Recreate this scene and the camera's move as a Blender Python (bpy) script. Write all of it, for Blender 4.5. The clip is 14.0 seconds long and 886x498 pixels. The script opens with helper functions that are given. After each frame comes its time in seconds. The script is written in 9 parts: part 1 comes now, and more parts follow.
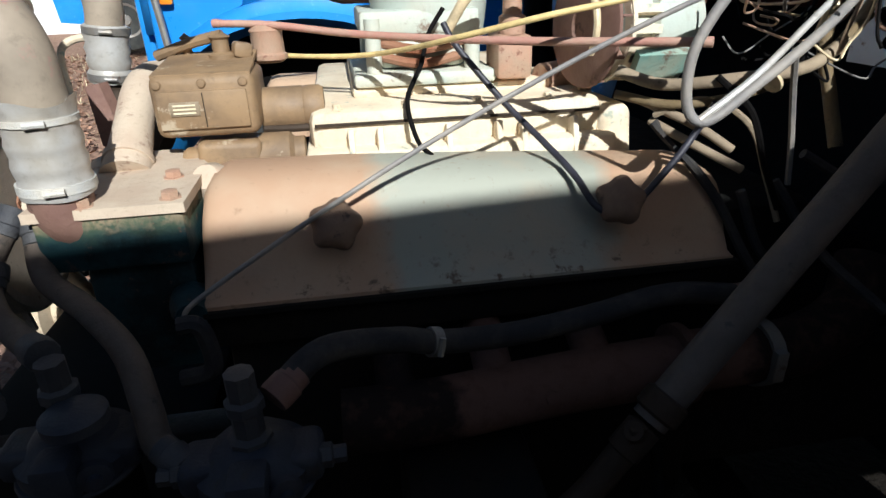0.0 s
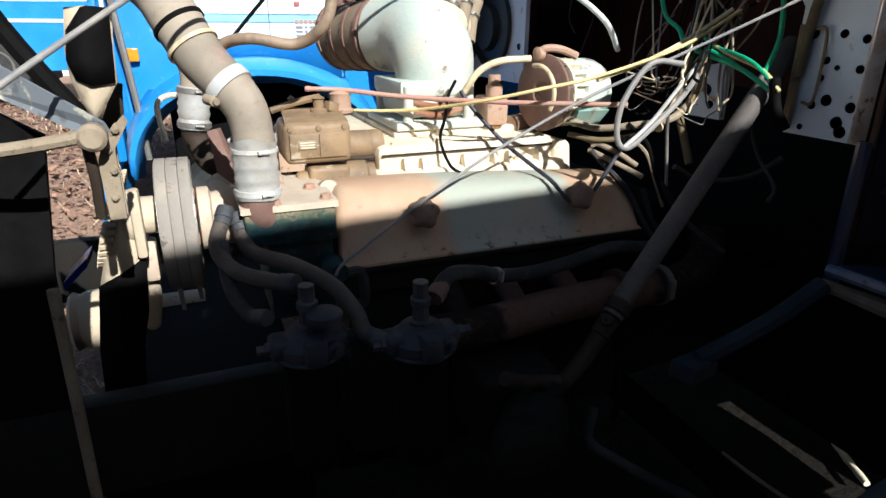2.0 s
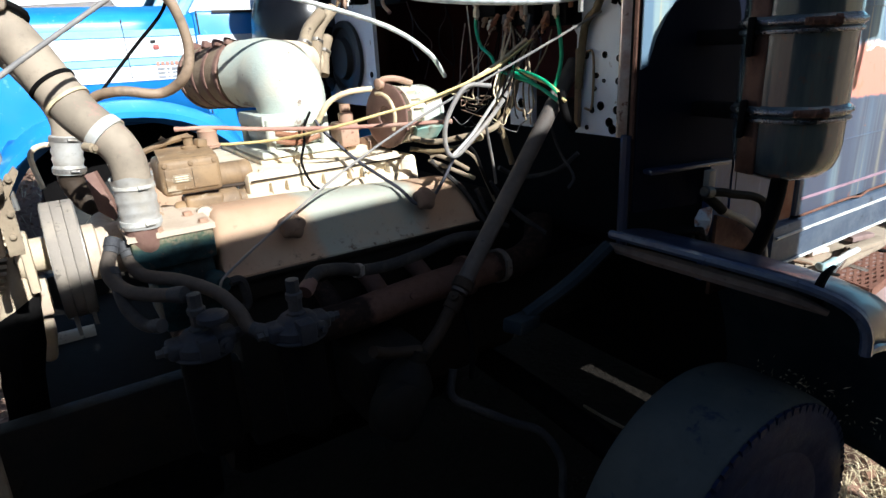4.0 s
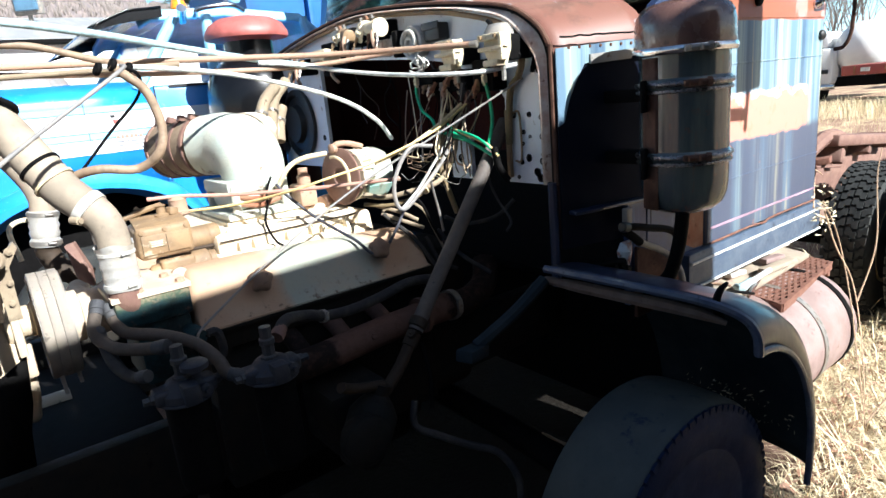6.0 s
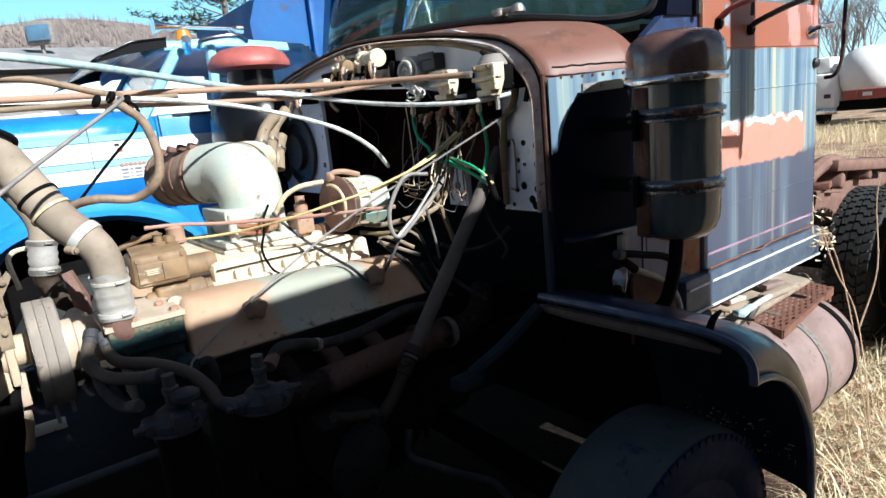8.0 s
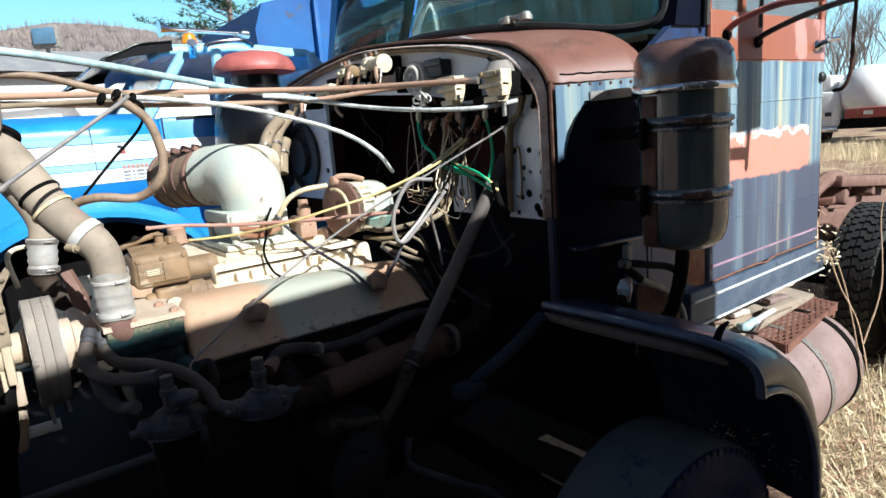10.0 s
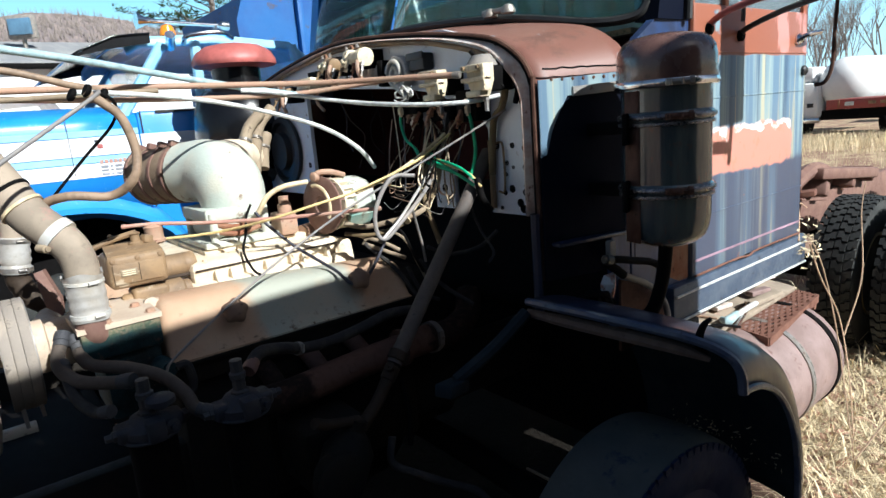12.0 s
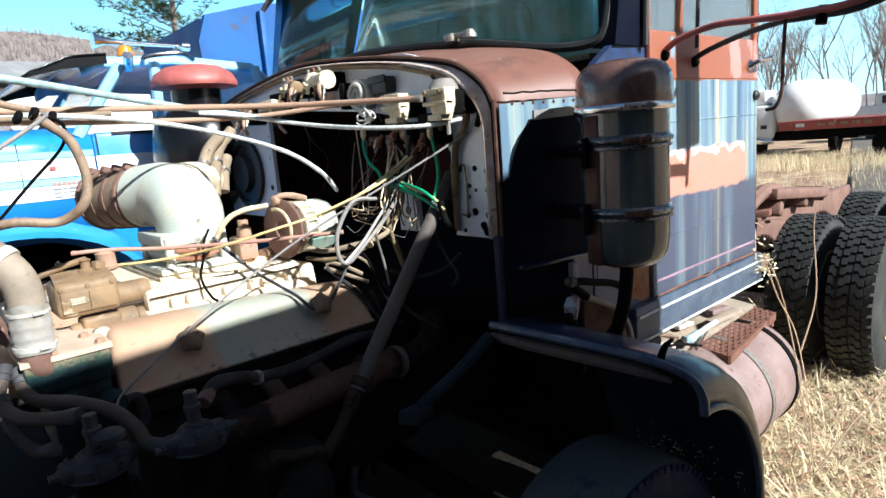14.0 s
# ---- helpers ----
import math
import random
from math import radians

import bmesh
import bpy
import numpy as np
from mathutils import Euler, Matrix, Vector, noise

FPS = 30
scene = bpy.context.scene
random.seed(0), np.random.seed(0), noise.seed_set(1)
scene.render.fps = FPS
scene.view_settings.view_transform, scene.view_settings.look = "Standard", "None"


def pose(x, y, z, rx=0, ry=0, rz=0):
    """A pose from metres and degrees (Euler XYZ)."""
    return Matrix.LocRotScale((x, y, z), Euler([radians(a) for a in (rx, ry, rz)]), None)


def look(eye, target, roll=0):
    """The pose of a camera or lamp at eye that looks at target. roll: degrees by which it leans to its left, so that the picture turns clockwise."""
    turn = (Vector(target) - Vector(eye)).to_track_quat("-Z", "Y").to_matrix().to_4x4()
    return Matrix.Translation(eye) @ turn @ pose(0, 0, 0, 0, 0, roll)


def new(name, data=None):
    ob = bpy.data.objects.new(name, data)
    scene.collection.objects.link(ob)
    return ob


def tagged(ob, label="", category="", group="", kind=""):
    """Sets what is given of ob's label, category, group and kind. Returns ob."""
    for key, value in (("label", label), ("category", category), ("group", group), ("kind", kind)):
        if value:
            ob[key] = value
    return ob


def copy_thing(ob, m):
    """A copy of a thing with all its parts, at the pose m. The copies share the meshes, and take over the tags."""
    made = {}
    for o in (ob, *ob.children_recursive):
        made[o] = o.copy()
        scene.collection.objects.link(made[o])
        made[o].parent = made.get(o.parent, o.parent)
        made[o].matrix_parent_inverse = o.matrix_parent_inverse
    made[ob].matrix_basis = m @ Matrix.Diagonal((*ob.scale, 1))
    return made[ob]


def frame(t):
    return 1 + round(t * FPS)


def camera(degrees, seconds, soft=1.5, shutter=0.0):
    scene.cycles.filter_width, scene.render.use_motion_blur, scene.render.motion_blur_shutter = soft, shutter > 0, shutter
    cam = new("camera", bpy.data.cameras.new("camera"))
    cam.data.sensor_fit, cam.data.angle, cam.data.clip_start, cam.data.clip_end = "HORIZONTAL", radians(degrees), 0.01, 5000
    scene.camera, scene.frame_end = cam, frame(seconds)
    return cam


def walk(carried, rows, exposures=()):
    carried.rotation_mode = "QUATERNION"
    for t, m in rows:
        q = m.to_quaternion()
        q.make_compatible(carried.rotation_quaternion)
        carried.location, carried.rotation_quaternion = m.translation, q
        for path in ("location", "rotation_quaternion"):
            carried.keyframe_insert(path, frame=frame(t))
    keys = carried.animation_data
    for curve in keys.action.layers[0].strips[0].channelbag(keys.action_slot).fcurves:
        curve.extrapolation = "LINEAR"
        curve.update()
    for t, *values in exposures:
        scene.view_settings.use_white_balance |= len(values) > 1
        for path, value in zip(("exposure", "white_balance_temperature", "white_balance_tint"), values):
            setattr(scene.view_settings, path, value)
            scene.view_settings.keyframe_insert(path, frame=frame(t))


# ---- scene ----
cam = camera(72.3, 14.0)
PATH = [
    (0, (0.013, -0.805, 1.528), (0.29, 0.993, 0.698), -1.7),
    (0.5, (-0.01, -0.84, 1.532), (0.3, 0.969, 0.737), -1.7),
    (1, (-0.089, -0.944, 1.557), (0.318, 0.874, 0.831), -1.4),
    (1.5, (-0.331, -1.123, 1.566), (0.338, 0.622, 0.853), 0.6),
    (2, (-0.477, -1.254, 1.618), (0.228, 0.483, 0.92), 0.3),
    (2.5, (-0.497, -1.317, 1.641), (0.277, 0.409, 0.99), -0.1),
    (3, (-0.467, -1.406, 1.638), (0.434, 0.251, 0.974), -2.8),
    (5.5, (-0.634, -1.695, 1.706), (0.491, -0.143, 1.137), -2.9),
    (6, (-0.624, -1.737, 1.705), (0.537, -0.187, 1.203), -5.5),
    (6.5, (-0.603, -1.764, 1.713), (0.603, -0.237, 1.255), -6.5),
    (7, (-0.613, -1.753, 1.712), (0.504, -0.16, 1.246), -6.6),
    (7.5, (-0.611, -1.764, 1.716), (0.424, -0.092, 1.351), -4.7),
    (8, (-0.597, -1.762, 1.714), (0.566, -0.191, 1.291), -5.7),
    (10.5, (-0.601, -1.733, 1.696), (0.583, -0.167, 1.317), -4.1),
    (11, (-0.591, -1.726, 1.704), (0.648, -0.208, 1.303), -4.0),
    (11.5, (-0.588, -1.724, 1.711), (0.615, -0.179, 1.302), -4.9),
    (12, (-0.575, -1.731, 1.708), (0.626, -0.187, 1.289), -4.7),
    (12.5, (-0.578, -1.731, 1.702), (0.609, -0.177, 1.282), -4.4),
    (13, (-0.566, -1.736, 1.703), (0.638, -0.191, 1.299), -4.8),
    (13.5, (-0.555, -1.734, 1.699), (0.688, -0.222, 1.286), -4.5),
    (14, (-0.552, -1.728, 1.716), (0.742, -0.246, 1.352), -4.6),
]
EXPOSURES = [(t, stops, 6000, 7) for t, stops in ((0.0, 0.42), (0.5, 0.42), (1.0, 0.36), (1.5, 0.66), (2.0, 0.72), (2.5, 0.47), (3.0, 0.78), (5.5, 1.12), (6.0, 1.46), (6.5, 1.56), (7.0, 1.58), (7.5, 0.6), (8.0, 0.78), (10.5, 0.76), (12.5, 0.76), (13.5, 0.72), (14.0, 1.0))]
walk(cam, [(t, look(eye, target, roll)) for t, eye, target, roll in PATH], EXPOSURES)

# ---- world, sun, exposure ----
SUN_AZ, SUN_EL = 172.0, 36.0          # degrees clockwise from +y, and above the horizon
world = bpy.data.worlds.new("sky")
scene.world = world
world.use_nodes = True
wn = world.node_tree.nodes
sky = wn.new("ShaderNodeTexSky")
sky.sky_type, sky.sun_disc = "NISHITA", False
sky.sun_elevation, sky.sun_rotation = radians(SUN_EL), radians(SUN_AZ)
wn["Background"].inputs["Strength"].default_value = 0.042
world.node_tree.links.new(sky.outputs[0], wn["Background"].inputs[0])
SUN_DIR = Vector((math.sin(radians(SUN_AZ)) * math.cos(radians(SUN_EL)), math.cos(radians(SUN_AZ)) * math.cos(radians(SUN_EL)), math.sin(radians(SUN_EL))))
sun_lamp = new("sun", bpy.data.lights.new("sun", "SUN"))
sun_lamp.data.energy, sun_lamp.data.angle, sun_lamp.data.color = 5.0, radians(0.5), (1.0, 0.97, 0.92)
sun_lamp.matrix_world = look(SUN_DIR * 20, (0, 0, 0))


# ---- materials ----
class Nodes:
    """A node material with short ways to noise, mixes and masks, in the object's own metres."""

    def __init__(self, name, rough=0.6, metal=0.0):
        self.mat = bpy.data.materials.new(name)
        self.mat.use_nodes = True
        self.tree = self.mat.node_tree
        self.n, self.l = self.tree.nodes, self.tree.links
        self.bsdf = self.n["Principled BSDF"]
        self.bsdf.inputs["Roughness"].default_value, self.bsdf.inputs["Metallic"].default_value = rough, metal
        self.co = self.n.new("ShaderNodeTexCoord").outputs["Object"]
        self.colour = None

    def stretch(self, sx, sy, sz, co=None):
        m = self.n.new("ShaderNodeMapping")
        m.inputs["Scale"].default_value = (sx, sy, sz)
        self.l.new(co or self.co, m.inputs["Vector"])
        return m.outputs[0]

    def noise(self, scale, detail=5.0, rough=0.6, co=None):
        t = self.n.new("ShaderNodeTexNoise")
        t.inputs["Scale"].default_value, t.inputs["Detail"].default_value, t.inputs["Roughness"].default_value = scale, detail, rough
        self.l.new(co or self.co, t.inputs["Vector"])
        return t.outputs["Fac"]

    def cells(self, scale, co=None):
        t = self.n.new("ShaderNodeTexVoronoi")
        t.inputs["Scale"].default_value = scale
        self.l.new(co or self.co, t.inputs["Vector"])
        return t.outputs["Distance"]

    def ramp(self, fac, lo, hi):
        r = self.n.new("ShaderNodeMapRange")
        r.inputs[1].default_value, r.inputs[2].default_value = lo, hi
        r.clamp = True
        self.l.new(fac, r.inputs[0])
        return r.outputs[0]

    def math(self, op, a, b):
        m = self.n.new("ShaderNodeMath")
        m.operation = op
        for k, v in enumerate((a, b)):
            if isinstance(v, (int, float)):
                m.inputs[k].default_value = v
            else:
                self.l.new(v, m.inputs[k])
        return m.outputs[0]

    def axis(self, k, wobble=0.0, scale=12.0):
        """One coordinate, shifted by noise."""
        s = self.n.new("ShaderNodeSeparateXYZ")
        self.l.new(self.co, s.inputs[0])
        out = s.outputs[k]
        if wobble:
            out = self.math("ADD", out, self.math("MULTIPLY", self.math("SUBTRACT", self.noise(scale), 0.5), wobble))
        return out

    def within(self, k, lo, hi, soft=0.02, wobble=0.1, scale=12.0):
        a = self.axis(k, wobble, scale)
        return self.math("MULTIPLY", self.ramp(a, lo - soft, lo + soft), self.ramp(a, hi + soft, hi - soft))

    def base(self, c):
        rgb = self.n.new("ShaderNodeRGB")
        rgb.outputs[0].default_value = (*c, 1)
        self.colour = rgb.outputs[0]
        return self

    def over(self, c, fac, strength=1.0):
        m = self.n.new("ShaderNodeMix")
        m.data_type = "RGBA"
        if strength != 1.0:
            fac = self.math("MULTIPLY", fac, strength)
        self.l.new(fac, m.inputs[0])
        self.l.new(self.colour, m.inputs[6])
        m.inputs[7].default_value = (*c, 1)
        self.colour = m.outputs[2]
        return self

    def vary(self, amount=0.25):
        """Each piece a little lighter or darker."""
        h = self.n.new("ShaderNodeHueSaturation")
        r = self.n.new("ShaderNodeObjectInfo").outputs["Random"]
        self.l.new(self.math("ADD", self.math("MULTIPLY", r, 2 * amount), 1 - amount), h.inputs["Value"])
        self.l.new(self.colour, h.inputs["Color"])
        self.colour = h.outputs[0]
        return self

    def islands(self, amount=0.3):
        h = self.n.new("ShaderNodeHueSaturation")
        r = self.n.new("ShaderNodeNewGeometry").outputs["Random Per Island"]
        self.l.new(self.math("ADD", self.math("MULTIPLY", r, 2 * amount), 1 - amount), h.inputs["Value"])
        self.l.new(self.colour, h.inputs["Color"])
        self.colour = h.outputs[0]
        return self

    def rough(self, fac, lo, hi):
        r = self.n.new("ShaderNodeMapRange")
        r.inputs[3].default_value, r.inputs[4].default_value = lo, hi
        self.l.new(fac, r.inputs[0])
        self.l.new(r.outputs[0], self.bsdf.inputs["Roughness"])
        return self

    def bump(self, fac, strength=0.3, dist=0.004):
        b = self.n.new("ShaderNodeBump")
        b.inputs["Strength"].default_value, b.inputs["Distance"].default_value = strength, dist
        self.l.new(fac, b.inputs["Height"])
        self.l.new(b.outputs[0], self.bsdf.inputs["Normal"])
        return self

    def done(self):
        self.l.new(self.colour, self.bsdf.inputs["Base Color"])
        return self.mat


def grimy(name, c, dirt, wear=None, rough=0.7, metal=0.0, scale=9.0, amount=0.6, bump=0.35):
    """Paint or metal under dirt in broad blotches and fine specks, worn through in places."""
    m = Nodes(name, rough, metal).base(c)
    m.over(dirt, m.ramp(m.noise(scale), 0.42, 0.62), amount)
    m.over([v * 0.55 for v in dirt], m.ramp(m.noise(scale * 7, 8, 0.72), 0.55, 0.72), 0.42)
    if wear:
        m.over(wear, m.ramp(m.noise(scale * 1.7 + 3, 8, 0.7), 0.60, 0.66), 0.9)
    m.rough(m.noise(scale * 3), max(rough - 0.2, 0.05), min(rough + 0.25, 1))
    return m.bump(m.noise(scale * 14, 6), bump).done()


def plain(name, c, rough=0.5, metal=0.0, bump=0.1, scale=40.0, spread=0.35):
    m = Nodes(name, rough, metal).base(c)
    m.over([v * (1 - spread) for v in c], m.ramp(m.noise(scale), 0.4, 0.65))
    m.over([min(1, v * (1 + spread)) for v in c], m.ramp(m.noise(scale * 0.3), 0.5, 0.7), 0.6)
    return m.bump(m.noise(scale * 5, 4), bump).done()


def matte(mat, level):
    """Sets the specular level, lower for dark and dusty surfaces."""
    mat.node_tree.nodes["Principled BSDF"].inputs["Specular IOR Level"].default_value = level
    return mat


m_sleeve = grimy("brown_rubber_sleeve", (0.2, 0.14, 0.09), (0.32, 0.24, 0.16), (0.06, 0.045, 0.035), 0.85, scale=11)
m_cover = Nodes("valve_cover_paint", 0.75).base((0.43, 0.275, 0.175))
m_cover.over((0.34, 0.35, 0.29), m_cover.within(0, 0.05, 0.41, 0.02, 0.12, 6))
m_cover.over((0.47, 0.36, 0.25), m_cover.ramp(m_cover.noise(5), 0.45, 0.65), 0.55)
m_cover.over((0.12, 0.08, 0.05), m_cover.math("MULTIPLY", m_cover.ramp(m_cover.noise(38, 6, 0.7), 0.56, 0.64), m_cover.ramp(m_cover.axis(2, 0.03, 20), 1.15, 1.11)))
m_cover.over((0.2, 0.12, 0.07), m_cover.ramp(m_cover.noise(70, 4), 0.62, 0.75), 0.4)
m_cover = m_cover.bump(m_cover.noise(120, 6), 0.25, 0.002).done()
m_dkgreen = Nodes("dark_green_paint", 0.5).base((0.014, 0.042, 0.05))
m_dkgreen.over((0.008, 0.011, 0.012), m_dkgreen.ramp(m_dkgreen.noise(9, 6, 0.7), 0.5, 0.62), 0.85)
m_dkgreen.over((0.06, 0.09, 0.05), m_dkgreen.ramp(m_dkgreen.axis(2, 0.05, 26), 1.205, 1.235), 0.9)
m_dkgreen.over((0.3, 0.215, 0.14), m_dkgreen.math("MULTIPLY", m_dkgreen.ramp(m_dkgreen.axis(2, 0.07, 34), 1.222, 1.25), m_dkgreen.ramp(m_dkgreen.noise(60, 6, 0.7), 0.35, 0.5)), 0.9)
m_dkgreen.over((0.16, 0.08, 0.06), m_dkgreen.ramp(m_dkgreen.noise(45, 7, 0.75), 0.6, 0.66), 0.6)
m_dkgreen = m_dkgreen.bump(m_dkgreen.noise(90, 6), 0.6, 0.004).done()
m_knob = grimy("dusty_brown_knob", (0.2, 0.125, 0.085), (0.27, 0.18, 0.12), (0.07, 0.05, 0.04), 0.8, scale=24)
m_mustard = grimy("mustard_sleeve", (0.15, 0.105, 0.05), (0.2, 0.15, 0.085), (0.06, 0.04, 0.028), 0.85, scale=18)
m_stalk = grimy("bleached_stalk", (0.78, 0.7, 0.52), (0.6, 0.48, 0.3), None, 0.85, scale=30, amount=0.4)
m_greytube = grimy("grey_plastic_tube", (0.2, 0.19, 0.185), (0.36, 0.32, 0.27), None, 0.55, scale=16)
m_shaft = grimy("dusty_brown_shaft", (0.076, 0.063, 0.055), (0.128, 0.102, 0.084), (0.045, 0.042, 0.042), 0.7, scale=14)
m_discrust = grimy("dark_brown_disc", (0.17, 0.09, 0.07), (0.25, 0.15, 0.11), (0.07, 0.04, 0.03), 0.7, scale=12)
m_darkcable = plain("dark_blue_black_cable", (0.03, 0.03, 0.042), 0.5)
m_dusthose = grimy("dust_coated_hose", (0.075, 0.058, 0.046), (0.13, 0.1, 0.078), (0.03, 0.026, 0.022), 0.85, scale=14)
m_fitting = grimy("grimy_fitting", (0.033, 0.035, 0.042), (0.068, 0.066, 0.064), None, 0.6, scale=20)
m_vine = Nodes("dry_vine_bark", 0.85).base((0.42, 0.29, 0.19)).vary(0.3).done()
m_steprust = grimy("brown_rust", (0.15, 0.062, 0.04), (0.22, 0.11, 0.075), (0.06, 0.03, 0.022), 0.85, scale=20)
m_belt = grimy("dusty_belt", (0.27, 0.235, 0.2), (0.38, 0.32, 0.25), (0.13, 0.11, 0.09), 0.85, scale=12)
m_fan = grimy("dusty_fan_blade", (0.5, 0.4, 0.28), (0.6, 0.49, 0.34), (0.12, 0.1, 0.08), 0.75, scale=8)
m_snail = grimy("grey_white_zinc", (0.5, 0.5, 0.48), (0.56, 0.5, 0.4), (0.2, 0.18, 0.16), 0.6, scale=24)
m_cap = grimy("dusty_grey_plastic", (0.2, 0.19, 0.18), (0.36, 0.31, 0.25), None, 0.7, scale=14)
m_valve = grimy("cream_valve_casting", (0.78, 0.68, 0.48), (0.6, 0.47, 0.3), (0.3, 0.2, 0.12), 0.7, scale=22, amount=0.5)
m_cream = grimy("dusty_casting", (0.74, 0.64, 0.48), (0.6, 0.46, 0.3), (0.3, 0.34, 0.28), 0.85, scale=11, amount=0.55)
m_dustcast = grimy("beige_dusty_casting", (0.55, 0.45, 0.34), (0.46, 0.34, 0.25), (0.3, 0.2, 0.15), 0.85, scale=13, amount=0.6)
m_green = grimy("green_engine_paint", (0.2, 0.34, 0.29), (0.5, 0.42, 0.3), (0.16, 0.1, 0.07), 0.6, scale=8, amount=0.45)
m_pale = grimy("pale_green_casting", (0.46, 0.51, 0.45), (0.6, 0.53, 0.41), (0.2, 0.13, 0.09), 0.6, scale=7, amount=0.45)
m_tan = grimy("tan_oily_dust", (0.29, 0.19, 0.1), (0.15, 0.1, 0.06), (0.46, 0.38, 0.27), 0.6, scale=8, amount=0.8, bump=0.2)
m_plate = grimy("tarnished_plate", (0.3, 0.24, 0.16), (0.2, 0.15, 0.1), None, 0.5, 0.2, scale=30)
# Oily iron whose base colour also carries the shade low in the bay.
m_block = grimy("oily_shaded_iron", (0.014, 0.014, 0.013), (0.024, 0.018, 0.013), (0.008, 0.007, 0.007), 0.65, scale=9)
m_rust = grimy("rusted_iron", (0.24, 0.1, 0.055), (0.33, 0.2, 0.13), (0.09, 0.04, 0.025), 0.85, scale=14)
m_exh = Nodes("rusted_exhaust", 0.85).base((0.02, 0.014, 0.012))
m_exh.over((0.13, 0.075, 0.058), m_exh.within(0, 0.13, 0.6, 0.015, 0.16, 14))
m_exh.over((0.08, 0.042, 0.03), m_exh.ramp(m_exh.noise(40), 0.5, 0.7), 0.6)
m_exh = m_exh.bump(m_exh.noise(130, 6), 0.5).done()
m_oily = grimy("oily_brown_casting", (0.035, 0.026, 0.019), (0.06, 0.042, 0.03), (0.025, 0.02, 0.015), 0.6, scale=9)
m_rubber = grimy("dusty_rubber", (0.028, 0.028, 0.03), (0.075, 0.066, 0.058), None, 0.8, scale=16, amount=0.7)
m_filter = grimy("blue_black_filter_paint", (0.016, 0.021, 0.034), (0.045, 0.045, 0.05), (0.03, 0.026, 0.024), 0.6, scale=15)
m_tanhose = grimy("tan_dusty_hose", (0.25, 0.195, 0.135), (0.36, 0.29, 0.2), (0.1, 0.075, 0.055), 0.85, scale=14)
m_silverhose = grimy("silver_hose", (0.52, 0.51, 0.49), (0.36, 0.31, 0.24), None, 0.4, 0.25, scale=10, amount=0.7, bump=0.06)
m_bighose = grimy("mud_coated_pipe", (0.35, 0.285, 0.215), (0.2, 0.165, 0.125), (0.33, 0.2, 0.165), 0.8, scale=6, amount=0.75, bump=0.12)
m_steel = grimy("dull_steel", (0.28, 0.27, 0.255), (0.3, 0.24, 0.17), (0.16, 0.1, 0.07), 0.45, 0.6, scale=18, amount=0.5)
m_chrome = Nodes("chrome", 0.12, 1.0).base((0.75, 0.76, 0.78))
m_chrome.over((0.3, 0.2, 0.14), m_chrome.ramp(m_chrome.noise(60, 6), 0.6, 0.7), 0.8)
m_chrome = m_chrome.rough(m_chrome.noise(30), 0.05, 0.35).done()
m_darkchrome = grimy("tarnished_band", (0.25, 0.25, 0.27), (0.08, 0.055, 0.045), None, 0.26, 0.9, scale=25)
m_copper = grimy("brown_line", (0.42, 0.25, 0.17), (0.36, 0.27, 0.19), (0.2, 0.09, 0.06), 0.6, scale=20)
m_redrod = grimy("faded_red_rod", (0.45, 0.22, 0.17), (0.42, 0.3, 0.22), None, 0.6, scale=20)
m_black = plain("black_plastic", (0.018, 0.018, 0.018), 0.5)
# Near black for black parts and for sheets that stand in for deep shade.
m_deepblack = plain("deep_black", (0.006, 0.0055, 0.0055), 0.75)
m_yellow = plain("yellow_cable", (0.72, 0.55, 0.24), 0.5)
m_cream_wire = plain("cream_cable", (0.72, 0.58, 0.36), 0.5)
m_greenw = plain("green_wire", (0.02, 0.42, 0.2), 0.4)
m_white_c = plain("grey_white_cable", (0.66, 0.68, 0.66), 0.45)
m_bluec = plain("pale_blue_cable", (0.4, 0.55, 0.58), 0.45)
m_greyc = plain("grey_cable", (0.3, 0.31, 0.33), 0.55)
m_browncable = plain("brown_cable", (0.3, 0.21, 0.14), 0.6)
m_wall = Nodes("white_firewall_paint", 0.45).base((0.8, 0.83, 0.88))
m_wall.over((0.62, 0.6, 0.6), m_wall.ramp(m_wall.noise(6, 6), 0.5, 0.75), 0.45)
m_wall.over((0.22, 0.12, 0.07), m_wall.ramp(m_wall.noise(17, 8, 0.7), 0.62, 0.68), 0.8)
m_wall = m_wall.bump(m_wall.noise(60), 0.1).done()
m_rim = grimy("chalky_rim_paint", (0.72, 0.64, 0.58), (0.52, 0.33, 0.25), (0.2, 0.085, 0.055), 0.7, scale=19, amount=0.75)
m_primer = Nodes("red_primer_and_rust", 0.5).base((0.185, 0.08, 0.058))
m_primer.over((0.235, 0.125, 0.095), m_primer.ramp(m_primer.noise(3.5), 0.45, 0.65), 0.8)
m_primer.over((0.17, 0.075, 0.05), m_primer.ramp(m_primer.noise(13, 8, 0.7), 0.58, 0.66), 0.85)
m_primer.over((0.11, 0.055, 0.042), m_primer.ramp(m_primer.noise(4.2, 7, 0.7), 0.53, 0.6), 0.75)
m_primer.over((0.28, 0.3, 0.33), m_primer.ramp(m_primer.noise(7.3, 5), 0.66, 0.69), 0.9)
m_primer = m_primer.bump(m_primer.noise(90), 0.15).done()
m_cabblue = Nodes("weathered_blue_cab_paint", 0.38).base((0.06, 0.105, 0.17))
_s = m_cabblue.stretch(9, 9, 0.3)
m_cabblue.over((0.13, 0.21, 0.29), m_cabblue.ramp(m_cabblue.noise(1.0, 3, 0.5, _s), 0.40, 0.5), 0.9)
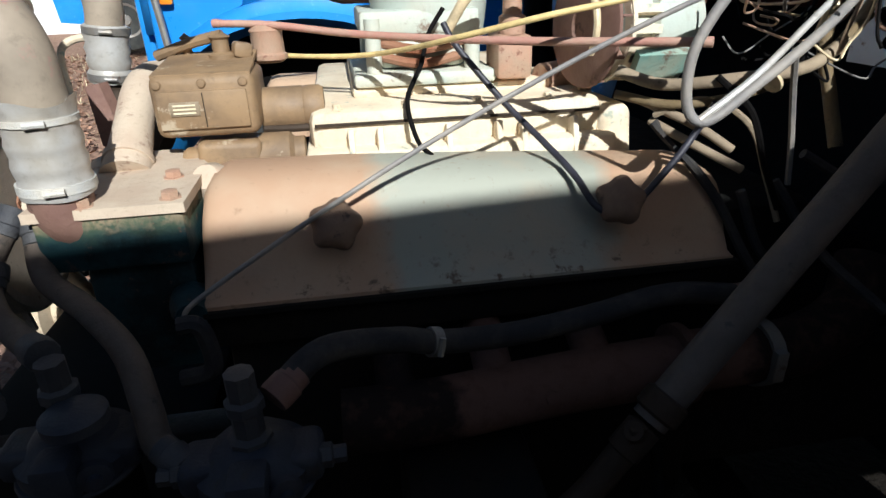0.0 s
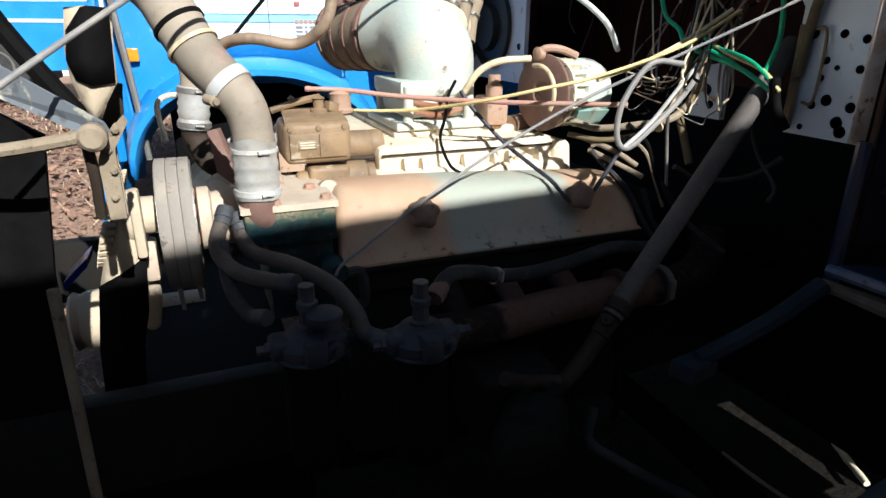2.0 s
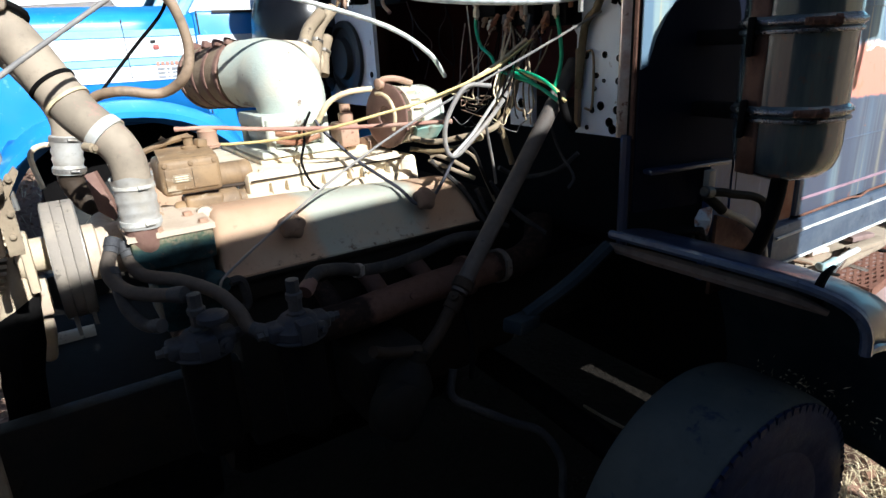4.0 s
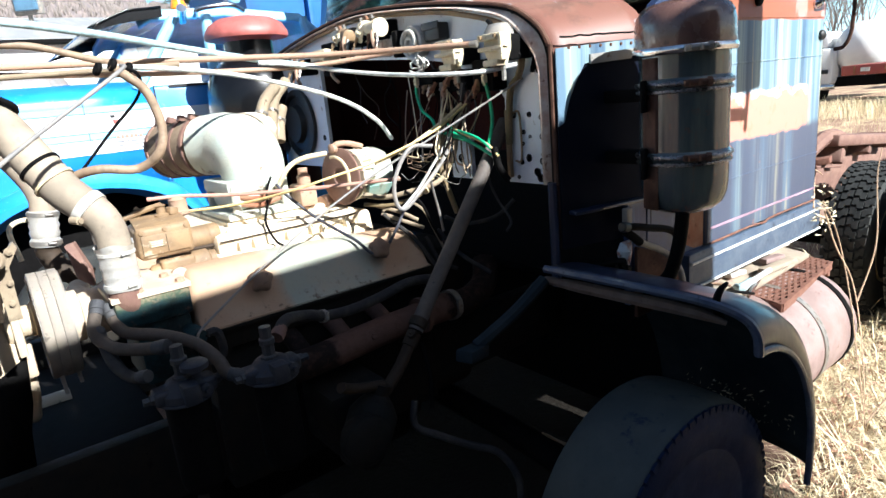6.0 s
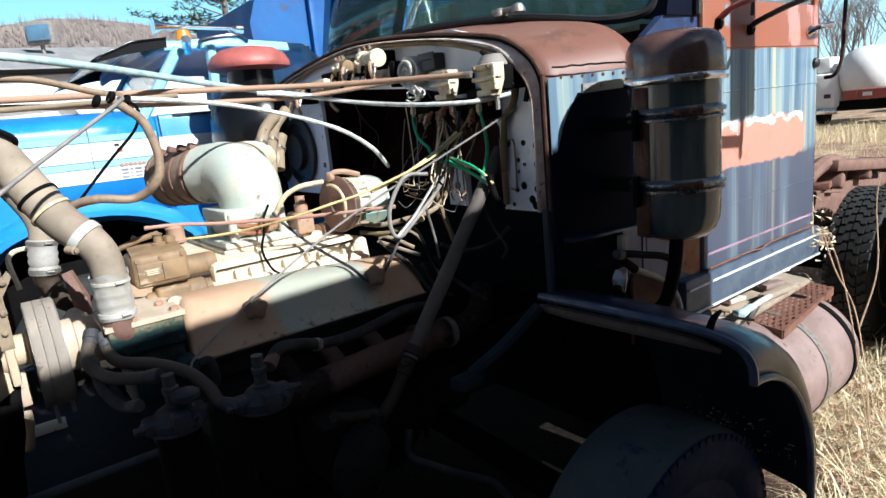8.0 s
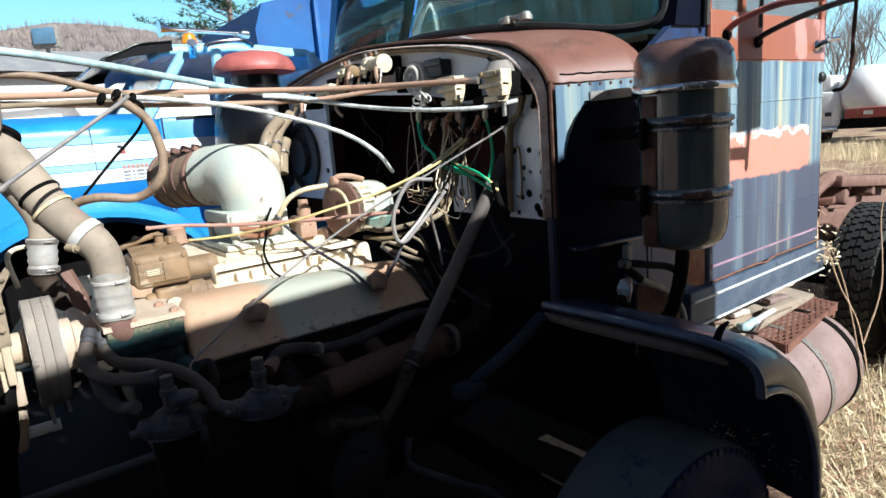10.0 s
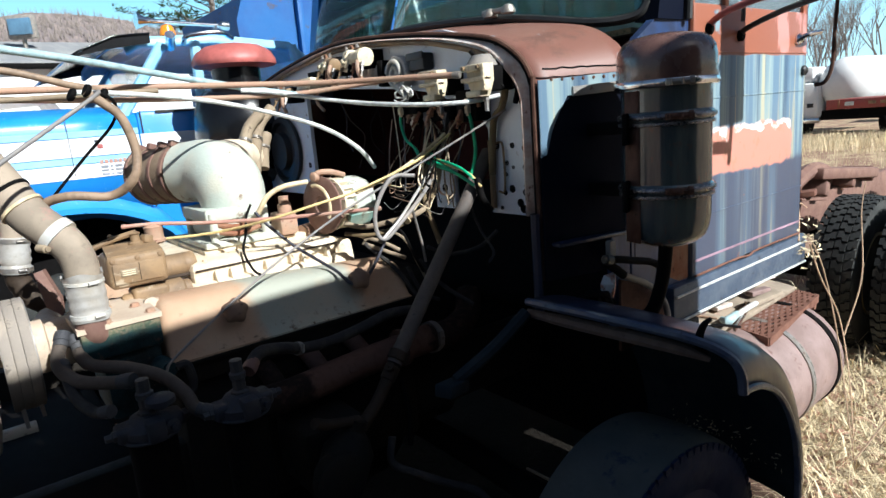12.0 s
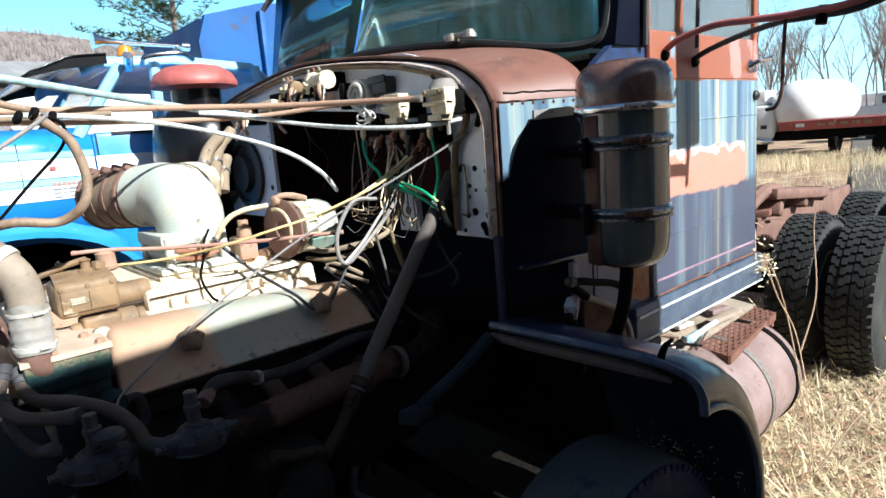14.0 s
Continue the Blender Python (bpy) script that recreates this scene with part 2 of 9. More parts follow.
m_cabblue.over((0.27, 0.36, 0.37), m_cabblue.ramp(m_cabblue.noise(1.0, 5, 0.6, m_cabblue.stretch(15, 15, 0.35)), 0.48, 0.58), 0.9)
m_cabblue.over((0.46, 0.42, 0.28), m_cabblue.ramp(m_cabblue.noise(1.7, 4, 0.6, m_cabblue.stretch(11, 11, 0.25)), 0.57, 0.63), 0.85)
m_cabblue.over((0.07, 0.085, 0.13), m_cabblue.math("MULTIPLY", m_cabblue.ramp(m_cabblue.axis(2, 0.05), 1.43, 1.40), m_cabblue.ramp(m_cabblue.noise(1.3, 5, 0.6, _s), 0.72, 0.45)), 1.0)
_patch = m_cabblue.math("MULTIPLY", m_cabblue.within(0, 1.2, 2.40, 0.01, 0.12, 9), m_cabblue.within(2, 1.405, 1.585, 0.006, 0.07, 9))
m_cabblue.over((0.62, 0.26, 0.2), _patch)
m_cabblue.over((0.86, 0.84, 0.8), m_cabblue.math("MULTIPLY", _patch, m_cabblue.math("MULTIPLY", m_cabblue.ramp(m_cabblue.axis(2, 0.2, 9), 1.55, 1.557), m_cabblue.ramp(m_cabblue.noise(5.5, 3), 0.44, 0.47))))
m_cabblue.over((0.5, 0.24, 0.16), m_cabblue.math("MULTIPLY", _patch, m_cabblue.ramp(m_cabblue.noise(16, 6), 0.56, 0.64)), 0.8)
m_cabblue.over((0.29, 0.095, 0.05), m_cabblue.math("MULTIPLY", m_cabblue.ramp(m_cabblue.axis(2, 0.02, 8), 1.855, 1.86), m_cabblue.ramp(m_cabblue.noise(4.5, 6, 0.7), 0.33, 0.36)))
m_cabblue.over((0.58, 0.25, 0.21), m_cabblue.math("MULTIPLY", m_cabblue.ramp(m_cabblue.axis(2), 1.86, 1.87), m_cabblue.math("MULTIPLY", m_cabblue.ramp(m_cabblue.axis(0, 0.4, 6), 2.2, 2.24), m_cabblue.ramp(m_cabblue.noise(1.0, 4, 0.6, m_cabblue.stretch(9, 9, 4)), 0.48, 0.53))), 0.9)
m_cabblue.over((0.33, 0.13, 0.08), m_cabblue.ramp(m_cabblue.noise(8, 9, 0.75), 0.645, 0.67), 0.9)
m_cabblue = m_cabblue.bump(m_cabblue.noise(60), 0.08).done()
m_scrap = Nodes("torn_pale_sheet", 0.5).base((0.76, 0.74, 0.72))
m_scrap.over((0.6, 0.3, 0.21), m_scrap.ramp(m_scrap.noise(22, 4), 0.46, 0.54))
m_scrap.over((0.16, 0.07, 0.045), m_scrap.ramp(m_scrap.noise(50, 5), 0.55, 0.65), 0.8)
m_scrap = m_scrap.bump(m_scrap.noise(70), 0.3).done()
m_pillar = Nodes("streaked_navy_pillar_paint", 0.4).base((0.02, 0.045, 0.125))
m_pillar.over((0.075, 0.13, 0.27), m_pillar.ramp(m_pillar.noise(1.2, 6, 0.7, m_pillar.stretch(26, 26, 0.8)), 0.55, 0.68), 0.8)
m_pillar.over((0.02, 0.025, 0.045), m_pillar.ramp(m_pillar.noise(7, 6), 0.5, 0.65), 0.6)
m_pillar = m_pillar.bump(m_pillar.noise(60), 0.08).done()
m_navyblue = plain("glossy_dark_blue_paint", (0.012, 0.03, 0.2), 0.2)
m_scuff = Nodes("peeling_grey_paint", 0.5).base((0.17, 0.185, 0.2))
m_scuff.over((0.5, 0.46, 0.36), m_scuff.ramp(m_scuff.noise(11, 4), 0.54, 0.58), 0.9)
m_scuff.over((0.09, 0.09, 0.095), m_scuff.ramp(m_scuff.noise(30, 5), 0.56, 0.64), 0.7)
m_scuff = m_scuff.done()
m_sill = grimy("scuffed_blue_sill_paint", (0.055, 0.08, 0.125), (0.11, 0.14, 0.18), (0.03, 0.035, 0.05), 0.4, scale=14, bump=0.1)
# Navy taken to near black so its colour carries the cowl side's shade.
m_shadenavy = Nodes("shade_darkened_navy", 0.5).base((0.0045, 0.0065, 0.015))
m_shadenavy.over((0.01, 0.0125, 0.02), m_shadenavy.ramp(m_shadenavy.noise(6, 6), 0.5, 0.7), 0.7)
m_shadenavy = m_shadenavy.bump(m_shadenavy.noise(50), 0.1).done()
m_darkrust = grimy("dark_rust", (0.09, 0.045, 0.032), (0.16, 0.09, 0.065), (0.035, 0.022, 0.018), 0.85, scale=18)
m_edge = grimy("worn_rolled_edge", (0.035, 0.055, 0.11), (0.1, 0.115, 0.15), (0.012, 0.018, 0.04), 0.5, scale=16)
m_navy = Nodes("dark_navy_paint", 0.3).base((0.011, 0.02, 0.052))
m_navy.over((0.022, 0.03, 0.054), m_navy.ramp(m_navy.noise(7, 6), 0.5, 0.7), 0.6)
m_navy.over((0.12, 0.11, 0.1), m_navy.ramp(m_navy.noise(60, 4), 0.64, 0.78), 0.35)
m_navy = m_navy.rough(m_navy.noise(11), 0.18, 0.6).done()
m_can = Nodes("air_cleaner_paint", 0.3).base((0.045, 0.065, 0.075))
m_can.over((0.11, 0.13, 0.115), m_can.ramp(m_can.noise(1.0, 5, 0.6, m_can.stretch(14, 14, 2)), 0.45, 0.65), 0.9)
m_can.over((0.2, 0.085, 0.05), m_can.ramp(m_can.noise(1.3, 6, 0.7, m_can.stretch(16, 16, 1.5)), 0.58, 0.66), 0.7)
m_can.over((0.15, 0.07, 0.05), m_can.ramp(m_can.noise(30, 5), 0.6, 0.7), 0.5)
m_can = m_can.rough(m_can.noise(14), 0.06, 0.3).bump(m_can.noise(60), 0.08).done()
m_doorglass = Nodes("grey_glass", 0.04).base((0.62, 0.72, 0.76))
m_doorglass.bsdf.inputs["Transmission Weight"].default_value, m_doorglass.bsdf.inputs["IOR"].default_value = 0.9, 1.45
m_doorglass = m_doorglass.done()
m_dome = grimy("rusty_dome_paint", (0.105, 0.055, 0.046), (0.17, 0.095, 0.075), (0.04, 0.027, 0.027), 0.24, scale=6, amount=0.7, bump=0.1)
m_tank = grimy("pink_oxidised_tank", (0.28, 0.2, 0.185), (0.19, 0.13, 0.115), (0.13, 0.06, 0.045), 0.5, scale=6, amount=0.8, bump=0.15)
m_pinstripe = plain("faded_pink_stripe", (0.34, 0.22, 0.28), 0.5, scale=14)
m_tyre = grimy("weathered_tyre", (0.014, 0.016, 0.016), (0.04, 0.041, 0.037), None, 0.8, scale=7, amount=0.6)
m_tyredust = grimy("dusty_sidewall", (0.02, 0.022, 0.021), (0.06, 0.06, 0.053), None, 0.85, scale=5, amount=0.6)
m_ftyre = grimy("smooth_tyre", (0.06, 0.073, 0.075), (0.1, 0.108, 0.1), (0.02, 0.035, 0.065), 0.6, scale=4, amount=0.6)
m_sidewall = grimy("blue_black_sidewall", (0.01, 0.018, 0.05), (0.022, 0.034, 0.075), (0.03, 0.034, 0.045), 0.5, scale=9)
m_bead = grimy("rust_brown_bead", (0.13, 0.095, 0.08), (0.19, 0.145, 0.12), (0.05, 0.035, 0.03), 0.85, scale=22)
m_apron = grimy("blue_black_apron", (0.013, 0.022, 0.03), (0.03, 0.04, 0.047), (0.04, 0.03, 0.025), 0.8, scale=7)
m_hub = grimy("yellowed_wheel", (0.6, 0.42, 0.18), (0.5, 0.36, 0.2), (0.2, 0.09, 0.05), 0.6, scale=7)
m_clear = Nodes("clear_glass", 0.03).base((0.9, 0.95, 0.95))
m_clear.bsdf.inputs["Transmission Weight"].default_value, m_clear.bsdf.inputs["IOR"].default_value = 1.0, 1.2
m_clear = m_clear.done()
m_glass = Nodes("tinted_glass", 0.05).base((0.28, 0.58, 0.54))
m_glass.bsdf.inputs["Transmission Weight"].default_value, m_glass.bsdf.inputs["IOR"].default_value = 0.97, 1.35
m_glass = m_glass.done()
m_glossblack = plain("gloss_black", (0.006, 0.006, 0.007), 0.22, bump=0.03)
m_bluetruck = Nodes("bright_blue_paint", 0.25).base((0.02, 0.22, 0.62))
m_bluetruck.over((0.05, 0.32, 0.7), m_bluetruck.ramp(m_bluetruck.noise(2, 4), 0.45, 0.7), 0.6)
m_bluetruck.over((0.25, 0.5, 0.72), m_bluetruck.ramp(m_bluetruck.noise(25, 6), 0.62, 0.7), 0.4)
m_bluetruck = m_bluetruck.rough(m_bluetruck.noise(9), 0.18, 0.5).done()
m_stripe = plain("white_stripe_paint", (0.78, 0.8, 0.82), 0.35, scale=9, spread=0.12)
m_paleblue = plain("pale_blue_stripe_paint", (0.3, 0.6, 0.8), 0.35, scale=9, spread=0.2)
m_darkblue = grimy("dark_blue_body_paint", (0.003, 0.075, 0.27), (0.006, 0.12, 0.36), (0.06, 0.06, 0.08), 0.6, scale=1.2, bump=0.1)
m_turq = plain("turquoise_paint", (0.08, 0.42, 0.5), 0.35, scale=2)
m_redcap = plain("faded_red_cap", (0.42, 0.115, 0.1), 0.5, scale=12)
m_orange = plain("amber_lens", (0.85, 0.26, 0.02), 0.2, scale=60, spread=0.2)
m_bwall = plain("white_building_wall", (0.78, 0.79, 0.78), 0.7, scale=1.0, spread=0.1)
m_broof = Nodes("grey_roof", 0.8).base((0.24, 0.245, 0.25))
m_broof.over((0.34, 0.34, 0.33), m_broof.ramp(m_broof.noise(1.0, 6, 0.6, m_broof.stretch(3, 0.3, 3)), 0.45, 0.65), 0.8)
m_broof = m_broof.done()
m_sign = plain("sign_face", (0.1, 0.2, 0.3), 0.4, scale=3)
m_tankwhite = plain("white_tank_paint", (0.82, 0.82, 0.8), 0.35, scale=2, spread=0.08)
m_trailer = grimy("dark_red_trailer", (0.3, 0.05, 0.045), (0.22, 0.07, 0.05), None, 0.6, scale=3)
m_darkwall = plain("dark_green_trailer_paint", (0.028, 0.034, 0.028), 0.6, scale=3)
m_bark = plain("grey_bark", (0.22, 0.19, 0.17), 0.9, scale=15)
m_needle = Nodes("pine_needles", 0.7).base((0.035, 0.075, 0.025)).islands(0.5)
m_needle = m_needle.done()
m_liner = plain("blue_grey_liner", (0.3, 0.4, 0.43), 0.6, scale=3)
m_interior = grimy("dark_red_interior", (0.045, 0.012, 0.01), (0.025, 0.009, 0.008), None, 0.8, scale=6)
m_skyfar = Nodes("far_sky", 1.0).base((0.0, 0.0, 0.0))
_rise = m_skyfar.ramp(m_skyfar.axis(2), 0.0, 95.0)
m_skyfar.colour = None
m_skyfar.base((0.62, 0.92, 0.98)).over((0.28, 0.68, 0.93), _rise)
m_skyfar.l.new(m_skyfar.colour, m_skyfar.bsdf.inputs["Emission Color"])
m_skyfar.bsdf.inputs["Emission Strength"].default_value = 0.78
m_skyfar.bsdf.inputs["Base Color"].default_value = (0, 0, 0, 1)
m_skyfar = m_skyfar.mat
m_hill = Nodes("wooded_hill", 0.95).base((0.25, 0.2, 0.18))
m_hill.over((0.13, 0.115, 0.12), m_hill.ramp(m_hill.noise(1.0, 8, 0.7, m_hill.stretch(1.6, 0.3, 0.16)), 0.4, 0.6))
m_hill.over((0.3, 0.25, 0.2), m_hill.ramp(m_hill.noise(0.05, 4), 0.55, 0.7), 0.6)
m_hill = m_hill.done()
m_ground = Nodes("dry_ground", 0.95).base((0.3, 0.19, 0.14))
m_ground.over((0.56, 0.45, 0.28), m_ground.math("MULTIPLY", m_ground.ramp(m_ground.noise(1.1, 6), 0.44, 0.6), m_ground.ramp(m_ground.axis(0, 0.6, 3), 0.8, 1.6)), 0.8)
m_ground.over((0.13, 0.075, 0.05), m_ground.ramp(m_ground.noise(14, 6, 0.7), 0.52, 0.62), 0.8)
m_ground.over((0.55, 0.44, 0.27), m_ground.ramp(m_ground.noise(1.0, 6, 0.7, m_ground.stretch(60, 11, 20)), 0.56, 0.64), 0.55)
# Near-black area under the truck: its shade put into the ground colour.
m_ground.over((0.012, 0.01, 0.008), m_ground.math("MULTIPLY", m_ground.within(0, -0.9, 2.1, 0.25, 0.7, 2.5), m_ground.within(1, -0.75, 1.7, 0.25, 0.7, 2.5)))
m_ground = m_ground.bump(m_ground.noise(30, 6), 0.8, 0.03).done()
m_straw = Nodes("dry_straw", 0.8).base((0.74, 0.62, 0.4)).islands(0.35).done()
m_leaf = Nodes("dead_leaf", 0.85).base((0.3, 0.17, 0.11)).islands(0.5).done()
m_road = plain("dusty_asphalt", (0.13, 0.11, 0.09), 0.85, scale=2)

for _m, _level in ((m_deepblack, 0.06), (m_block, 0.1), (m_rubber, 0.2), (m_oily, 0.12), (m_exh, 0.12), (m_shadenavy, 0.06), (m_apron, 0.15), (m_sidewall, 0.05), (m_ftyre, 0.15), (m_interior, 0.1), (m_ground, 0.1), (m_dkgreen, 0.25), (m_tanhose, 0.2), (m_darkwall, 0.2), (m_rust, 0.2), (m_darkrust, 0.15)):
    matte(_m, _level)

for _m, _weight in ((m_dome, 0.7), (m_can, 0.6), (m_navy, 0.5), (m_edge, 0.6)):
    _in = _m.node_tree.nodes["Principled BSDF"].inputs
    _in["Coat Weight"].default_value, _in["Coat Roughness"].default_value = _weight, 0.08


# ---- building helpers ----
def thing(name, label, category, at=(0, 0, 0), group="", kind=""):
    ob = new(name)
    ob.empty_display_size = 0.05
    ob.location = at
    return tagged(ob, label, category, group, kind)


def mesh_of(name, bm, material, smooth=40):
    me = bpy.data.meshes.new(name)
    bmesh.ops.recalc_face_normals(bm, faces=bm.faces[:])
    bm.to_mesh(me)
    bm.free()
    me.materials.append(material)
    if smooth:
        me.shade_smooth()
        me.set_sharp_from_angle(angle=radians(smooth))
    return me


def part(name, bm, material, parent, label="", smooth=40):
    """One mesh object, built in world metres, under a thing or under a part of one."""
    ob = new(name, mesh_of(name, bm, material, smooth))
    if parent is not None:
        ob.parent = parent
        if parent.parent is None and parent.data is None:
            ob.location = -parent.location
    return tagged(ob, label)


def single(name, bm, material, label, category, group="", kind="", smooth=40):
    """A thing that is one mesh."""
    return tagged(part(name, bm, material, None, "", smooth), label, category, group, kind)


def box(bm, x0, x1, y0, y1, z0, z1, bev=0.006, turn=None, seg=2):
    r = bmesh.ops.create_cube(bm, size=1.0)
    vs = r["verts"]
    c = Vector(((x0 + x1) / 2, (y0 + y1) / 2, (z0 + z1) / 2))
    for v in vs:
        v.co = Vector((v.co.x * (x1 - x0), v.co.y * (y1 - y0), v.co.z * (z1 - z0)))
    if bev:
        es = list({e for v in vs for e in v.link_edges})
        made = bmesh.ops.bevel(bm, geom=es, offset=bev, segments=seg, profile=0.5, affect="EDGES")
        vs = list({v for f in made["faces"] for v in f.verts} | {v for v in vs if v.is_valid})
    for v in vs:
        v.co = (turn @ v.co if turn else v.co) + c
    return vs


def turned(rx=0, ry=0, rz=0):
    return Euler([radians(a) for a in (rx, ry, rz)]).to_matrix()


def glide(pts, steps=6):
    """A smooth line through points (Catmull-Rom)."""
    p = [Vector(q) for q in pts]
    if len(p) < 3:
        return p
    p = [2 * p[0] - p[1]] + p + [2 * p[-1] - p[-2]]
    out = []
    for a, b, c, d in zip(p, p[1:], p[2:], p[3:]):
        for k in range(steps):
            t = k / steps
            out.append(0.5 * (2 * b + (c - a) * t + (2 * a - 5 * b + 4 * c - d) * t * t + (3 * b - a - 3 * c + d) * t ** 3))
    return out + [p[-2]]


def tube(bm, pts, r, n=10, steps=6, radii=None):
    line = glide(pts, steps)
    rings, side = [], None
    for k, p in enumerate(line):
        d = (line[min(k + 1, len(line) - 1)] - line[max(k - 1, 0)]).normalized()
        if side is None:
            side = d.orthogonal().normalized()
        side = (side - d * side.dot(d)).normalized()
        up = d.cross(side)
        rr = r if radii is None else r * float(np.interp(k / max(len(line) - 1, 1), np.linspace(0, 1, len(radii)), radii))
        rings.append([bm.verts.new(p + rr * (math.cos(a) * side + math.sin(a) * up)) for a in np.linspace(0, 2 * math.pi, n, endpoint=False)])
    for a, b in zip(rings, rings[1:]):
        for k in range(n):
            bm.faces.new((a[k], a[(k + 1) % n], b[(k + 1) % n], b[k]))
    bm.faces.new(rings[0][::-1])
    bm.faces.new(rings[-1])


def lathe(bm, at, axis, prof, n=28):
    """Turns a profile of (radius, height) round an axis from a point."""
    at, d = Vector(at), Vector(axis).normalized()
    s = d.orthogonal().normalized()
    u = d.cross(s)
    rings = []
    for r, h in prof:
        if r < 1e-5:
            rings.append([bm.verts.new(at + d * h)])
        else:
            rings.append([bm.verts.new(at + d * h + r * (math.cos(a) * s + math.sin(a) * u)) for a in np.linspace(0, 2 * math.pi, n, endpoint=False)])
    for a, b in zip(rings, rings[1:]):
        for k in range(n):
            q = [a[k % len(a)], a[(k + 1) % len(a)], b[(k + 1) % len(b)], b[k % len(b)]]
            q = list(dict.fromkeys(q))
            if len(q) > 2:
                bm.faces.new(q)
    for ring, flip in ((rings[0], True), (rings[-1], False)):
        if len(ring) > 2:
            bm.faces.new(ring[::-1] if flip else ring)


def slab(bm, outline, off):
    """A flat plate from an outline of points, thickened by a vector."""
    off = Vector(off)
    a = [bm.verts.new(p) for p in outline]
    b = [bm.verts.new(Vector(p) + off) for p in outline]
    bm.faces.new(a)
    bm.faces.new(b[::-1])
    for k in range(len(a)):
        bm.faces.new((a[k], b[k], b[(k + 1) % len(a)], a[(k + 1) % len(a)]))


def skin(bm, rows, closed=False):
    """A sheet through rows of points."""
    grid = [[bm.verts.new(p) for p in row] for row in rows]
    for a, b in zip(grid, grid[1:]):
        for k in range(len(a) - (0 if closed else 1)):
            bm.faces.new((a[k], a[(k + 1) % len(a)], b[(k + 1) % len(a)], b[k]))
    return grid


def thicken(ob, metres):
    mod = ob.modifiers.new("thickness", "SOLIDIFY")
    mod.thickness, mod.offset = metres, -1.0
    return ob


def B():
    return bmesh.new()


def bolt(bm, at, axis, r=0.011, h=0.012):
    lathe(bm, at, axis, [(r * 1.35, 0), (r * 1.35, h * 0.25), (r, h * 0.3), (r, h), (r * 0.7, h * 1.1)], 6)


def clampband(bm, at, axis, r, w=0.014):
    lathe(bm, at, axis, [(r, -w / 2), (r + 0.003, -w / 2), (r + 0.003, w / 2), (r, w / 2)], 24)
    d = Vector(axis).normalized()
    s = d.cross(Vector((0.3, -1, 0.2))).normalized().cross(d)
    p = Vector(at) + s * (r + 0.0045)
    tube(bm, [p - d.cross(s) * 0.012, p + d.cross(s) * 0.012], 0.0045, 8)


# ---- ground and distance ----
def rise(x, y):
    """The yard climbs a little beyond the blue truck's nose."""
    a, b = min(max((y - 3.0) / 1.8, 0), 1), min(max((0.6 - x) / 1.2, 0), 1)
    return 0.55 * a * a * (3 - 2 * a) * b * b * (3 - 2 * b)


def build_ground():
    bm = B()
    n = 60
    def place(a, b):
        u, v = (a / n - 0.5) * 2, (b / n - 0.5) * 2
        x, y = 4 + 500 * u * abs(u) ** 2.2, 2 + 500 * v * abs(v) ** 2.2
        d = math.hypot(x - 2, y)
        z = 0.05 * (noise.noise((x * 0.5, y * 0.5, 0))) + 0.02 * noise.noise((x * 2.1, y * 2.1, 3))
        return (x, y, z - 0.02 + max(0, d - 60) * -0.002 + rise(x, y))
    skin(bm, [[place(a, b) for a in range(n + 1)] for b in range(n + 1)])
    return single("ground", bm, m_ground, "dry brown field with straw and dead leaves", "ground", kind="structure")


build_ground()

bm = B()
skin(bm, [[(12, 1.5, 0.03), (60, 14, 0.03), (200, 60, -0.1)], [(12, -3.5, 0.03), (60, -4, 0.03), (200, 10, -0.1)]])
single("road", bm, m_road, "dusty asphalt lane across the yard", "road", kind="structure")


def build_hill():
    bm = B()
    rows = []
    for j in range(6):
        row = []
        for k in range(61):
            x = -260 + 620 * k / 60
            top = 34 + 5.0 * math.exp(-((x - 45) / 36) ** 2) + 1.5 * noise.noise((x * 0.02, 0, 0)) - 0.05 * max(0, x - 120)
            top = max(top, 6) * 1.27
            f = j / 5
            row.append((x, 195 + 60 * f, top * f ** 0.7 - 2 + (0.9 * noise.noise((x * 0.6, 7, 0)) + 0.6 * random.random() if j == 5 else 0)))
        rows.append(row)
    skin(bm, rows)
    return single("backdrop", bm, m_hill, "brown leafless wooded hill in the distance", "hill", kind="structure", smooth=0)


build_hill()


def build_ridge_trees():
    """Bare crowns along the top of the hill, too many to count."""
    rng = random.Random(17)
    v, f = [], []
    for k in range(5200):
        x = rng.uniform(-150, 260)
        row = rng.random()
        y = 195 + 60 * (1 - 0.35 * row)
        top = 34 + 5.0 * math.exp(-((x - 45) / 36) ** 2) + 1.5 * noise.noise((x * 0.02, 0, 0)) - 0.05 * max(0, x - 120)
        z = max(top, 6) * 1.27 * (1 - 0.35 * row) ** 0.7 - 2.4
        h, w = rng.uniform(2.2, 4.4), rng.uniform(0.25, 0.7)
        for j in range(3):
            dx, n = rng.gauss(0, w), len(v)
            v += [(x - 0.09, y, z), (x + 0.09, y, z), (x + dx, y, z + h * rng.uniform(0.7, 1))]
            f.append((n, n + 1, n + 2))
    me = bpy.data.meshes.new("far_woods")
    me.from_pydata(v, [], f)
    me.materials.append(m_bark)
    tagged(new("far_woods", me), "bare grey-brown woods along the hill", "woods", "", "stuff")


build_ridge_trees()

bm = B()
ring = [(4 + 420 * math.sin(radians(a)), 420 * math.cos(radians(a))) for a in range(-50, 106, 4)]
skin(bm, [[(x, y, z) for x, y in ring] for z in (-8, 20, 50, 80, 110)])
single("backdrop", bm, m_skyfar, "clear blue sky down to the horizon", "sky", kind="structure")

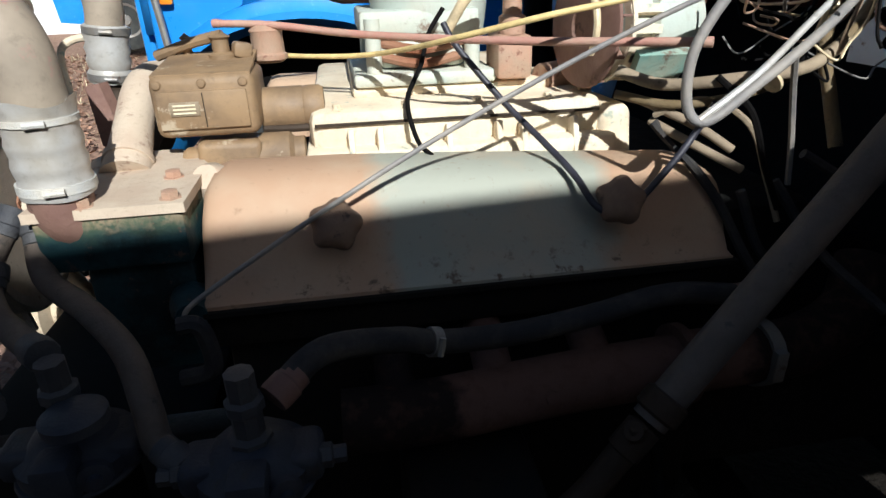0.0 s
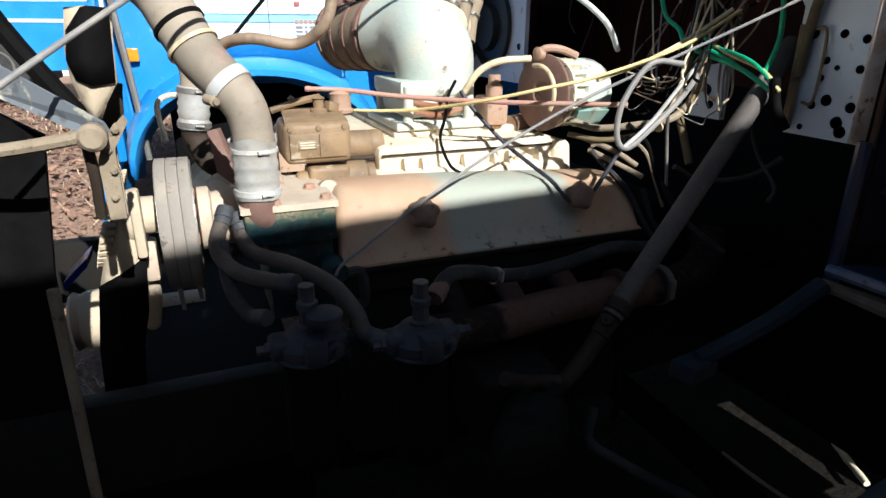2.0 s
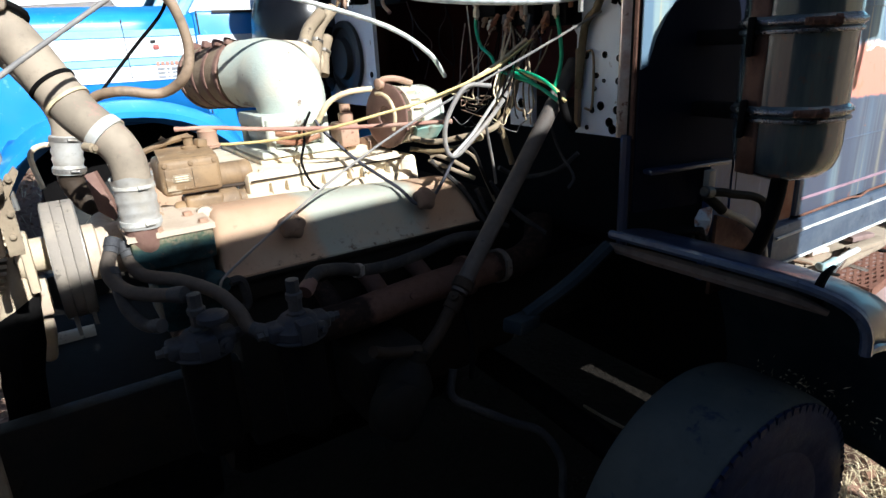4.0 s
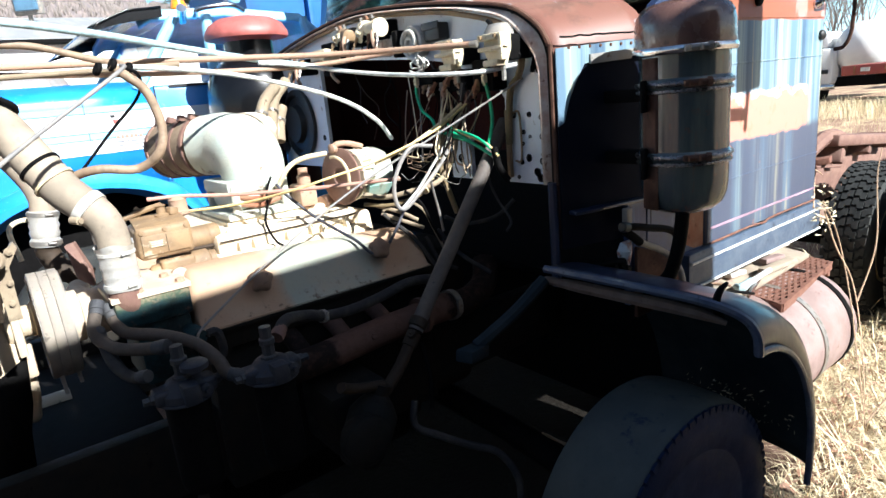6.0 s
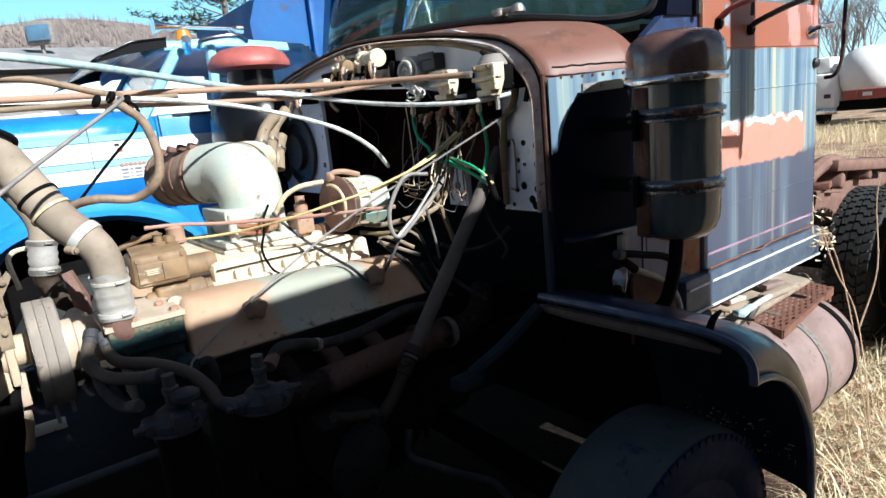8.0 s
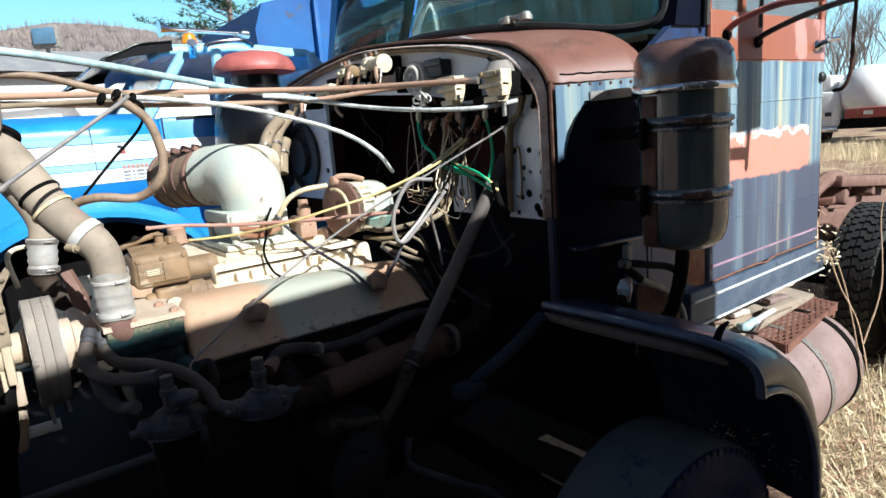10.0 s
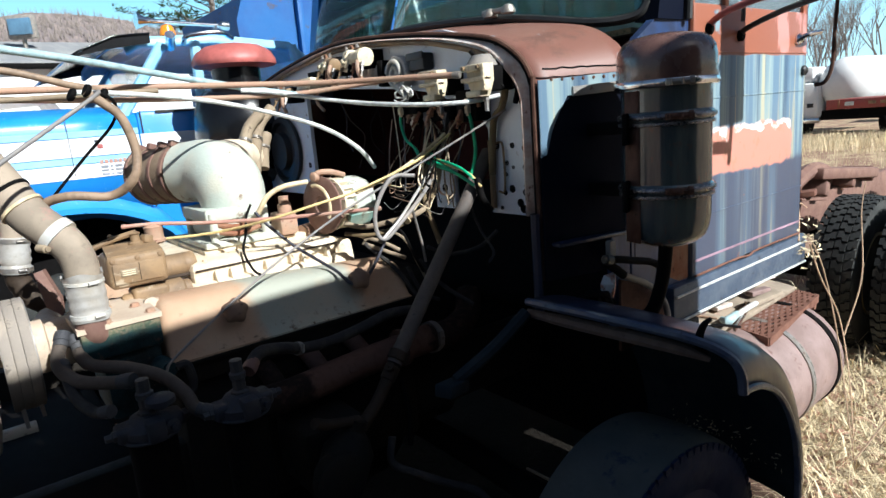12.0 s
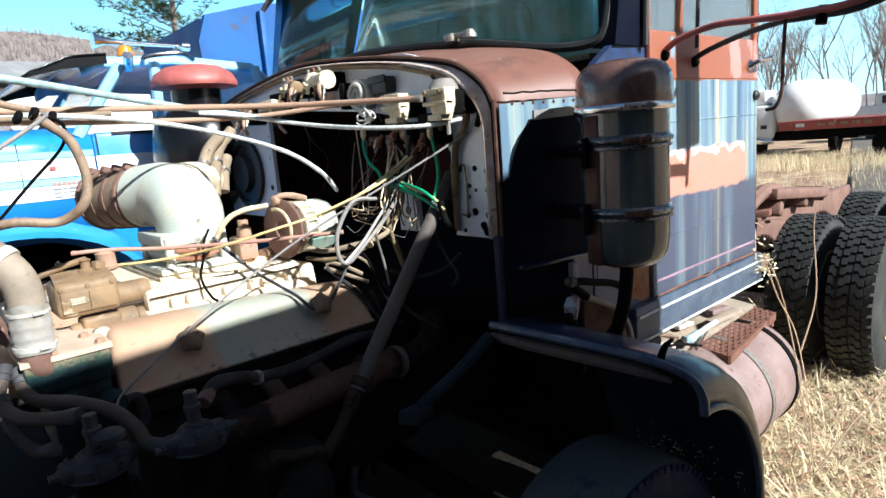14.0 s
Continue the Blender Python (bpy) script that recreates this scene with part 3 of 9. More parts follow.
bm = B()
rows = []
for j in range(3):
    rows.append([(300 + 20 * j, -200 + 10 * k, (7 + 2 * noise.noise((k * 0.3, 2, 0))) * j / 2 - 1) for k in range(61)])
skin(bm, rows)
single("backdrop", bm, m_hill, "low far ridge behind the field", "hill", kind="structure")


def build_building():
    b = thing("long_building", "long low white building with a grey metal roof", "building", (-8, 14, 0))
    bm = B()
    box(bm, -30, 4.5, 14, 14.25, -0.3, 3.42, 0)
    box(bm, 4.25, 4.5, 14.26, 22, -0.3, 3.42, 0)
    part("wall", bm, m_bwall, b)
    bm = B()
    slab(bm, [(-30.5, 13.86, 3.48), (5, 13.86, 3.48), (5, 17.2, 4.35), (-30.5, 17.2, 4.35)], (0, 0, 0.08))
    slab(bm, [(-30.5, 17.2, 4.35), (5, 17.2, 4.35), (5, 22, 3.2), (-30.5, 22, 3.2)], (0, 0, 0.08))
    part("roof", bm, m_broof, b)
    bm = B()
    box(bm, -30.5, 5, 13.78, 13.858, 3.42, 3.52, 0.01)
    part("gutter", bm, m_deepblack, b, "dark dented gutter")
    for k in range(4):
        w = B()
        x = -1.6 - 3.4 * k
        box(w, x, x + 1.1, 13.95, 14.0, 1.4, 2.5, 0.01)
        part("window", w, m_black, b)
    s = thing("roof_sign", "small blue sign board on a pole above the roof", "sign", (1.3, 16, 4))
    bm = B()
    box(bm, 0.98, 1.62, 15.9, 16.05, 4.32, 4.84, 0.02, turned(0, 0, -38))
    part("board", bm, m_cap, s)
    bm = B()
    box(bm, 1.0, 1.5, 15.82, 15.93, 4.4, 4.76, 0.01, turned(0, 0, -38))
    part("face", bm, m_sign, s, "blue sign face")
    bm = B()
    tube(bm, [(1.3, 16.05, 3.9), (1.3, 16.05, 4.5)], 0.05)
    part("post", bm, m_steel, s)


build_building()


def build_pine():
    t = thing("pine_tree", "tall ragged green pine behind the trucks", "tree", (10.9, 30, 0))
    bm = B()
    tube(bm, [(10.9, 30, -0.2), (10.8, 30, 5), (11.0, 30.1, 10), (10.9, 30, 15)], 0.26, 10, 5, [1, 0.75, 0.4, 0.1])
    part("trunk", bm, m_bark, t)
    rng = random.Random(4)
    limbs, crown = B(), B()
    for k in range(84):
        z = 5.6 + 9.8 * k / 84
        a, ln = rng.uniform(0, 6.283), (4.6 - 0.3 * (z - 5.6)) * rng.uniform(0.45, 1.0)
        d = Vector((math.cos(a), math.sin(a), 0.12 + rng.uniform(-0.1, 0.22)))
        tip = Vector((10.9, 30, z)) + d * ln
        tube(limbs, [(10.9, 30, z), Vector((10.9, 30, z - 0.1)) + d * ln * 0.5, tip], 0.035, 5, 2, [1, 0.3])
        for j in range(34):
            f = rng.uniform(0.3, 1.05)
            c = Vector((10.9, 30, z)) + d * ln * f + Vector((rng.gauss(0, 0.2), rng.gauss(0, 0.2), rng.gauss(0.03, 0.1)))
            for _ in range(6):
                w = Vector((rng.gauss(0, 1), rng.gauss(0, 1), rng.gauss(0.4, 0.6))).normalized() * rng.uniform(0.15, 0.34)
                s = w.orthogonal().normalized() * 0.03
                crown.faces.new([crown.verts.new(q) for q in (c - s, c + s, c + w)])
    part("limbs", limbs, m_bark, t)
    part("crown", crown, m_needle, t, "clumps of dark needles", 0)


build_pine()


def bare_tree(seed, h):
    rng = random.Random(seed)
    bm = B()
    def grow(p, d, ln, r, level):
        q = p + d * ln * 0.5 + Vector((rng.gauss(0, 0.04), rng.gauss(0, 0.04), 0)) * ln
        e = p + d * ln
        tube(bm, [p, q, e], r, 5 if level else 7, 2, [1, 0.55])
        if level >= 4:
            return
        for k in range(3 if level else 6):
            f = rng.uniform(0.45, 1.0)
            w = Vector((rng.gauss(0, 1), rng.gauss(0, 1), rng.uniform(0.5, 1.5))).normalized()
            grow(p.lerp(e, f), (d * 0.7 + w * 0.75).normalized(), ln * rng.uniform(0.4, 0.62), r * (0.55 - 0.2 * f + 0.1), level + 1)
    grow(Vector((0, 0, -0.2)), Vector((rng.gauss(0, 0.05), rng.gauss(0, 0.05), 1)).normalized(), h * 0.55, h * 0.0085, 0)
    return bm


def build_bare_trees():
    rng = random.Random(9)
    first = []
    for k in range(5):
        t = thing("bare_tree", "leafless grey tree at the field's edge", "tree", (0, 0, 0), "bare trees at the field's edge")
        part("trunk", bare_tree(30 + k, 12.5), m_bark, t)
        first.append(t)
    for k in range(44):
        x, y = 58 + rng.uniform(0, 30), 5 + k * 0.7 + rng.uniform(-0.8, 0.8)
        m = pose(x, y, -0.1, 0, 0, rng.uniform(0, 360)) @ Matrix.Scale(rng.uniform(0.75, 1.12), 4)
        if k < 5:
            first[k].matrix_basis = m
        else:
            c = copy_thing(first[k % 5], pose(x, y, -0.1, 0, 0, rng.uniform(0, 360)))


build_bare_trees()


# ---- the vehicles standing round ----
def build_neighbour():
    """An unseen box trailer added behind the camera to shade the engine's near side."""
    t = thing("box_trailer", "unseen shade caster shaped as a tall box trailer", "trailer", (-1.5, -4.4, 0))
    turn = turned(0, 0, 4.33)
    bm = B()
    vs = box(bm, -8.5, 2.3, -0.3, 1.2, 0.3, 3.49, 0.03)
    edge = Vector((2.3, 1.2, 0))
    for v in vs:
        v.co = turn @ (v.co - edge) + Vector((1.93, -2.933, 0))
    part("body", bm, m_darkwall, t)
    bm = B()
    vs = box(bm, -5.0, 2.0, -0.1, 0.8, 0.55, 0.95, 0.02)
    for x in (-4.2, -3.0, 1.2):
        lathe(bm, (x, -0.25, 0.5), (0, 1, 0), [(0.25, 0), (0.48, 0.02), (0.5, 0.06), (0.5, 0.2), (0.48, 0.26), (0.25, 0.28)])
        lathe(bm, (x, 0.85, 0.5), (0, 1, 0), [(0.25, 0), (0.48, 0.02), (0.5, 0.06), (0.5, 0.2), (0.48, 0.26), (0.25, 0.28)])
    for v in bm.verts:
        v.co = turn @ (v.co - edge) + Vector((1.93, -2.933, 0))
    part("chassis", bm, m_deepblack, t)


build_neighbour()


def build_blue_truck():
    t = thing("blue_truck", "bright blue old truck with white side stripes and a black visor", "truck", (0.3, 3.2, 0))
    # hood: side wall, rounded shoulder and crown
    bm = B()
    rows = []
    for x in (-0.86, -0.8, -0.5, 0.0, 0.34):
        lift = 0.0 if x > -0.82 else -0.03
        rows.append([(x, 2.35, 1.3), (x, 2.35, 1.83 + lift), (x, 2.37, 1.875 + lift), (x, 2.43, 1.905 + lift), (x, 2.7, 1.95 + lift), (x, 3.2, 1.98 + lift), (x, 3.7, 1.95 + lift), (x, 4.05, 1.875 + lift), (x, 4.1, 1.3)])
    skin(bm, rows)
    hood = thicken(part("hood", bm, m_bluetruck, t, "blue hood with pale stripes"), 0.02)
    for z0, z1, mt, nm in ((1.77, 1.805, m_paleblue, "stripe"), (1.66, 1.765, m_stripe, "stripe"), (1.62, 1.655, m_paleblue, "stripe"), (1.535, 1.615, m_stripe, "stripe")):
        s = B()
        box(s, -0.84 if z0 > 1.6 else -0.72, 0.335, 2.344, 2.349, z0, z1, 0)
        part(nm, s, mt, hood)
    s = B()
    box(s, -0.04, -0.036, 2.343, 2.348, 1.55, 1.86, 0)
    part("hood_seam", s, m_black, hood)
    for x0, x1, z0, z1, mt in ((0.09, 0.115, 1.735, 1.75, m_black), (0.1, 0.13, 1.70, 1.725, m_redcap)):
        s = B()
        box(s, x0, x1, 2.338, 2.343, z0, z1, 0.001)
        part("badge", s, mt, hood)
    for k in range(6):
        b = B()
        box(b, 0.1 + 0.025 * k, 0.117 + 0.025 * k, 2.338, 2.343, 1.612, 1.632, 0)
        part("lettering_bar", b, m_redrod, hood)
    for k, (x0, x1) in enumerate(((0.1, 0.14), (0.15, 0.165), (0.175, 0.215), (0.222, 0.258))):
        for z0, z1 in ((1.545, 1.556), (1.568, 1.577), (1.588, 1.6)):
            b = B()
            box(b, x0, x1, 2.338, 2.343, z0, z1, 0)
            part("lettering_bar", b, m_greyc, hood)
    # front fender with its wheel arch
    bm = B()
    rows = []
    for k in range(21):
        a = math.pi * k / 20
        cx, cz = -0.15, 0.86
        ix, iz = cx - 0.6 * math.cos(a), cz + 0.47 * math.sin(a)
        ox, oz = cx - 0.64 * math.cos(a), cz + 0.5 * math.sin(a) ** 0.85
        rows.append([(ix, 2.2, iz), (ox, 2.12, oz), (ox - 0.02 * math.cos(a), 2.12, oz + 0.03), (ox - 0.03 * math.cos(a), 2.2, oz + 0.085), (ox, 2.35, max(oz + 0.09, 1.32 if 3 < k < 17 else 0))])
    skin(bm, rows)
    thicken(part("fender", bm, m_bluetruck, t), 0.02)
    bm = B()
    box(bm, -0.82, -0.74, 2.295, 2.4, 0.9, 1.86, 0.03)
    box(bm, -0.9, -0.84, 2.4, 4.05, 0.9, 1.75, 0.02)
    box(bm, -0.98, -0.88, 2.1, 4.3, 0.62, 0.86, 0.03)
    part("grille_shell", bm, m_bluetruck, t)
    p = B()
    slab(p, [(-0.8, 2.27, 1.8), (-0.77, 2.27, 0.92), (-0.72, 2.27, 1.05), (-0.62, 2.27, 1.22), (-0.5, 2.27, 1.36), (-0.4, 2.27, 1.42), (-0.4, 2.27, 1.5), (-0.72, 2.3, 1.8)], (0, 0.02, 0))
    part("front_panel", p, m_bluetruck, t)
    trim = B()
    tube(trim, [(-0.72, 2.185, 0.95), (-0.738, 2.185, 1.28), (-0.766, 2.185, 1.6), (-0.78, 2.185, 1.83)], 0.016, 8)
    part("corner_trim", trim, m_steel, t, "dull steel corner trim")
    lamp = B()
    box(lamp, -0.75, -0.695, 2.24, 2.272, 1.43, 1.495, 0.008)
    part("marker_lamp", lamp, m_orange, t, "amber marker lens")
    for y in (2.25, 3.85):
        bm = B()
        lathe(bm, (-0.17, y, 0.5), (0, 1, 0), [(0.2, 0.02), (0.28, 0), (0.47, 0.02), (0.5, 0.06), (0.5, 0.2), (0.47, 0.25), (0.2, 0.25)])
        part("tyre", bm, m_tyre, t)
    bm = B()
    box(bm, -0.6, 0.5, 2.5, 3.9, 0.75, 1.4, 0.02)
    part("engine_bay", bm, m_deepblack, t)
    # cab
    bm = B()
    box(bm, 0.34, 1.62, 2.35, 4.1, 0.8, 1.9, 0.03)
    part("cab_body", bm, m_bluetruck, t)
    bm = B()
    rows = []
    for y, dz in ((2.42, -0.05), (2.46, 0.0), (2.8, 0.05), (3.2, 0.06), (3.6, 0.05), (3.98, 0.0), (4.03, -0.05)):
        rows.append([(0.36, y, 2.3 + dz), (0.44, y, 2.345 + dz), (0.9, y, 2.37 + dz), (1.45, y, 2.33 + dz), (1.62, y, 2.2 + dz), (1.66, y, 1.9)])
    skin(bm, rows)
    thicken(part("roof", bm, m_paleblue, t, "pale blue cab roof"), 0.03)
    for pts in ([(0.28, 2.4, 1.88), (0.58, 2.43, 2.3)], [(0.75, 2.38, 1.88), (0.78, 2.42, 2.32)], [(1.5, 2.38, 1.88), (1.45, 2.42, 2.3)], [(0.28, 4.05, 1.88), (0.58, 4.0, 2.3)]):
        p = B()
        tube(p, pts, 0.034, 8)
        part("pillar", p, m_paleblue, t)
    bm = B()
    slab(bm, [(0.3, 2.43, 1.9), (0.3, 4.0, 1.9), (0.56, 3.96, 2.3), (0.56, 2.47, 2.3)], (0.008, 0, -0.004))
    g = part("windshield", bm, m_clear, t)
    g.visible_shadow = False
    bm = B()
    slab(bm, [(0.42, 2.38, 1.9), (1.5, 2.38, 1.9), (1.45, 2.42, 2.28), (0.62, 2.42, 2.28)], (0, 0.006, 0))
    g = part("side_window", bm, m_clear, t)
    g.visible_shadow = False
    bm = B()
    box(bm, 1.3, 1.55, 2.5, 3.95, 1.5, 2.0, 0.04)
    part("seat_back", bm, m_greyc, t)
    bm = B()
    rows = []
    for y in (2.36, 2.4, 3.2, 4.0, 4.04):
        rows.append([(0.02, y, 2.2), (0.1, y, 2.255), (0.3, y, 2.34), (0.5, y, 2.36)])
    skin(bm, rows)
    for y in (2.37, 4.03):
        slab(bm, [(0.02, y, 2.2), (0.3, y, 2.34), (0.5, y, 2.36), (0.5, y, 2.3), (0.25, y, 2.26)], (0, 0.012, 0))
    thicken(part("sun_visor", bm, m_glossblack, t, "black windshield visor"), 0.01)
    horn = B()
    lathe(horn, (0.52, 2.62, 2.47), (1, 0, -0.03), [(0.055, -0.02), (0.045, 0.0), (0.028, 0.03), (0.016, 0.1), (0.012, 0.5), (0.03, 0.52), (0.03, 0.57), (0.0, 0.58)], 16)
    tube(horn, [(0.7, 2.62, 2.46), (0.7, 2.62, 2.36)], 0.012)
    tube(horn, [(1.0, 2.62, 2.45), (1.0, 2.62, 2.36)], 0.012)
    part("air_horn", horn, m_chrome, t, "long chrome trumpet horn")
    lamp = B()
    lathe(lamp, (0.66, 2.55, 2.37), (0, 0, 1), [(0.05, 0), (0.05, 0.015), (0.035, 0.06), (0.0, 0.075)], 16)
    part("roof_lamp", lamp, m_orange, t, "amber roof marker")
    bm = B()
    tube(bm, [(0.7, 2.4, 2.3), (0.72, 2.34, 2.34), (0.9, 2.3, 2.36), (1.0, 2.34, 2.33)], 0.016)
    tube(bm, [(0.62, 2.4, 2.28), (0.6, 2.3, 2.34)], 0.03)
    part("mirror_bracket", bm, m_chrome, t)
    bm = B()
    slab(bm, [(0.45, 2.343, 1.885), (1.45, 2.343, 1.885), (1.45, 2.343, 1.9), (0.45, 2.343, 1.9)], (0, 0.005, 0))
    slab(bm, [(0.36, 2.343, 0.9), (0.366, 2.343, 0.9), (0.366, 2.343, 1.9), (0.36, 2.343, 1.9)], (0, 0.005, 0))
    part("door_seam", bm, m_black, t)
    bm = B()
    box(bm, 0.345, 1.6, 2.342, 2.349, 1.66, 1.765, 0)
    part("stripe", bm, m_stripe, t)
    # cargo part
    bm = B()
    box(bm, 1.75, 5.5, 2.6, 4.0, 0.8, 1.05, 0.02)
    part("frame_rail", bm, m_deepblack, t)
    bm = B()
    for x in (3.9, 5.1):
        lathe(bm, (x, 2.25, 0.5), (0, 1, 0), [(0.2, 0.02), (0.28, 0), (0.47, 0.02), (0.5, 0.06), (0.5, 0.5), (0.47, 0.55), (0.2, 0.55)])
    part("rear_tyre", bm, m_tyre, t)


build_blue_truck()


def build_pickup():
    t = thing("blue_pickup", "light blue parked pickup with a white side moulding and amber lamp", "pickup", (-1.2, 5.2, 0.55))
    y = 5.2
    bm = B()
    arch = [(-1.49 + 0.47 * math.cos(a), y, 1.0 + 0.43 * math.sin(a)) for a in np.linspace(math.pi, 0, 17)]
    slab(bm, [(-2.3, y, 0.95), (-2.34, y, 1.35), (-2.3, y, 1.74), (2.3, y, 1.8), (2.3, y, 0.9), (-1.0, y, 0.9)] + arch[::-1] + [(-1.98, y, 0.92)], (0, 0.06, 0))
    part("side_panel", bm, m_bluetruck, t)
    bm = B()
    box(bm, -2.3, 0.2, y + 0.06, y + 1.8, 1.55, 1.76, 0.06)
    box(bm, -2.3, -2.2, y + 0.06, y + 1.8, 0.95, 1.6, 0.04)
    part("hood", bm, m_bluetruck, t)
    bm = B()
    rows = [[(0.2, yy, 1.76), (0.75, yy, 2.3), (2.0, yy, 2.36), (2.3, yy, 1.8)] for yy in (y + 0.08, y + 0.2, y + 1.6, y + 1.72)]
    skin(bm, rows)
    thicken(part("cab_roof", bm, m_stripe, t, "white cab roof"), 0.04)
    bm = B()
    box(bm, -2.32, 2.3, y - 0.012, y - 0.001, 1.5, 1.545, 0.004)
    part("moulding", bm, m_stripe, t, "white side moulding")
    bm = B()
    box(bm, -2.12, -2.05, y - 0.014, y - 0.001, 1.28, 1.45, 0.006)
    part("marker_lamp", bm, m_orange, t, "amber marker lens")
    bm = B()
    lathe(bm, (-1.49, y + 0.02, 0.95), (0, 1, 0), [(0.22, 0.0), (0.3, -0.01), (0.38, 0.01), (0.4, 0.05), (0.4, 0.2), (0.38, 0.24), (0.2, 0.24)], 36)
    w = part("tyre", bm, m_tyredust, t)
    bm = B()
    lathe(bm, (-1.49, y + 0.0, 0.95), (0, 1, 0), [(0, 0.0), (0.06, 0.0), (0.08, 0.03), (0.16, 0.045), (0.19, 0.02), (0.22, 0.012), (0.225, 0.06), (0, 0.08)], 30)
    part("hubcap", bm, m_steel, w, "dull steel hubcap")
    bm = B()
    box(bm, -1.95, -1.0, y + 0.3, y + 1.6, 0.7, 1.5, 0.02)
    part("wheel_well", bm, m_deepblack, t)
    t.location += Vector((-1.3, 3.3, 0.1))


build_pickup()


def build_dump():
    t = thing("dump_body", "dark blue dented dump body standing behind the trucks", "dump body", (5, 7, 0))
    bm = B()
    slab(bm, [(2.55, 6, 2.2), (2.5, 6, 3.1), (2.62, 6, 3.42), (3.4, 6, 3.62), (8.5, 6, 3.7), (8.5, 6, 1.2), (3.4, 6, 1.2)], (0, 0.08, 0))
    slab(bm, [(2.55, 6.1, 2.2), (2.55, 8.4, 2.2), (2.6, 8.4, 3.4), (2.6, 6.1, 3.4)], (0.08, 0, 0))
    slab(bm, [(2.6, 8.4, 1.2), (8.5, 8.4, 1.2), (8.5, 8.4, 3.7), (2.6, 8.4, 3.4)], (0, 0.08, 0))
    slab(bm, [(2.6, 6.1, 1.2), (8.5, 6.1, 1.2), (8.5, 8.3, 1.2), (2.6, 8.3, 1.2)], (0, 0, 0.08))
    part("body", bm, m_darkblue, t)
    for k in range(6):
        r = B()
        box(r, 3.3 + 0.9 * k, 3.38 + 0.9 * k, 5.9, 5.997, 1.2, 3.5, 0.01)
        part("rib", r, m_darkblue, t)
    bm = B()
    box(bm, 3, 8.3, 6.6, 7.8, 0.75, 1.18, 0.02)
    for x in (5.5, 6.8):
        for y in (6.1, 7.8):
            lathe(bm, (x, y, 0.5), (0, 1, 0), [(0.2, 0.02), (0.47, 0.02), (0.5, 0.06), (0.5, 0.4), (0.47, 0.45), (0.2, 0.45)])
    part("chassis", bm, m_deepblack, t)
    c = thing("turquoise_truck", "turquoise truck cab seen through the windshield", "truck", (6, 4.6, 0))
    bm = B()
    box(bm, 4.4, 6.6, 4.6, 5.7, 0.9, 2.6, 0.06)
    box(bm, 4.6, 6.4, 4.65, 5.65, 2.6, 3.3, 0.08)
    part("body", bm, m_turq, c)
    w = B()
    box(w, 4.9, 6.2, 4.63, 4.66, 2.62, 3.1, 0.02)
    part("window", w, m_black, c)
    bm = B()
    lathe(bm, (5.0, 4.7, 0.48), (0, 1, 0), [(0.2, 0.02), (0.45, 0.02), (0.48, 0.06), (0.48, 0.2), (0.45, 0.25), (0.2, 0.25)])
    lathe(bm, (6.1, 4.7, 0.48), (0, 1, 0), [(0.2, 0.02), (0.45, 0.02), (0.48, 0.06), (0.48, 0.2), (0.45, 0.25), (0.2, 0.25)])
    box(bm, 4.5, 6.5, 4.9, 5.5, 0.45, 0.9, 0.02)
    part("chassis", bm, m_deepblack, c)


build_dump()


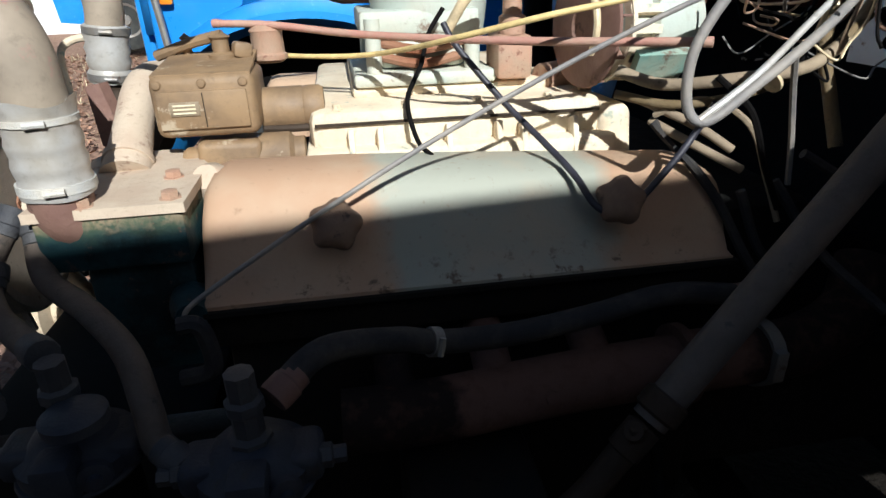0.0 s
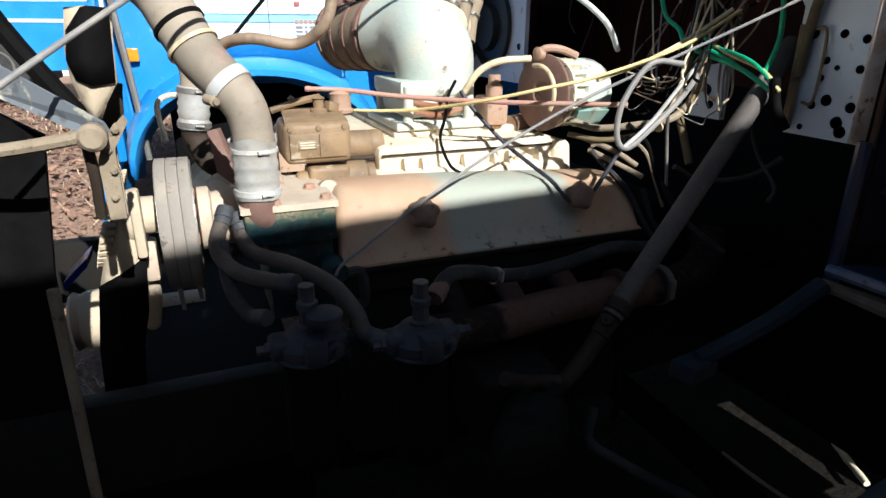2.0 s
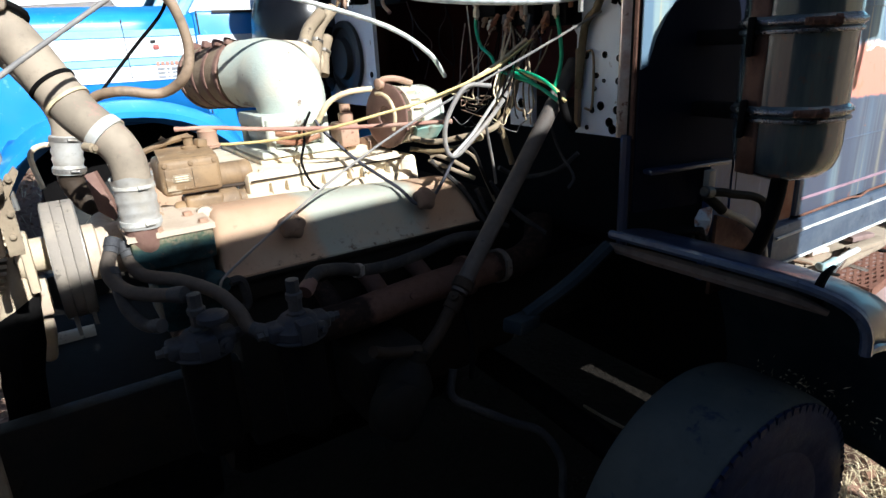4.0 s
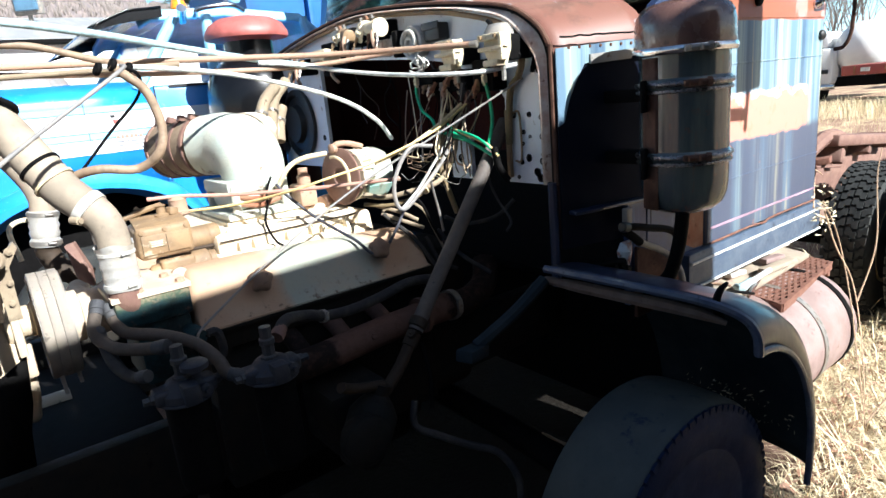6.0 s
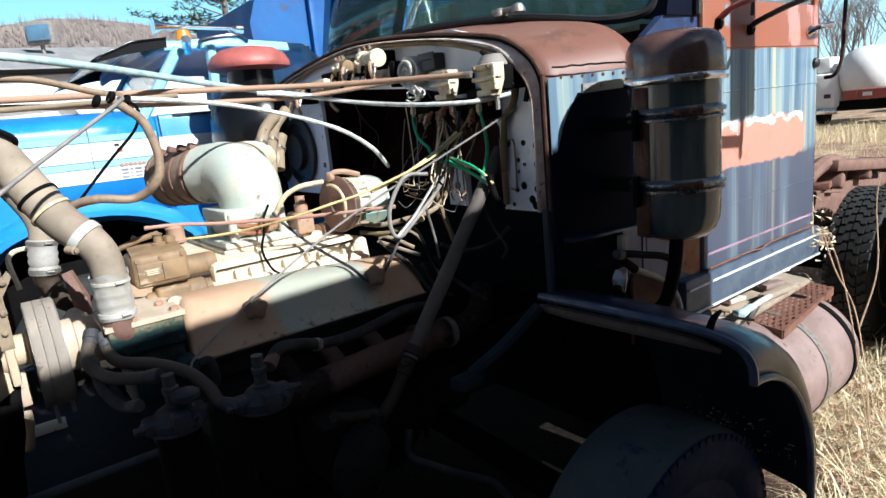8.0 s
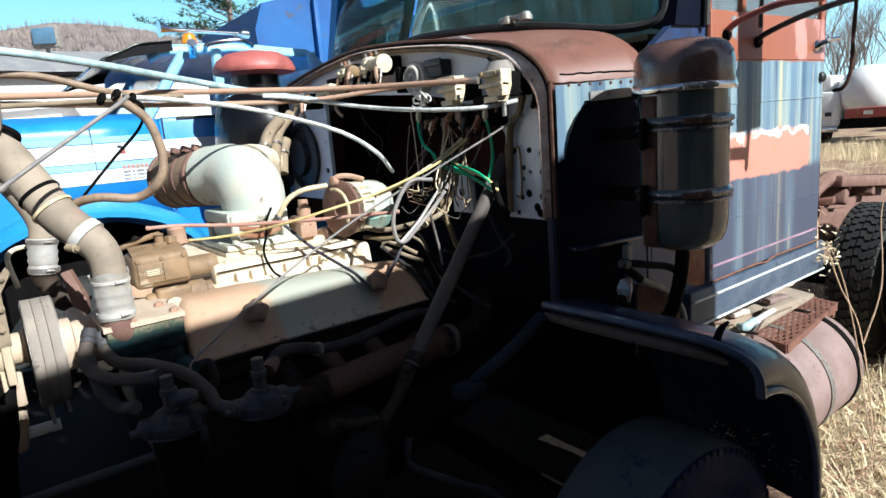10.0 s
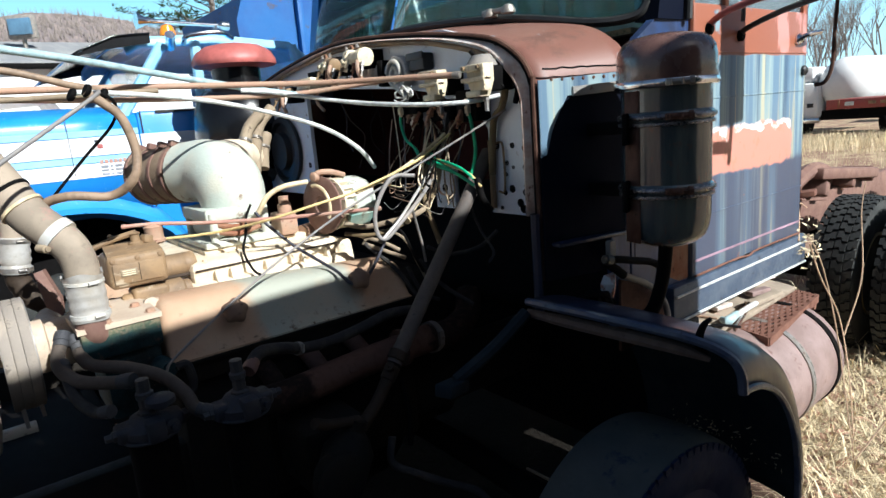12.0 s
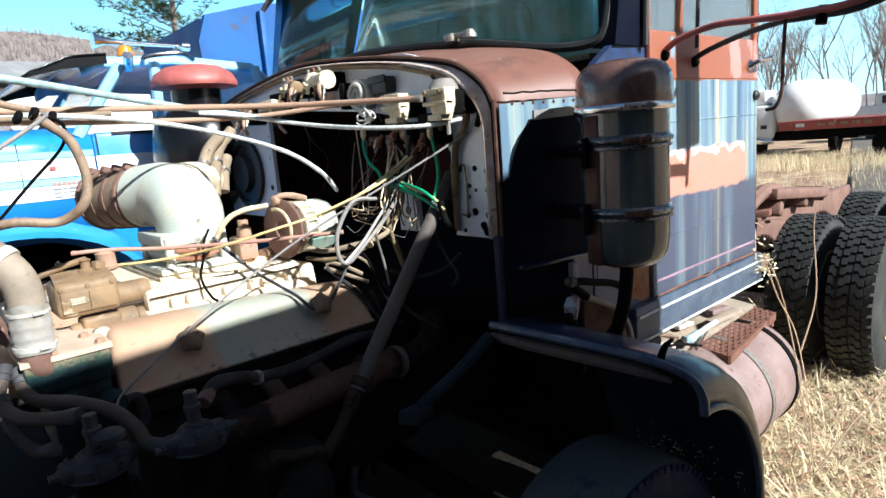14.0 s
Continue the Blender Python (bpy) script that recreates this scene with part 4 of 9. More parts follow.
def build_far_vehicles():
    t = thing("tank_truck", "white rounded tank truck across the yard", "truck", (26, 7, 0))
    bm = B()
    prof = [(0.0, -2.3), (0.3, -2.27), (0.55, -2.18), (0.75, -2.03), (0.88, -1.83), (0.95, -1.55), (0.95, 1.5), (0.9, 1.75), (0.75, 2.0), (0.5, 2.2), (0.25, 2.28), (0.0, 2.3)]
    lathe(bm, (27.2, 6.75, 1.8), (-1, 0.12, 0), prof, 28)
    part("tank", bm, m_tankwhite, t)
    bm = B()
    box(bm, 24.9, 26.6, 7.6, 9.6, 0.6, 1.9, 0.15)
    box(bm, 25.2, 26.5, 7.9, 9.4, 1.9, 2.5, 0.12)
    part("cab", bm, m_tankwhite, t)
    for y in (7.75, 9.0):
        l = B()
        box(l, 24.86, 24.9, y, y + 0.22, 1.0, 1.15, 0.01)
        part("headlamp", l, m_black, t)
    bm = B()
    box(bm, 24.8, 24.95, 7.5, 9.7, 0.42, 0.62, 0.04)
    part("bumper", bm, m_chrome, t)
    bm = B()
    for y in (5.4, 8.0, 9.2):
        lathe(bm, (25.4, y, 0.46), (0, 1, 0), [(0.2, 0.02), (0.44, 0.02), (0.46, 0.06), (0.46, 0.22), (0.44, 0.26), (0.2, 0.26)])
    box(bm, 25.3, 26.8, 4.8, 9.2, 0.5, 0.85, 0.02)
    part("chassis", bm, m_deepblack, t)
    r = thing("flatbed_trailer", "dark red flatbed trailer parked in dry weeds", "trailer", (23, 3, 0))
    bm = B()
    box(bm, 22, 24.4, -4, 6.3, 0.98, 1.28, 0.02)
    part("deck", bm, m_trailer, r)
    for k in range(8):
        s = B()
        box(s, 21.97, 21.999, 5.9 - 1.3 * k, 5.95 - 1.3 * k, 1.0, 1.26, 0)
        part("stake_pocket", s, m_rust, r)
    for k in range(5):
        s = B()
        box(s, 21.975, 21.995, 4.9 - 0.32 * k, 5.1 - 0.32 * k, 1.1, 1.19, 0)
        part("lettering_bar", s, m_tan, r)
    s = B()
    box(s, 21.97, 21.995, 5.5, 5.75, 1.08, 1.2, 0)
    part("plate", s, m_white_c, r)
    bm = B()
    for y in (3.2, 0.6, -1.0):
        lathe(bm, (22.15, y, 0.45), (1, 0, 0), [(0.2, 0.0), (0.2, 0.02), (0.4, 0.0), (0.45, 0.05), (0.45, 0.25), (0.2, 0.27)])
        lathe(bm, (23.9, y, 0.45), (1, 0, 0), [(0.2, 0.0), (0.2, 0.02), (0.4, 0.0), (0.45, 0.05), (0.45, 0.25), (0.2, 0.27)])
    box(bm, 22.5, 23.9, -3.8, 5.5, 0.7, 0.98, 0.02)
    part("running_gear", bm, m_deepblack, r)
    s = thing("white_van", "white van far across the yard", "van", (34, 4, 0))
    bm = B()
    box(bm, 33, 35, 2.2, 7.2, 0.5, 1.55, 0.1)
    box(bm, 33.1, 34.9, 2.6, 6.2, 1.5, 2.15, 0.2)
    part("body", bm, m_tankwhite, s)
    bm = B()
    box(bm, 33.05, 33.1, 2.9, 5.9, 1.62, 1.98, 0.03)
    part("window", bm, m_black, s)
    bm = B()
    for y in (3.2, 6.2):
        lathe(bm, (33.0, y, 0.35), (1, 0, 0), [(0.1, 0), (0.33, 0.0), (0.35, 0.04), (0.35, 0.2), (0.1, 0.22)])
        lathe(bm, (34.7, y, 0.35), (1, 0, 0), [(0.1, 0), (0.33, 0.0), (0.35, 0.04), (0.35, 0.2), (0.1, 0.22)])
    part("running_gear", bm, m_tyre, s)


build_far_vehicles()


# ---- the old truck: cab, cowl and firewall ----
CENTRE = 0.8
HALF = [(-1.18, 1.15), (-1.18, 1.78), (-1.165, 1.83), (-1.12, 1.885), (-1.02, 1.945), (-0.85, 1.985), (-0.6, 2.025), (-0.28, 2.06), (0.0, 2.075)]


def section(x, wide=0.0, lift=0.0, inset=0.0, low=1.15):
    """The cowl's outline at x, from the near lower edge over the crown to the far one."""
    near = [(CENTRE + (y - wide) * (1 - inset / 1.2), (z if z > 1.2 else low) + (lift if z > 1.2 else 0) - (inset if z > 1.2 else 0)) for y, z in HALF]
    far = [(2 * CENTRE - y, z) for y, z in near[:-1]][::-1]
    side = [(x, y, z) for y, z in near + far]
    return [tuple(q) for q in side[:1] + glide(side[1:-1], 4) + side[-1:]]


def rim(x, side, top, low=1.37):
    """The cowl's outline drawn in by one width at the sides and another over the crown."""
    out = []
    for a, b in zip(section(x, 0, 0, side, low), section(x, 0, 0, top, low)):
        f = min(max((a[2] - 1.84) / 0.12, 0), 1)
        out.append(tuple(Vector(a).lerp(Vector(b), f)))
    return out


def build_cab():
    c = thing("truck_cab", "weathered blue and red-primer cab of an old truck, hood removed", "truck cab", (1.8, 0.8, 0.8))
    bm = B()
    skin(bm, [section(0.885), section(0.95, 0.016, 0.006), section(1.03, 0.038, 0.014), section(1.12, 0.066, 0.024), section(1.2, 0.09, 0.033), section(1.25, 0.104, 0.036)])
    thicken(part("cowl", bm, m_primer, c, "rusty red-primer cowl top"), 0.012)
    # cowl side in shade-dark navy, faded blue strip cut to the shadow, row of rivets
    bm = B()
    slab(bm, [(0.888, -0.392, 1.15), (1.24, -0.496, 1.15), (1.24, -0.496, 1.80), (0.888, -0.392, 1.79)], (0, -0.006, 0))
    side = part("cowl_side", bm, m_shadenavy, c, "navy cowl side with shade in its colour")
    # The strip's curved outline draws the air cleaner's shadow edge.
    bm = B()
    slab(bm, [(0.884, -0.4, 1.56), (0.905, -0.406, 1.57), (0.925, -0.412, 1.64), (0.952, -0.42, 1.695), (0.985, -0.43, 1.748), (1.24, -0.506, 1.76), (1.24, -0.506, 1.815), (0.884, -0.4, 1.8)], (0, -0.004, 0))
    part("lit_faded_strip", bm, m_cabblue, side, "faded pale blue strip cut to the shadow's edge")
    for k in range(8):
        r = B()
        x = 0.93 + 0.038 * k
        lathe(r, (x, -0.404 - (x - 0.89) * 0.303, 1.8), (0, -1, 0), [(0.006, 0), (0.005, 0.003), (0, 0.004)], 8)
        part("rivet", r, m_darkrust, side)
    bm = B()
    slab(bm, [(1.0, -0.44, 1.745), (1.22, -0.507, 1.755), (1.22, -0.507, 1.785), (1.0, -0.44, 1.775)], (0, -0.006, 0))
    part("hinge_strip", bm, m_steel, side, "pale metal hinge strip")
    rng = random.Random(9)
    seam, x = [], 0.9
    while x < 1.23:
        seam.append((x, -0.4 - (x - 0.89) * 0.303 - 0.006, 1.834 + rng.uniform(-0.002, 0.002)))
        x += rng.uniform(0.012, 0.03)
    bm = B()
    tube(bm, seam, 0.003, 6, 2)
    part("torn_seam", bm, m_deepblack, side, "ragged rusted-through seam")
    # rim that carried the hood
    for nm, x, ins, r, mt in (("outer_rim", 0.884, -0.002, 0.009, m_darkrust), ("outer_bead", 0.879, 0.004, 0.005, m_deepblack)):
        bm = B()
        tube(bm, section(x, 0, 0, ins, 1.37), r, 8, 3)
        part(nm, bm, mt, c)
    bm = B()
    tube(bm, [p for p in rim(0.892, 0.06, 0.026) if p[2] > 1.86], 0.0095, 8, 3)
    part("seal", bm, m_tan, c, "tan rubber seal under the lip")
    bm = B()
    skin(bm, [rim(0.9, 0.001, 0.002), rim(0.892, 0.008, 0.004), rim(0.874, 0.03, 0.01), rim(0.868, 0.039, 0.013), rim(0.87, 0.044, 0.015), rim(0.91, 0.046, 0.017)])
    thicken(part("inner_rim", bm, m_rim, c, "chalky pinkish flange that carried the hood"), 0.003)
    bm = B()
    tube(bm, [(0.872, -0.375, 1.02), (0.872, -0.375, 1.38)], 0.016, 8)
    part("lower_rim", bm, m_navy, c)
    rng = random.Random(3)
    for k in range(34):
        y = -0.1 + 1.6 * k / 33
        z = float(np.interp(abs(y - CENTRE), [0, 0.28, 0.6, 0.85, 1.02], [2.082, 2.067, 2.032, 1.992, 1.952]))
        bm = B()
        box(bm, 0.888, 0.9 + rng.uniform(0.01, 0.03), y, y + rng.uniform(0.012, 0.03), z - 0.005, z + 0.003 + rng.uniform(0, 0.004), 0.002)
        part("seal_clip", bm, m_darkrust, c)
    # firewall, with the opening through it
    X = 0.925
    bm = B()
    sec = [(y, z) for _, y, z in section(X, 0, 0, 0.012)]
    slab(bm, [(X, -0.37, 1.36), (X, -0.12, 1.36), (X, -0.12, 1.66), (X, -0.08, 1.71), (X, 0.02, 1.745), (X, 0.1, 1.78), (X, 0.1, 2.03), (X, -0.06, 1.985), (X, -0.22, 1.95), (X, -0.31, 1.9), (X, -0.365, 1.82)], (0.02, 0, 0))
    slab(bm, [(X, 0.1, 1.78), (X, 0.185, 1.81), (X, 0.37, 1.84), (X, 0.72, 1.87), (X, 1.03, 1.895), (X, 1.25, 1.9), (X, 1.25, 2.05), (X, 0.8, 2.068), (X, 0.4, 2.052), (X, 0.1, 2.03)], (0.02, 0, 0))
    slab(bm, [(X, 1.25, 1.36), (X, 1.95, 1.36), (X, 1.96, 1.8), (X, 1.85, 1.9), (X, 1.6, 1.98), (X, 1.25, 2.045)], (0.02, 0, 0))
    slab(bm, [(X, 0.09, 1.36), (X, 0.21, 1.36), (X, 0.21, 1.5), (X, 0.09, 1.52)], (0.02, 0, 0))
    fw = part("firewall", bm, m_wall, c, "white painted firewall with bolt holes")
    for y, z, r in ((-0.275, 1.382, 0.012), (-0.262, 1.402, 0.012), (-0.288, 1.44, 0.01), (-0.225, 1.45, 0.011), (-0.19, 1.435, 0.008), (-0.30, 1.752, 0.02), (-0.29, 1.525, 0.008), (-0.29, 1.59, 0.008), (-0.235, 1.525, 0.005), (-0.235, 1.6, 0.008), (-0.325, 1.525, 0.006), (-0.205, 1.54, 0.007), (0.15, 1.44, 0.013), (0.13, 1.4, 0.009), (1.3, 1.52, 0.012), (-0.2, 1.5, 0.006), (-0.17, 1.38, 0.006), (-0.16, 1.6, 0.01), (-0.26, 1.84, 0.025)):
        h = B()
        lathe(h, (X + 0.001, y, z), (-1, 0, 0), [(r * 1.25, 0), (r * 1.2, 0.003), (r, 0.0035), (r * 0.9, 0.001), (0, 0.001)], 14)
        part("grommet", h, m_deepblack, fw)
    bm = B()
    tube(bm, [(X - 0.012, -0.17, 1.44), (X - 0.012, -0.2, 1.45), (X - 0.012, -0.2, 1.6), (X - 0.012, -0.17, 1.61)], 0.004, 6)
    tube(bm, [(X - 0.012, -0.14, 1.38), (X - 0.012, -0.14, 1.62)], 0.012, 6)
    part("wire_clip", bm, m_tan, fw)
    boot = B()
    lathe(boot, (X - 0.004, 1.56, 1.6), (-1, 0, 0), [(0.19, 0), (0.19, 0.02), (0.16, 0.03), (0.15, 0.012), (0.11, 0.02), (0.10, 0.05), (0, 0.05)], 30)
    part("rubber_boot", boot, m_black, fw, "large black round rubber boot")
    # inside of the cab, seen through the openings
    bm = B()
    slab(bm, [(1.45, -0.45, 1.4), (1.45, 2.05, 1.4), (1.45, 2.05, 1.95), (1.45, -0.45, 1.95)], (0.02, 0, 0))
    slab(bm, [(0.95, 0.1, 1.95), (1.45, 0.1, 1.96), (1.45, 1.5, 1.96), (0.95, 1.5, 1.95)], (0, 0, 0.01))
    slab(bm, [(0.95, 2.0, 1.3), (1.47, 2.05, 1.3), (1.47, 2.05, 1.97), (0.95, 2.0, 1.9)], (0, 0.02, 0))
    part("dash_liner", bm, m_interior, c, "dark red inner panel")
    bm = B()
    tube(bm, [(0.9, -0.17, 1.94), (0.9, -0.24, 1.91), (0.9, -0.29, 1.86), (0.9, -0.3, 1.79), (0.905, -0.28, 1.74)], 0.009, 8)
    lead = part("black_lead", bm, m_deepblack, c)
    for y, z, q in ((-0.29, 1.86, 0.022), (-0.3, 1.80, 0.018), (-0.22, 1.925, 0.015)):
        bm = B()
        lathe(bm, (0.915, y, z), (-1, 0, 0), [(q, 0), (q, 0.02), (q * 0.7, 0.03), (0, 0.032)], 12)
        part("lead_clip", bm, m_deepblack, lead)
    bm = B()
    slab(bm, [(1.432, -0.511, 1.06), (1.5, -0.514, 1.03), (1.558, -0.5165, 1.03), (1.558, -0.5165, 1.27), (1.5, -0.514, 1.3), (1.445, -0.5115, 1.24)], (0, -0.003, 0))
    part("primer_patch", bm, m_rust, c, "bare rusty patch")
    # Floor and toe board: black sheets added where only shade shows below the cab.
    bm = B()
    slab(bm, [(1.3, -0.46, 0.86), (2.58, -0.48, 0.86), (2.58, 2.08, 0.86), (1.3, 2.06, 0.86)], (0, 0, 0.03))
    part("floor", bm, m_deepblack, c, "unseen black floor sheet closing the cab from below")
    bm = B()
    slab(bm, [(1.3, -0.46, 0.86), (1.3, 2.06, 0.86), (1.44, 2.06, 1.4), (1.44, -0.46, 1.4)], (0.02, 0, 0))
    part("toe_board", bm, m_deepblack, c)
    # Invented black panel that hides the lit ground under the cab.
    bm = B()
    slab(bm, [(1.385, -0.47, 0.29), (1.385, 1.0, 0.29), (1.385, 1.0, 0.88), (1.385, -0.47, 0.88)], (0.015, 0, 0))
    part("blackout_panel", bm, m_deepblack, c)
    rng = random.Random(5)
    for k in range(9):
        bm = B()
        y = rng.uniform(0.15, 1.1)
        a, b, q = rng.uniform(1.82, 1.88), rng.uniform(1.4, 1.6), rng.gauss(0, 0.1)
        tube(bm, [(1.0, y, a), (1.04, y + 0.2 * q, a - 0.09), (1.08, y + q, (a + b) / 2), (1.08, y + 0.8 * q + 0.03, b + 0.06), (1.06, y + 0.2 * q, b)], 0.0035, 5, 5)
        part("dash_wire", bm, (m_deepblack, m_oily, m_darkcable)[k % 3], c)
    # side: door, sill, back corner
    bm = B()
    slab(bm, [(1.22, -0.5, 0.87), (1.22, -0.5, 1.85), (1.27, -0.502, 1.92), (1.36, -0.506, 1.98), (1.56, -0.515, 2.03), (1.56, -0.515, 0.87)], (0, 0.03, 0))
    part("front_pillar_panel", bm, m_pillar, c, "streaked dark navy pillar panel")
    bm = B()
    slab(bm, [(1.12, -0.49, 0.9), (1.216, -0.496, 0.9), (1.216, -0.496, 1.262), (1.12, -0.49, 1.272)], (0, 0.02, 0))
    kick = part("kick_panel", bm, m_pillar, c, "dark navy kick panel")
    bm = B()
    box(bm, 1.083, 1.116, -0.512, -0.49, 1.19, 1.262, 0.004)
    part("edge_strip", bm, m_cap, kick, "pale scuffed edge")
    bm = B()
    slab(bm, [(1.125, -0.519, 0.86), (1.38, -0.53, 0.86), (1.38, -0.53, 1.02), (1.3, -0.527, 1.06), (1.13, -0.519, 1.12)], (0, 0.012, 0))
    part("splash_plate", bm, m_darkrust, c, "brown rusted splash plate")
    bm = B()
    box(bm, 0.9, 1.2, -0.48, -0.44, 1.268, 1.282, 0.004, turned(0, 0, -12))
    part("ledge", bm, m_navy, c)
    bm = B()
    box(bm, 1.565, 2.54, -0.535, -0.5, 1.03, 2.04, 0.012)
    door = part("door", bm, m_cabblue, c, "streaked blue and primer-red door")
    for z in (1.70, 1.865, 1.26):
        s = B()
        box(s, 1.57, 2.535, -0.538, -0.534, z, z + 0.006, 0.0015)
        part("door_crease", s, m_cabblue, door)
    bm = B()
    tube(bm, [(2.42, -0.55, 1.93), (2.44, -0.585, 1.94), (2.53, -0.59, 1.95)], 0.011, 8)
    lathe(bm, (2.43, -0.535, 1.925), (0, -1, 0), [(0.025, 0), (0.025, 0.01), (0.012, 0.03), (0, 0.03)], 14)
    part("door_handle", bm, m_chrome, door, "chrome door handle")
    bm = B()
    lathe(bm, (2.5, -0.535, 1.79), (0, -1, 0), [(0.022, 0), (0.022, 0.012), (0.012, 0.02), (0, 0.02)], 14)
    part("lock", bm, m_black, door)
    bm = B()
    slab(bm, [(2.545, -0.53, 0.9), (2.6, -0.5, 0.9), (2.6, -0.5, 2.9), (2.545, -0.53, 2.9)], (0, 0.04, 0))
    slab(bm, [(2.6, -0.5, 0.9), (2.6, 2.1, 0.9), (2.6, 2.1, 2.75), (2.6, -0.5, 2.75)], (-0.03, 0, 0))
    slab(bm, [(1.5, 2.12, 0.9), (2.6, 2.12, 0.9), (2.6, 2.12, 2.06), (1.5, 2.12, 2.06)], (0, -0.03, 0))
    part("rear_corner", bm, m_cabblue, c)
    bm = B()
    slab(bm, [(2.55, -0.47, 0.9), (2.55, 2.07, 0.9), (2.55, 2.07, 2.68), (2.55, -0.47, 2.68)], (0.01, 0, 0))
    part("rear_liner", bm, m_liner, c, "pale blue-grey inner rear panel")
    bm = B()
    box(bm, 1.42, 2.6, -0.545, -0.49, 0.87, 1.022, 0.01)
    sill = part("sill", bm, m_sill, c, "blue sill panel with two bright mouldings")
    for z in (0.885, 0.985):
        s = B()
        box(s, 1.43, 2.59, -0.554, -0.546, z - 0.005, z + 0.005, 0.003)
        part("moulding", s, m_white_c, sill)
    s = B()
    tube(s, [(1.575, -0.54, 1.034), (1.9, -0.542, 1.037), (2.0, -0.548, 1.032), (2.1, -0.541, 1.039), (2.53, -0.541, 1.036)], 0.0045, 6)
    part("door_moulding", s, m_steprust, door, "bent rusty lower edge")
    s = B()
    box(s, 1.58, 2.53, -0.5375, -0.5345, 1.088, 1.097, 0)
    part("pinstripe", s, m_pinstripe, door, "faded pink pinstripe")
    # window frame, roof and windshield
    bm = B()
    for x0, x1 in ((1.545, 1.585), (1.80, 1.83), (2.5, 2.545)):
        box(bm, x0, x1, -0.53, -0.5, 2.03, 2.62, 0.008)
    box(bm, 1.545, 2.545, -0.53, -0.5, 2.6, 2.66, 0.008)
    part("window_frame", bm, m_cabblue, c)
    bm = B()
    slab(bm, [(1.58, -0.515, 2.04), (2.5, -0.515, 2.04), (2.5, -0.515, 2.6), (1.58, -0.515, 2.6)], (0, 0.006, 0))
    g = part("door_glass", bm, m_doorglass, c)
    g.visible_shadow = False
    bm = B()
    rows = [[(1.4, y, 2.62 + dz), (1.5, y, 2.72 + dz), (2.4, y, 2.78 + dz), (2.62, y, 2.66 + dz)] for y, dz in ((-0.52, 0), (-0.4, 0.05), (0.8, 0.09), (2.0, 0.05), (2.12, 0))]
    skin(bm, rows)
    thicken(part("roof", bm, m_cabblue, c), 0.03)
    # Near pillar takes the shade-darkened navy, far pillar the bright blue.
    for y, mt in ((-0.49, m_shadenavy), (2.02, m_bluetruck)):
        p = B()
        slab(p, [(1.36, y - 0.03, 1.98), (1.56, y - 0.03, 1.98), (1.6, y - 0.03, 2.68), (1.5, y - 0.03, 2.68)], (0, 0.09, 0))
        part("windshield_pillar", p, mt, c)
    bm = B()
    tube(bm, [(1.25, CENTRE + 0.05, 2.1), (1.45, CENTRE + 0.05, 2.7)], 0.016, 8)
    part("windshield_divider", bm, m_black, c)
    base = [(1.46, -0.475, 2.35), (1.40, -0.475, 2.12), (1.375, -0.465, 2.03), (1.35, -0.42, 1.998), (1.3, -0.3, 2.0), (1.26, -0.1, 2.042), (1.24, 0.1, 2.078), (1.225, 0.45, 2.115), (1.22, 0.8, 2.135)]
    bm = B()
    tube(bm, base + [(x, 2 * CENTRE - y, z) for x, y, z in base[-2::-1]], 0.017, 8)
    part("windshield_gasket", bm, m_black, c)
    for a, b in ((-0.45, 0.83), (0.87, 2.05)):
        bm = B()
        foot, head = [], []
        for y in np.linspace(a, b, 12):
            q = abs(y - CENTRE)
            x, z = float(np.interp(q, [0, 0.35, 0.7, 0.9, 1.1, 1.25], [1.22, 1.225, 1.24, 1.26, 1.3, 1.36])), float(np.interp(q, [0, 0.35, 0.7, 0.9, 1.1, 1.25], [2.135, 2.115, 2.078, 2.042, 2.0, 1.995]))
            foot.append((x, y, z))
            head.append((x + 0.19, y, 2.7))
        skin(bm, [foot, head])
        thicken(part("windshield_glass", bm, m_glass, c, "teal tinted windshield pane"), 0.006).visible_shadow = False
    bm = B()
    tube(bm, [(1.53, -0.535, 1.98), (1.55, -0.535, 2.3), (1.58, -0.535, 2.66)], 0.012, 8)
    part("pillar_gasket", bm, m_black, c)
    bm = B()
    for y in (0.02, 0.12):
        lathe(bm, (1.2, y, 2.085), (0, 0, 1), [(0.028, 0), (0.028, 0.012), (0.018, 0.03), (0, 0.035)], 12)
    tube(bm, [(1.2, 0.0, 2.1), (1.2, 0.16, 2.105)], 0.012)
    part("wiper_pivot", bm, m_steel, c)
    # dash fan grille inside
    bm = B()
    for k in range(8):
        a = math.pi * k / 8
        d = Vector((0, math.cos(a), math.sin(a)))
        tube(bm, [Vector((1.7, 1.1, 2.33)) - d * 0.1, Vector((1.7, 1.1, 2.33)) + d * 0.1], 0.004, 5)
    for r in (0.1, 0.07, 0.04):
        tube(bm, [Vector((1.7, 1.1 + r * math.cos(a), 2.33 + r * math.sin(a))) for a in np.linspace(0, 2 * math.pi, 20)], 0.005, 5, 1)
    part("cab_fan", bm, m_black, c, "round wire fan guard inside the cab")
    bm = B()
    slab(bm, [(1.38, -0.4, 1.95), (1.75, -0.4, 1.95), (1.75, 2.0, 1.95), (1.38, 2.0, 1.95)], (0, 0, 0.02))
    part("dash_top", bm, m_dkgreen, c, "dark green dash top")


build_cab()


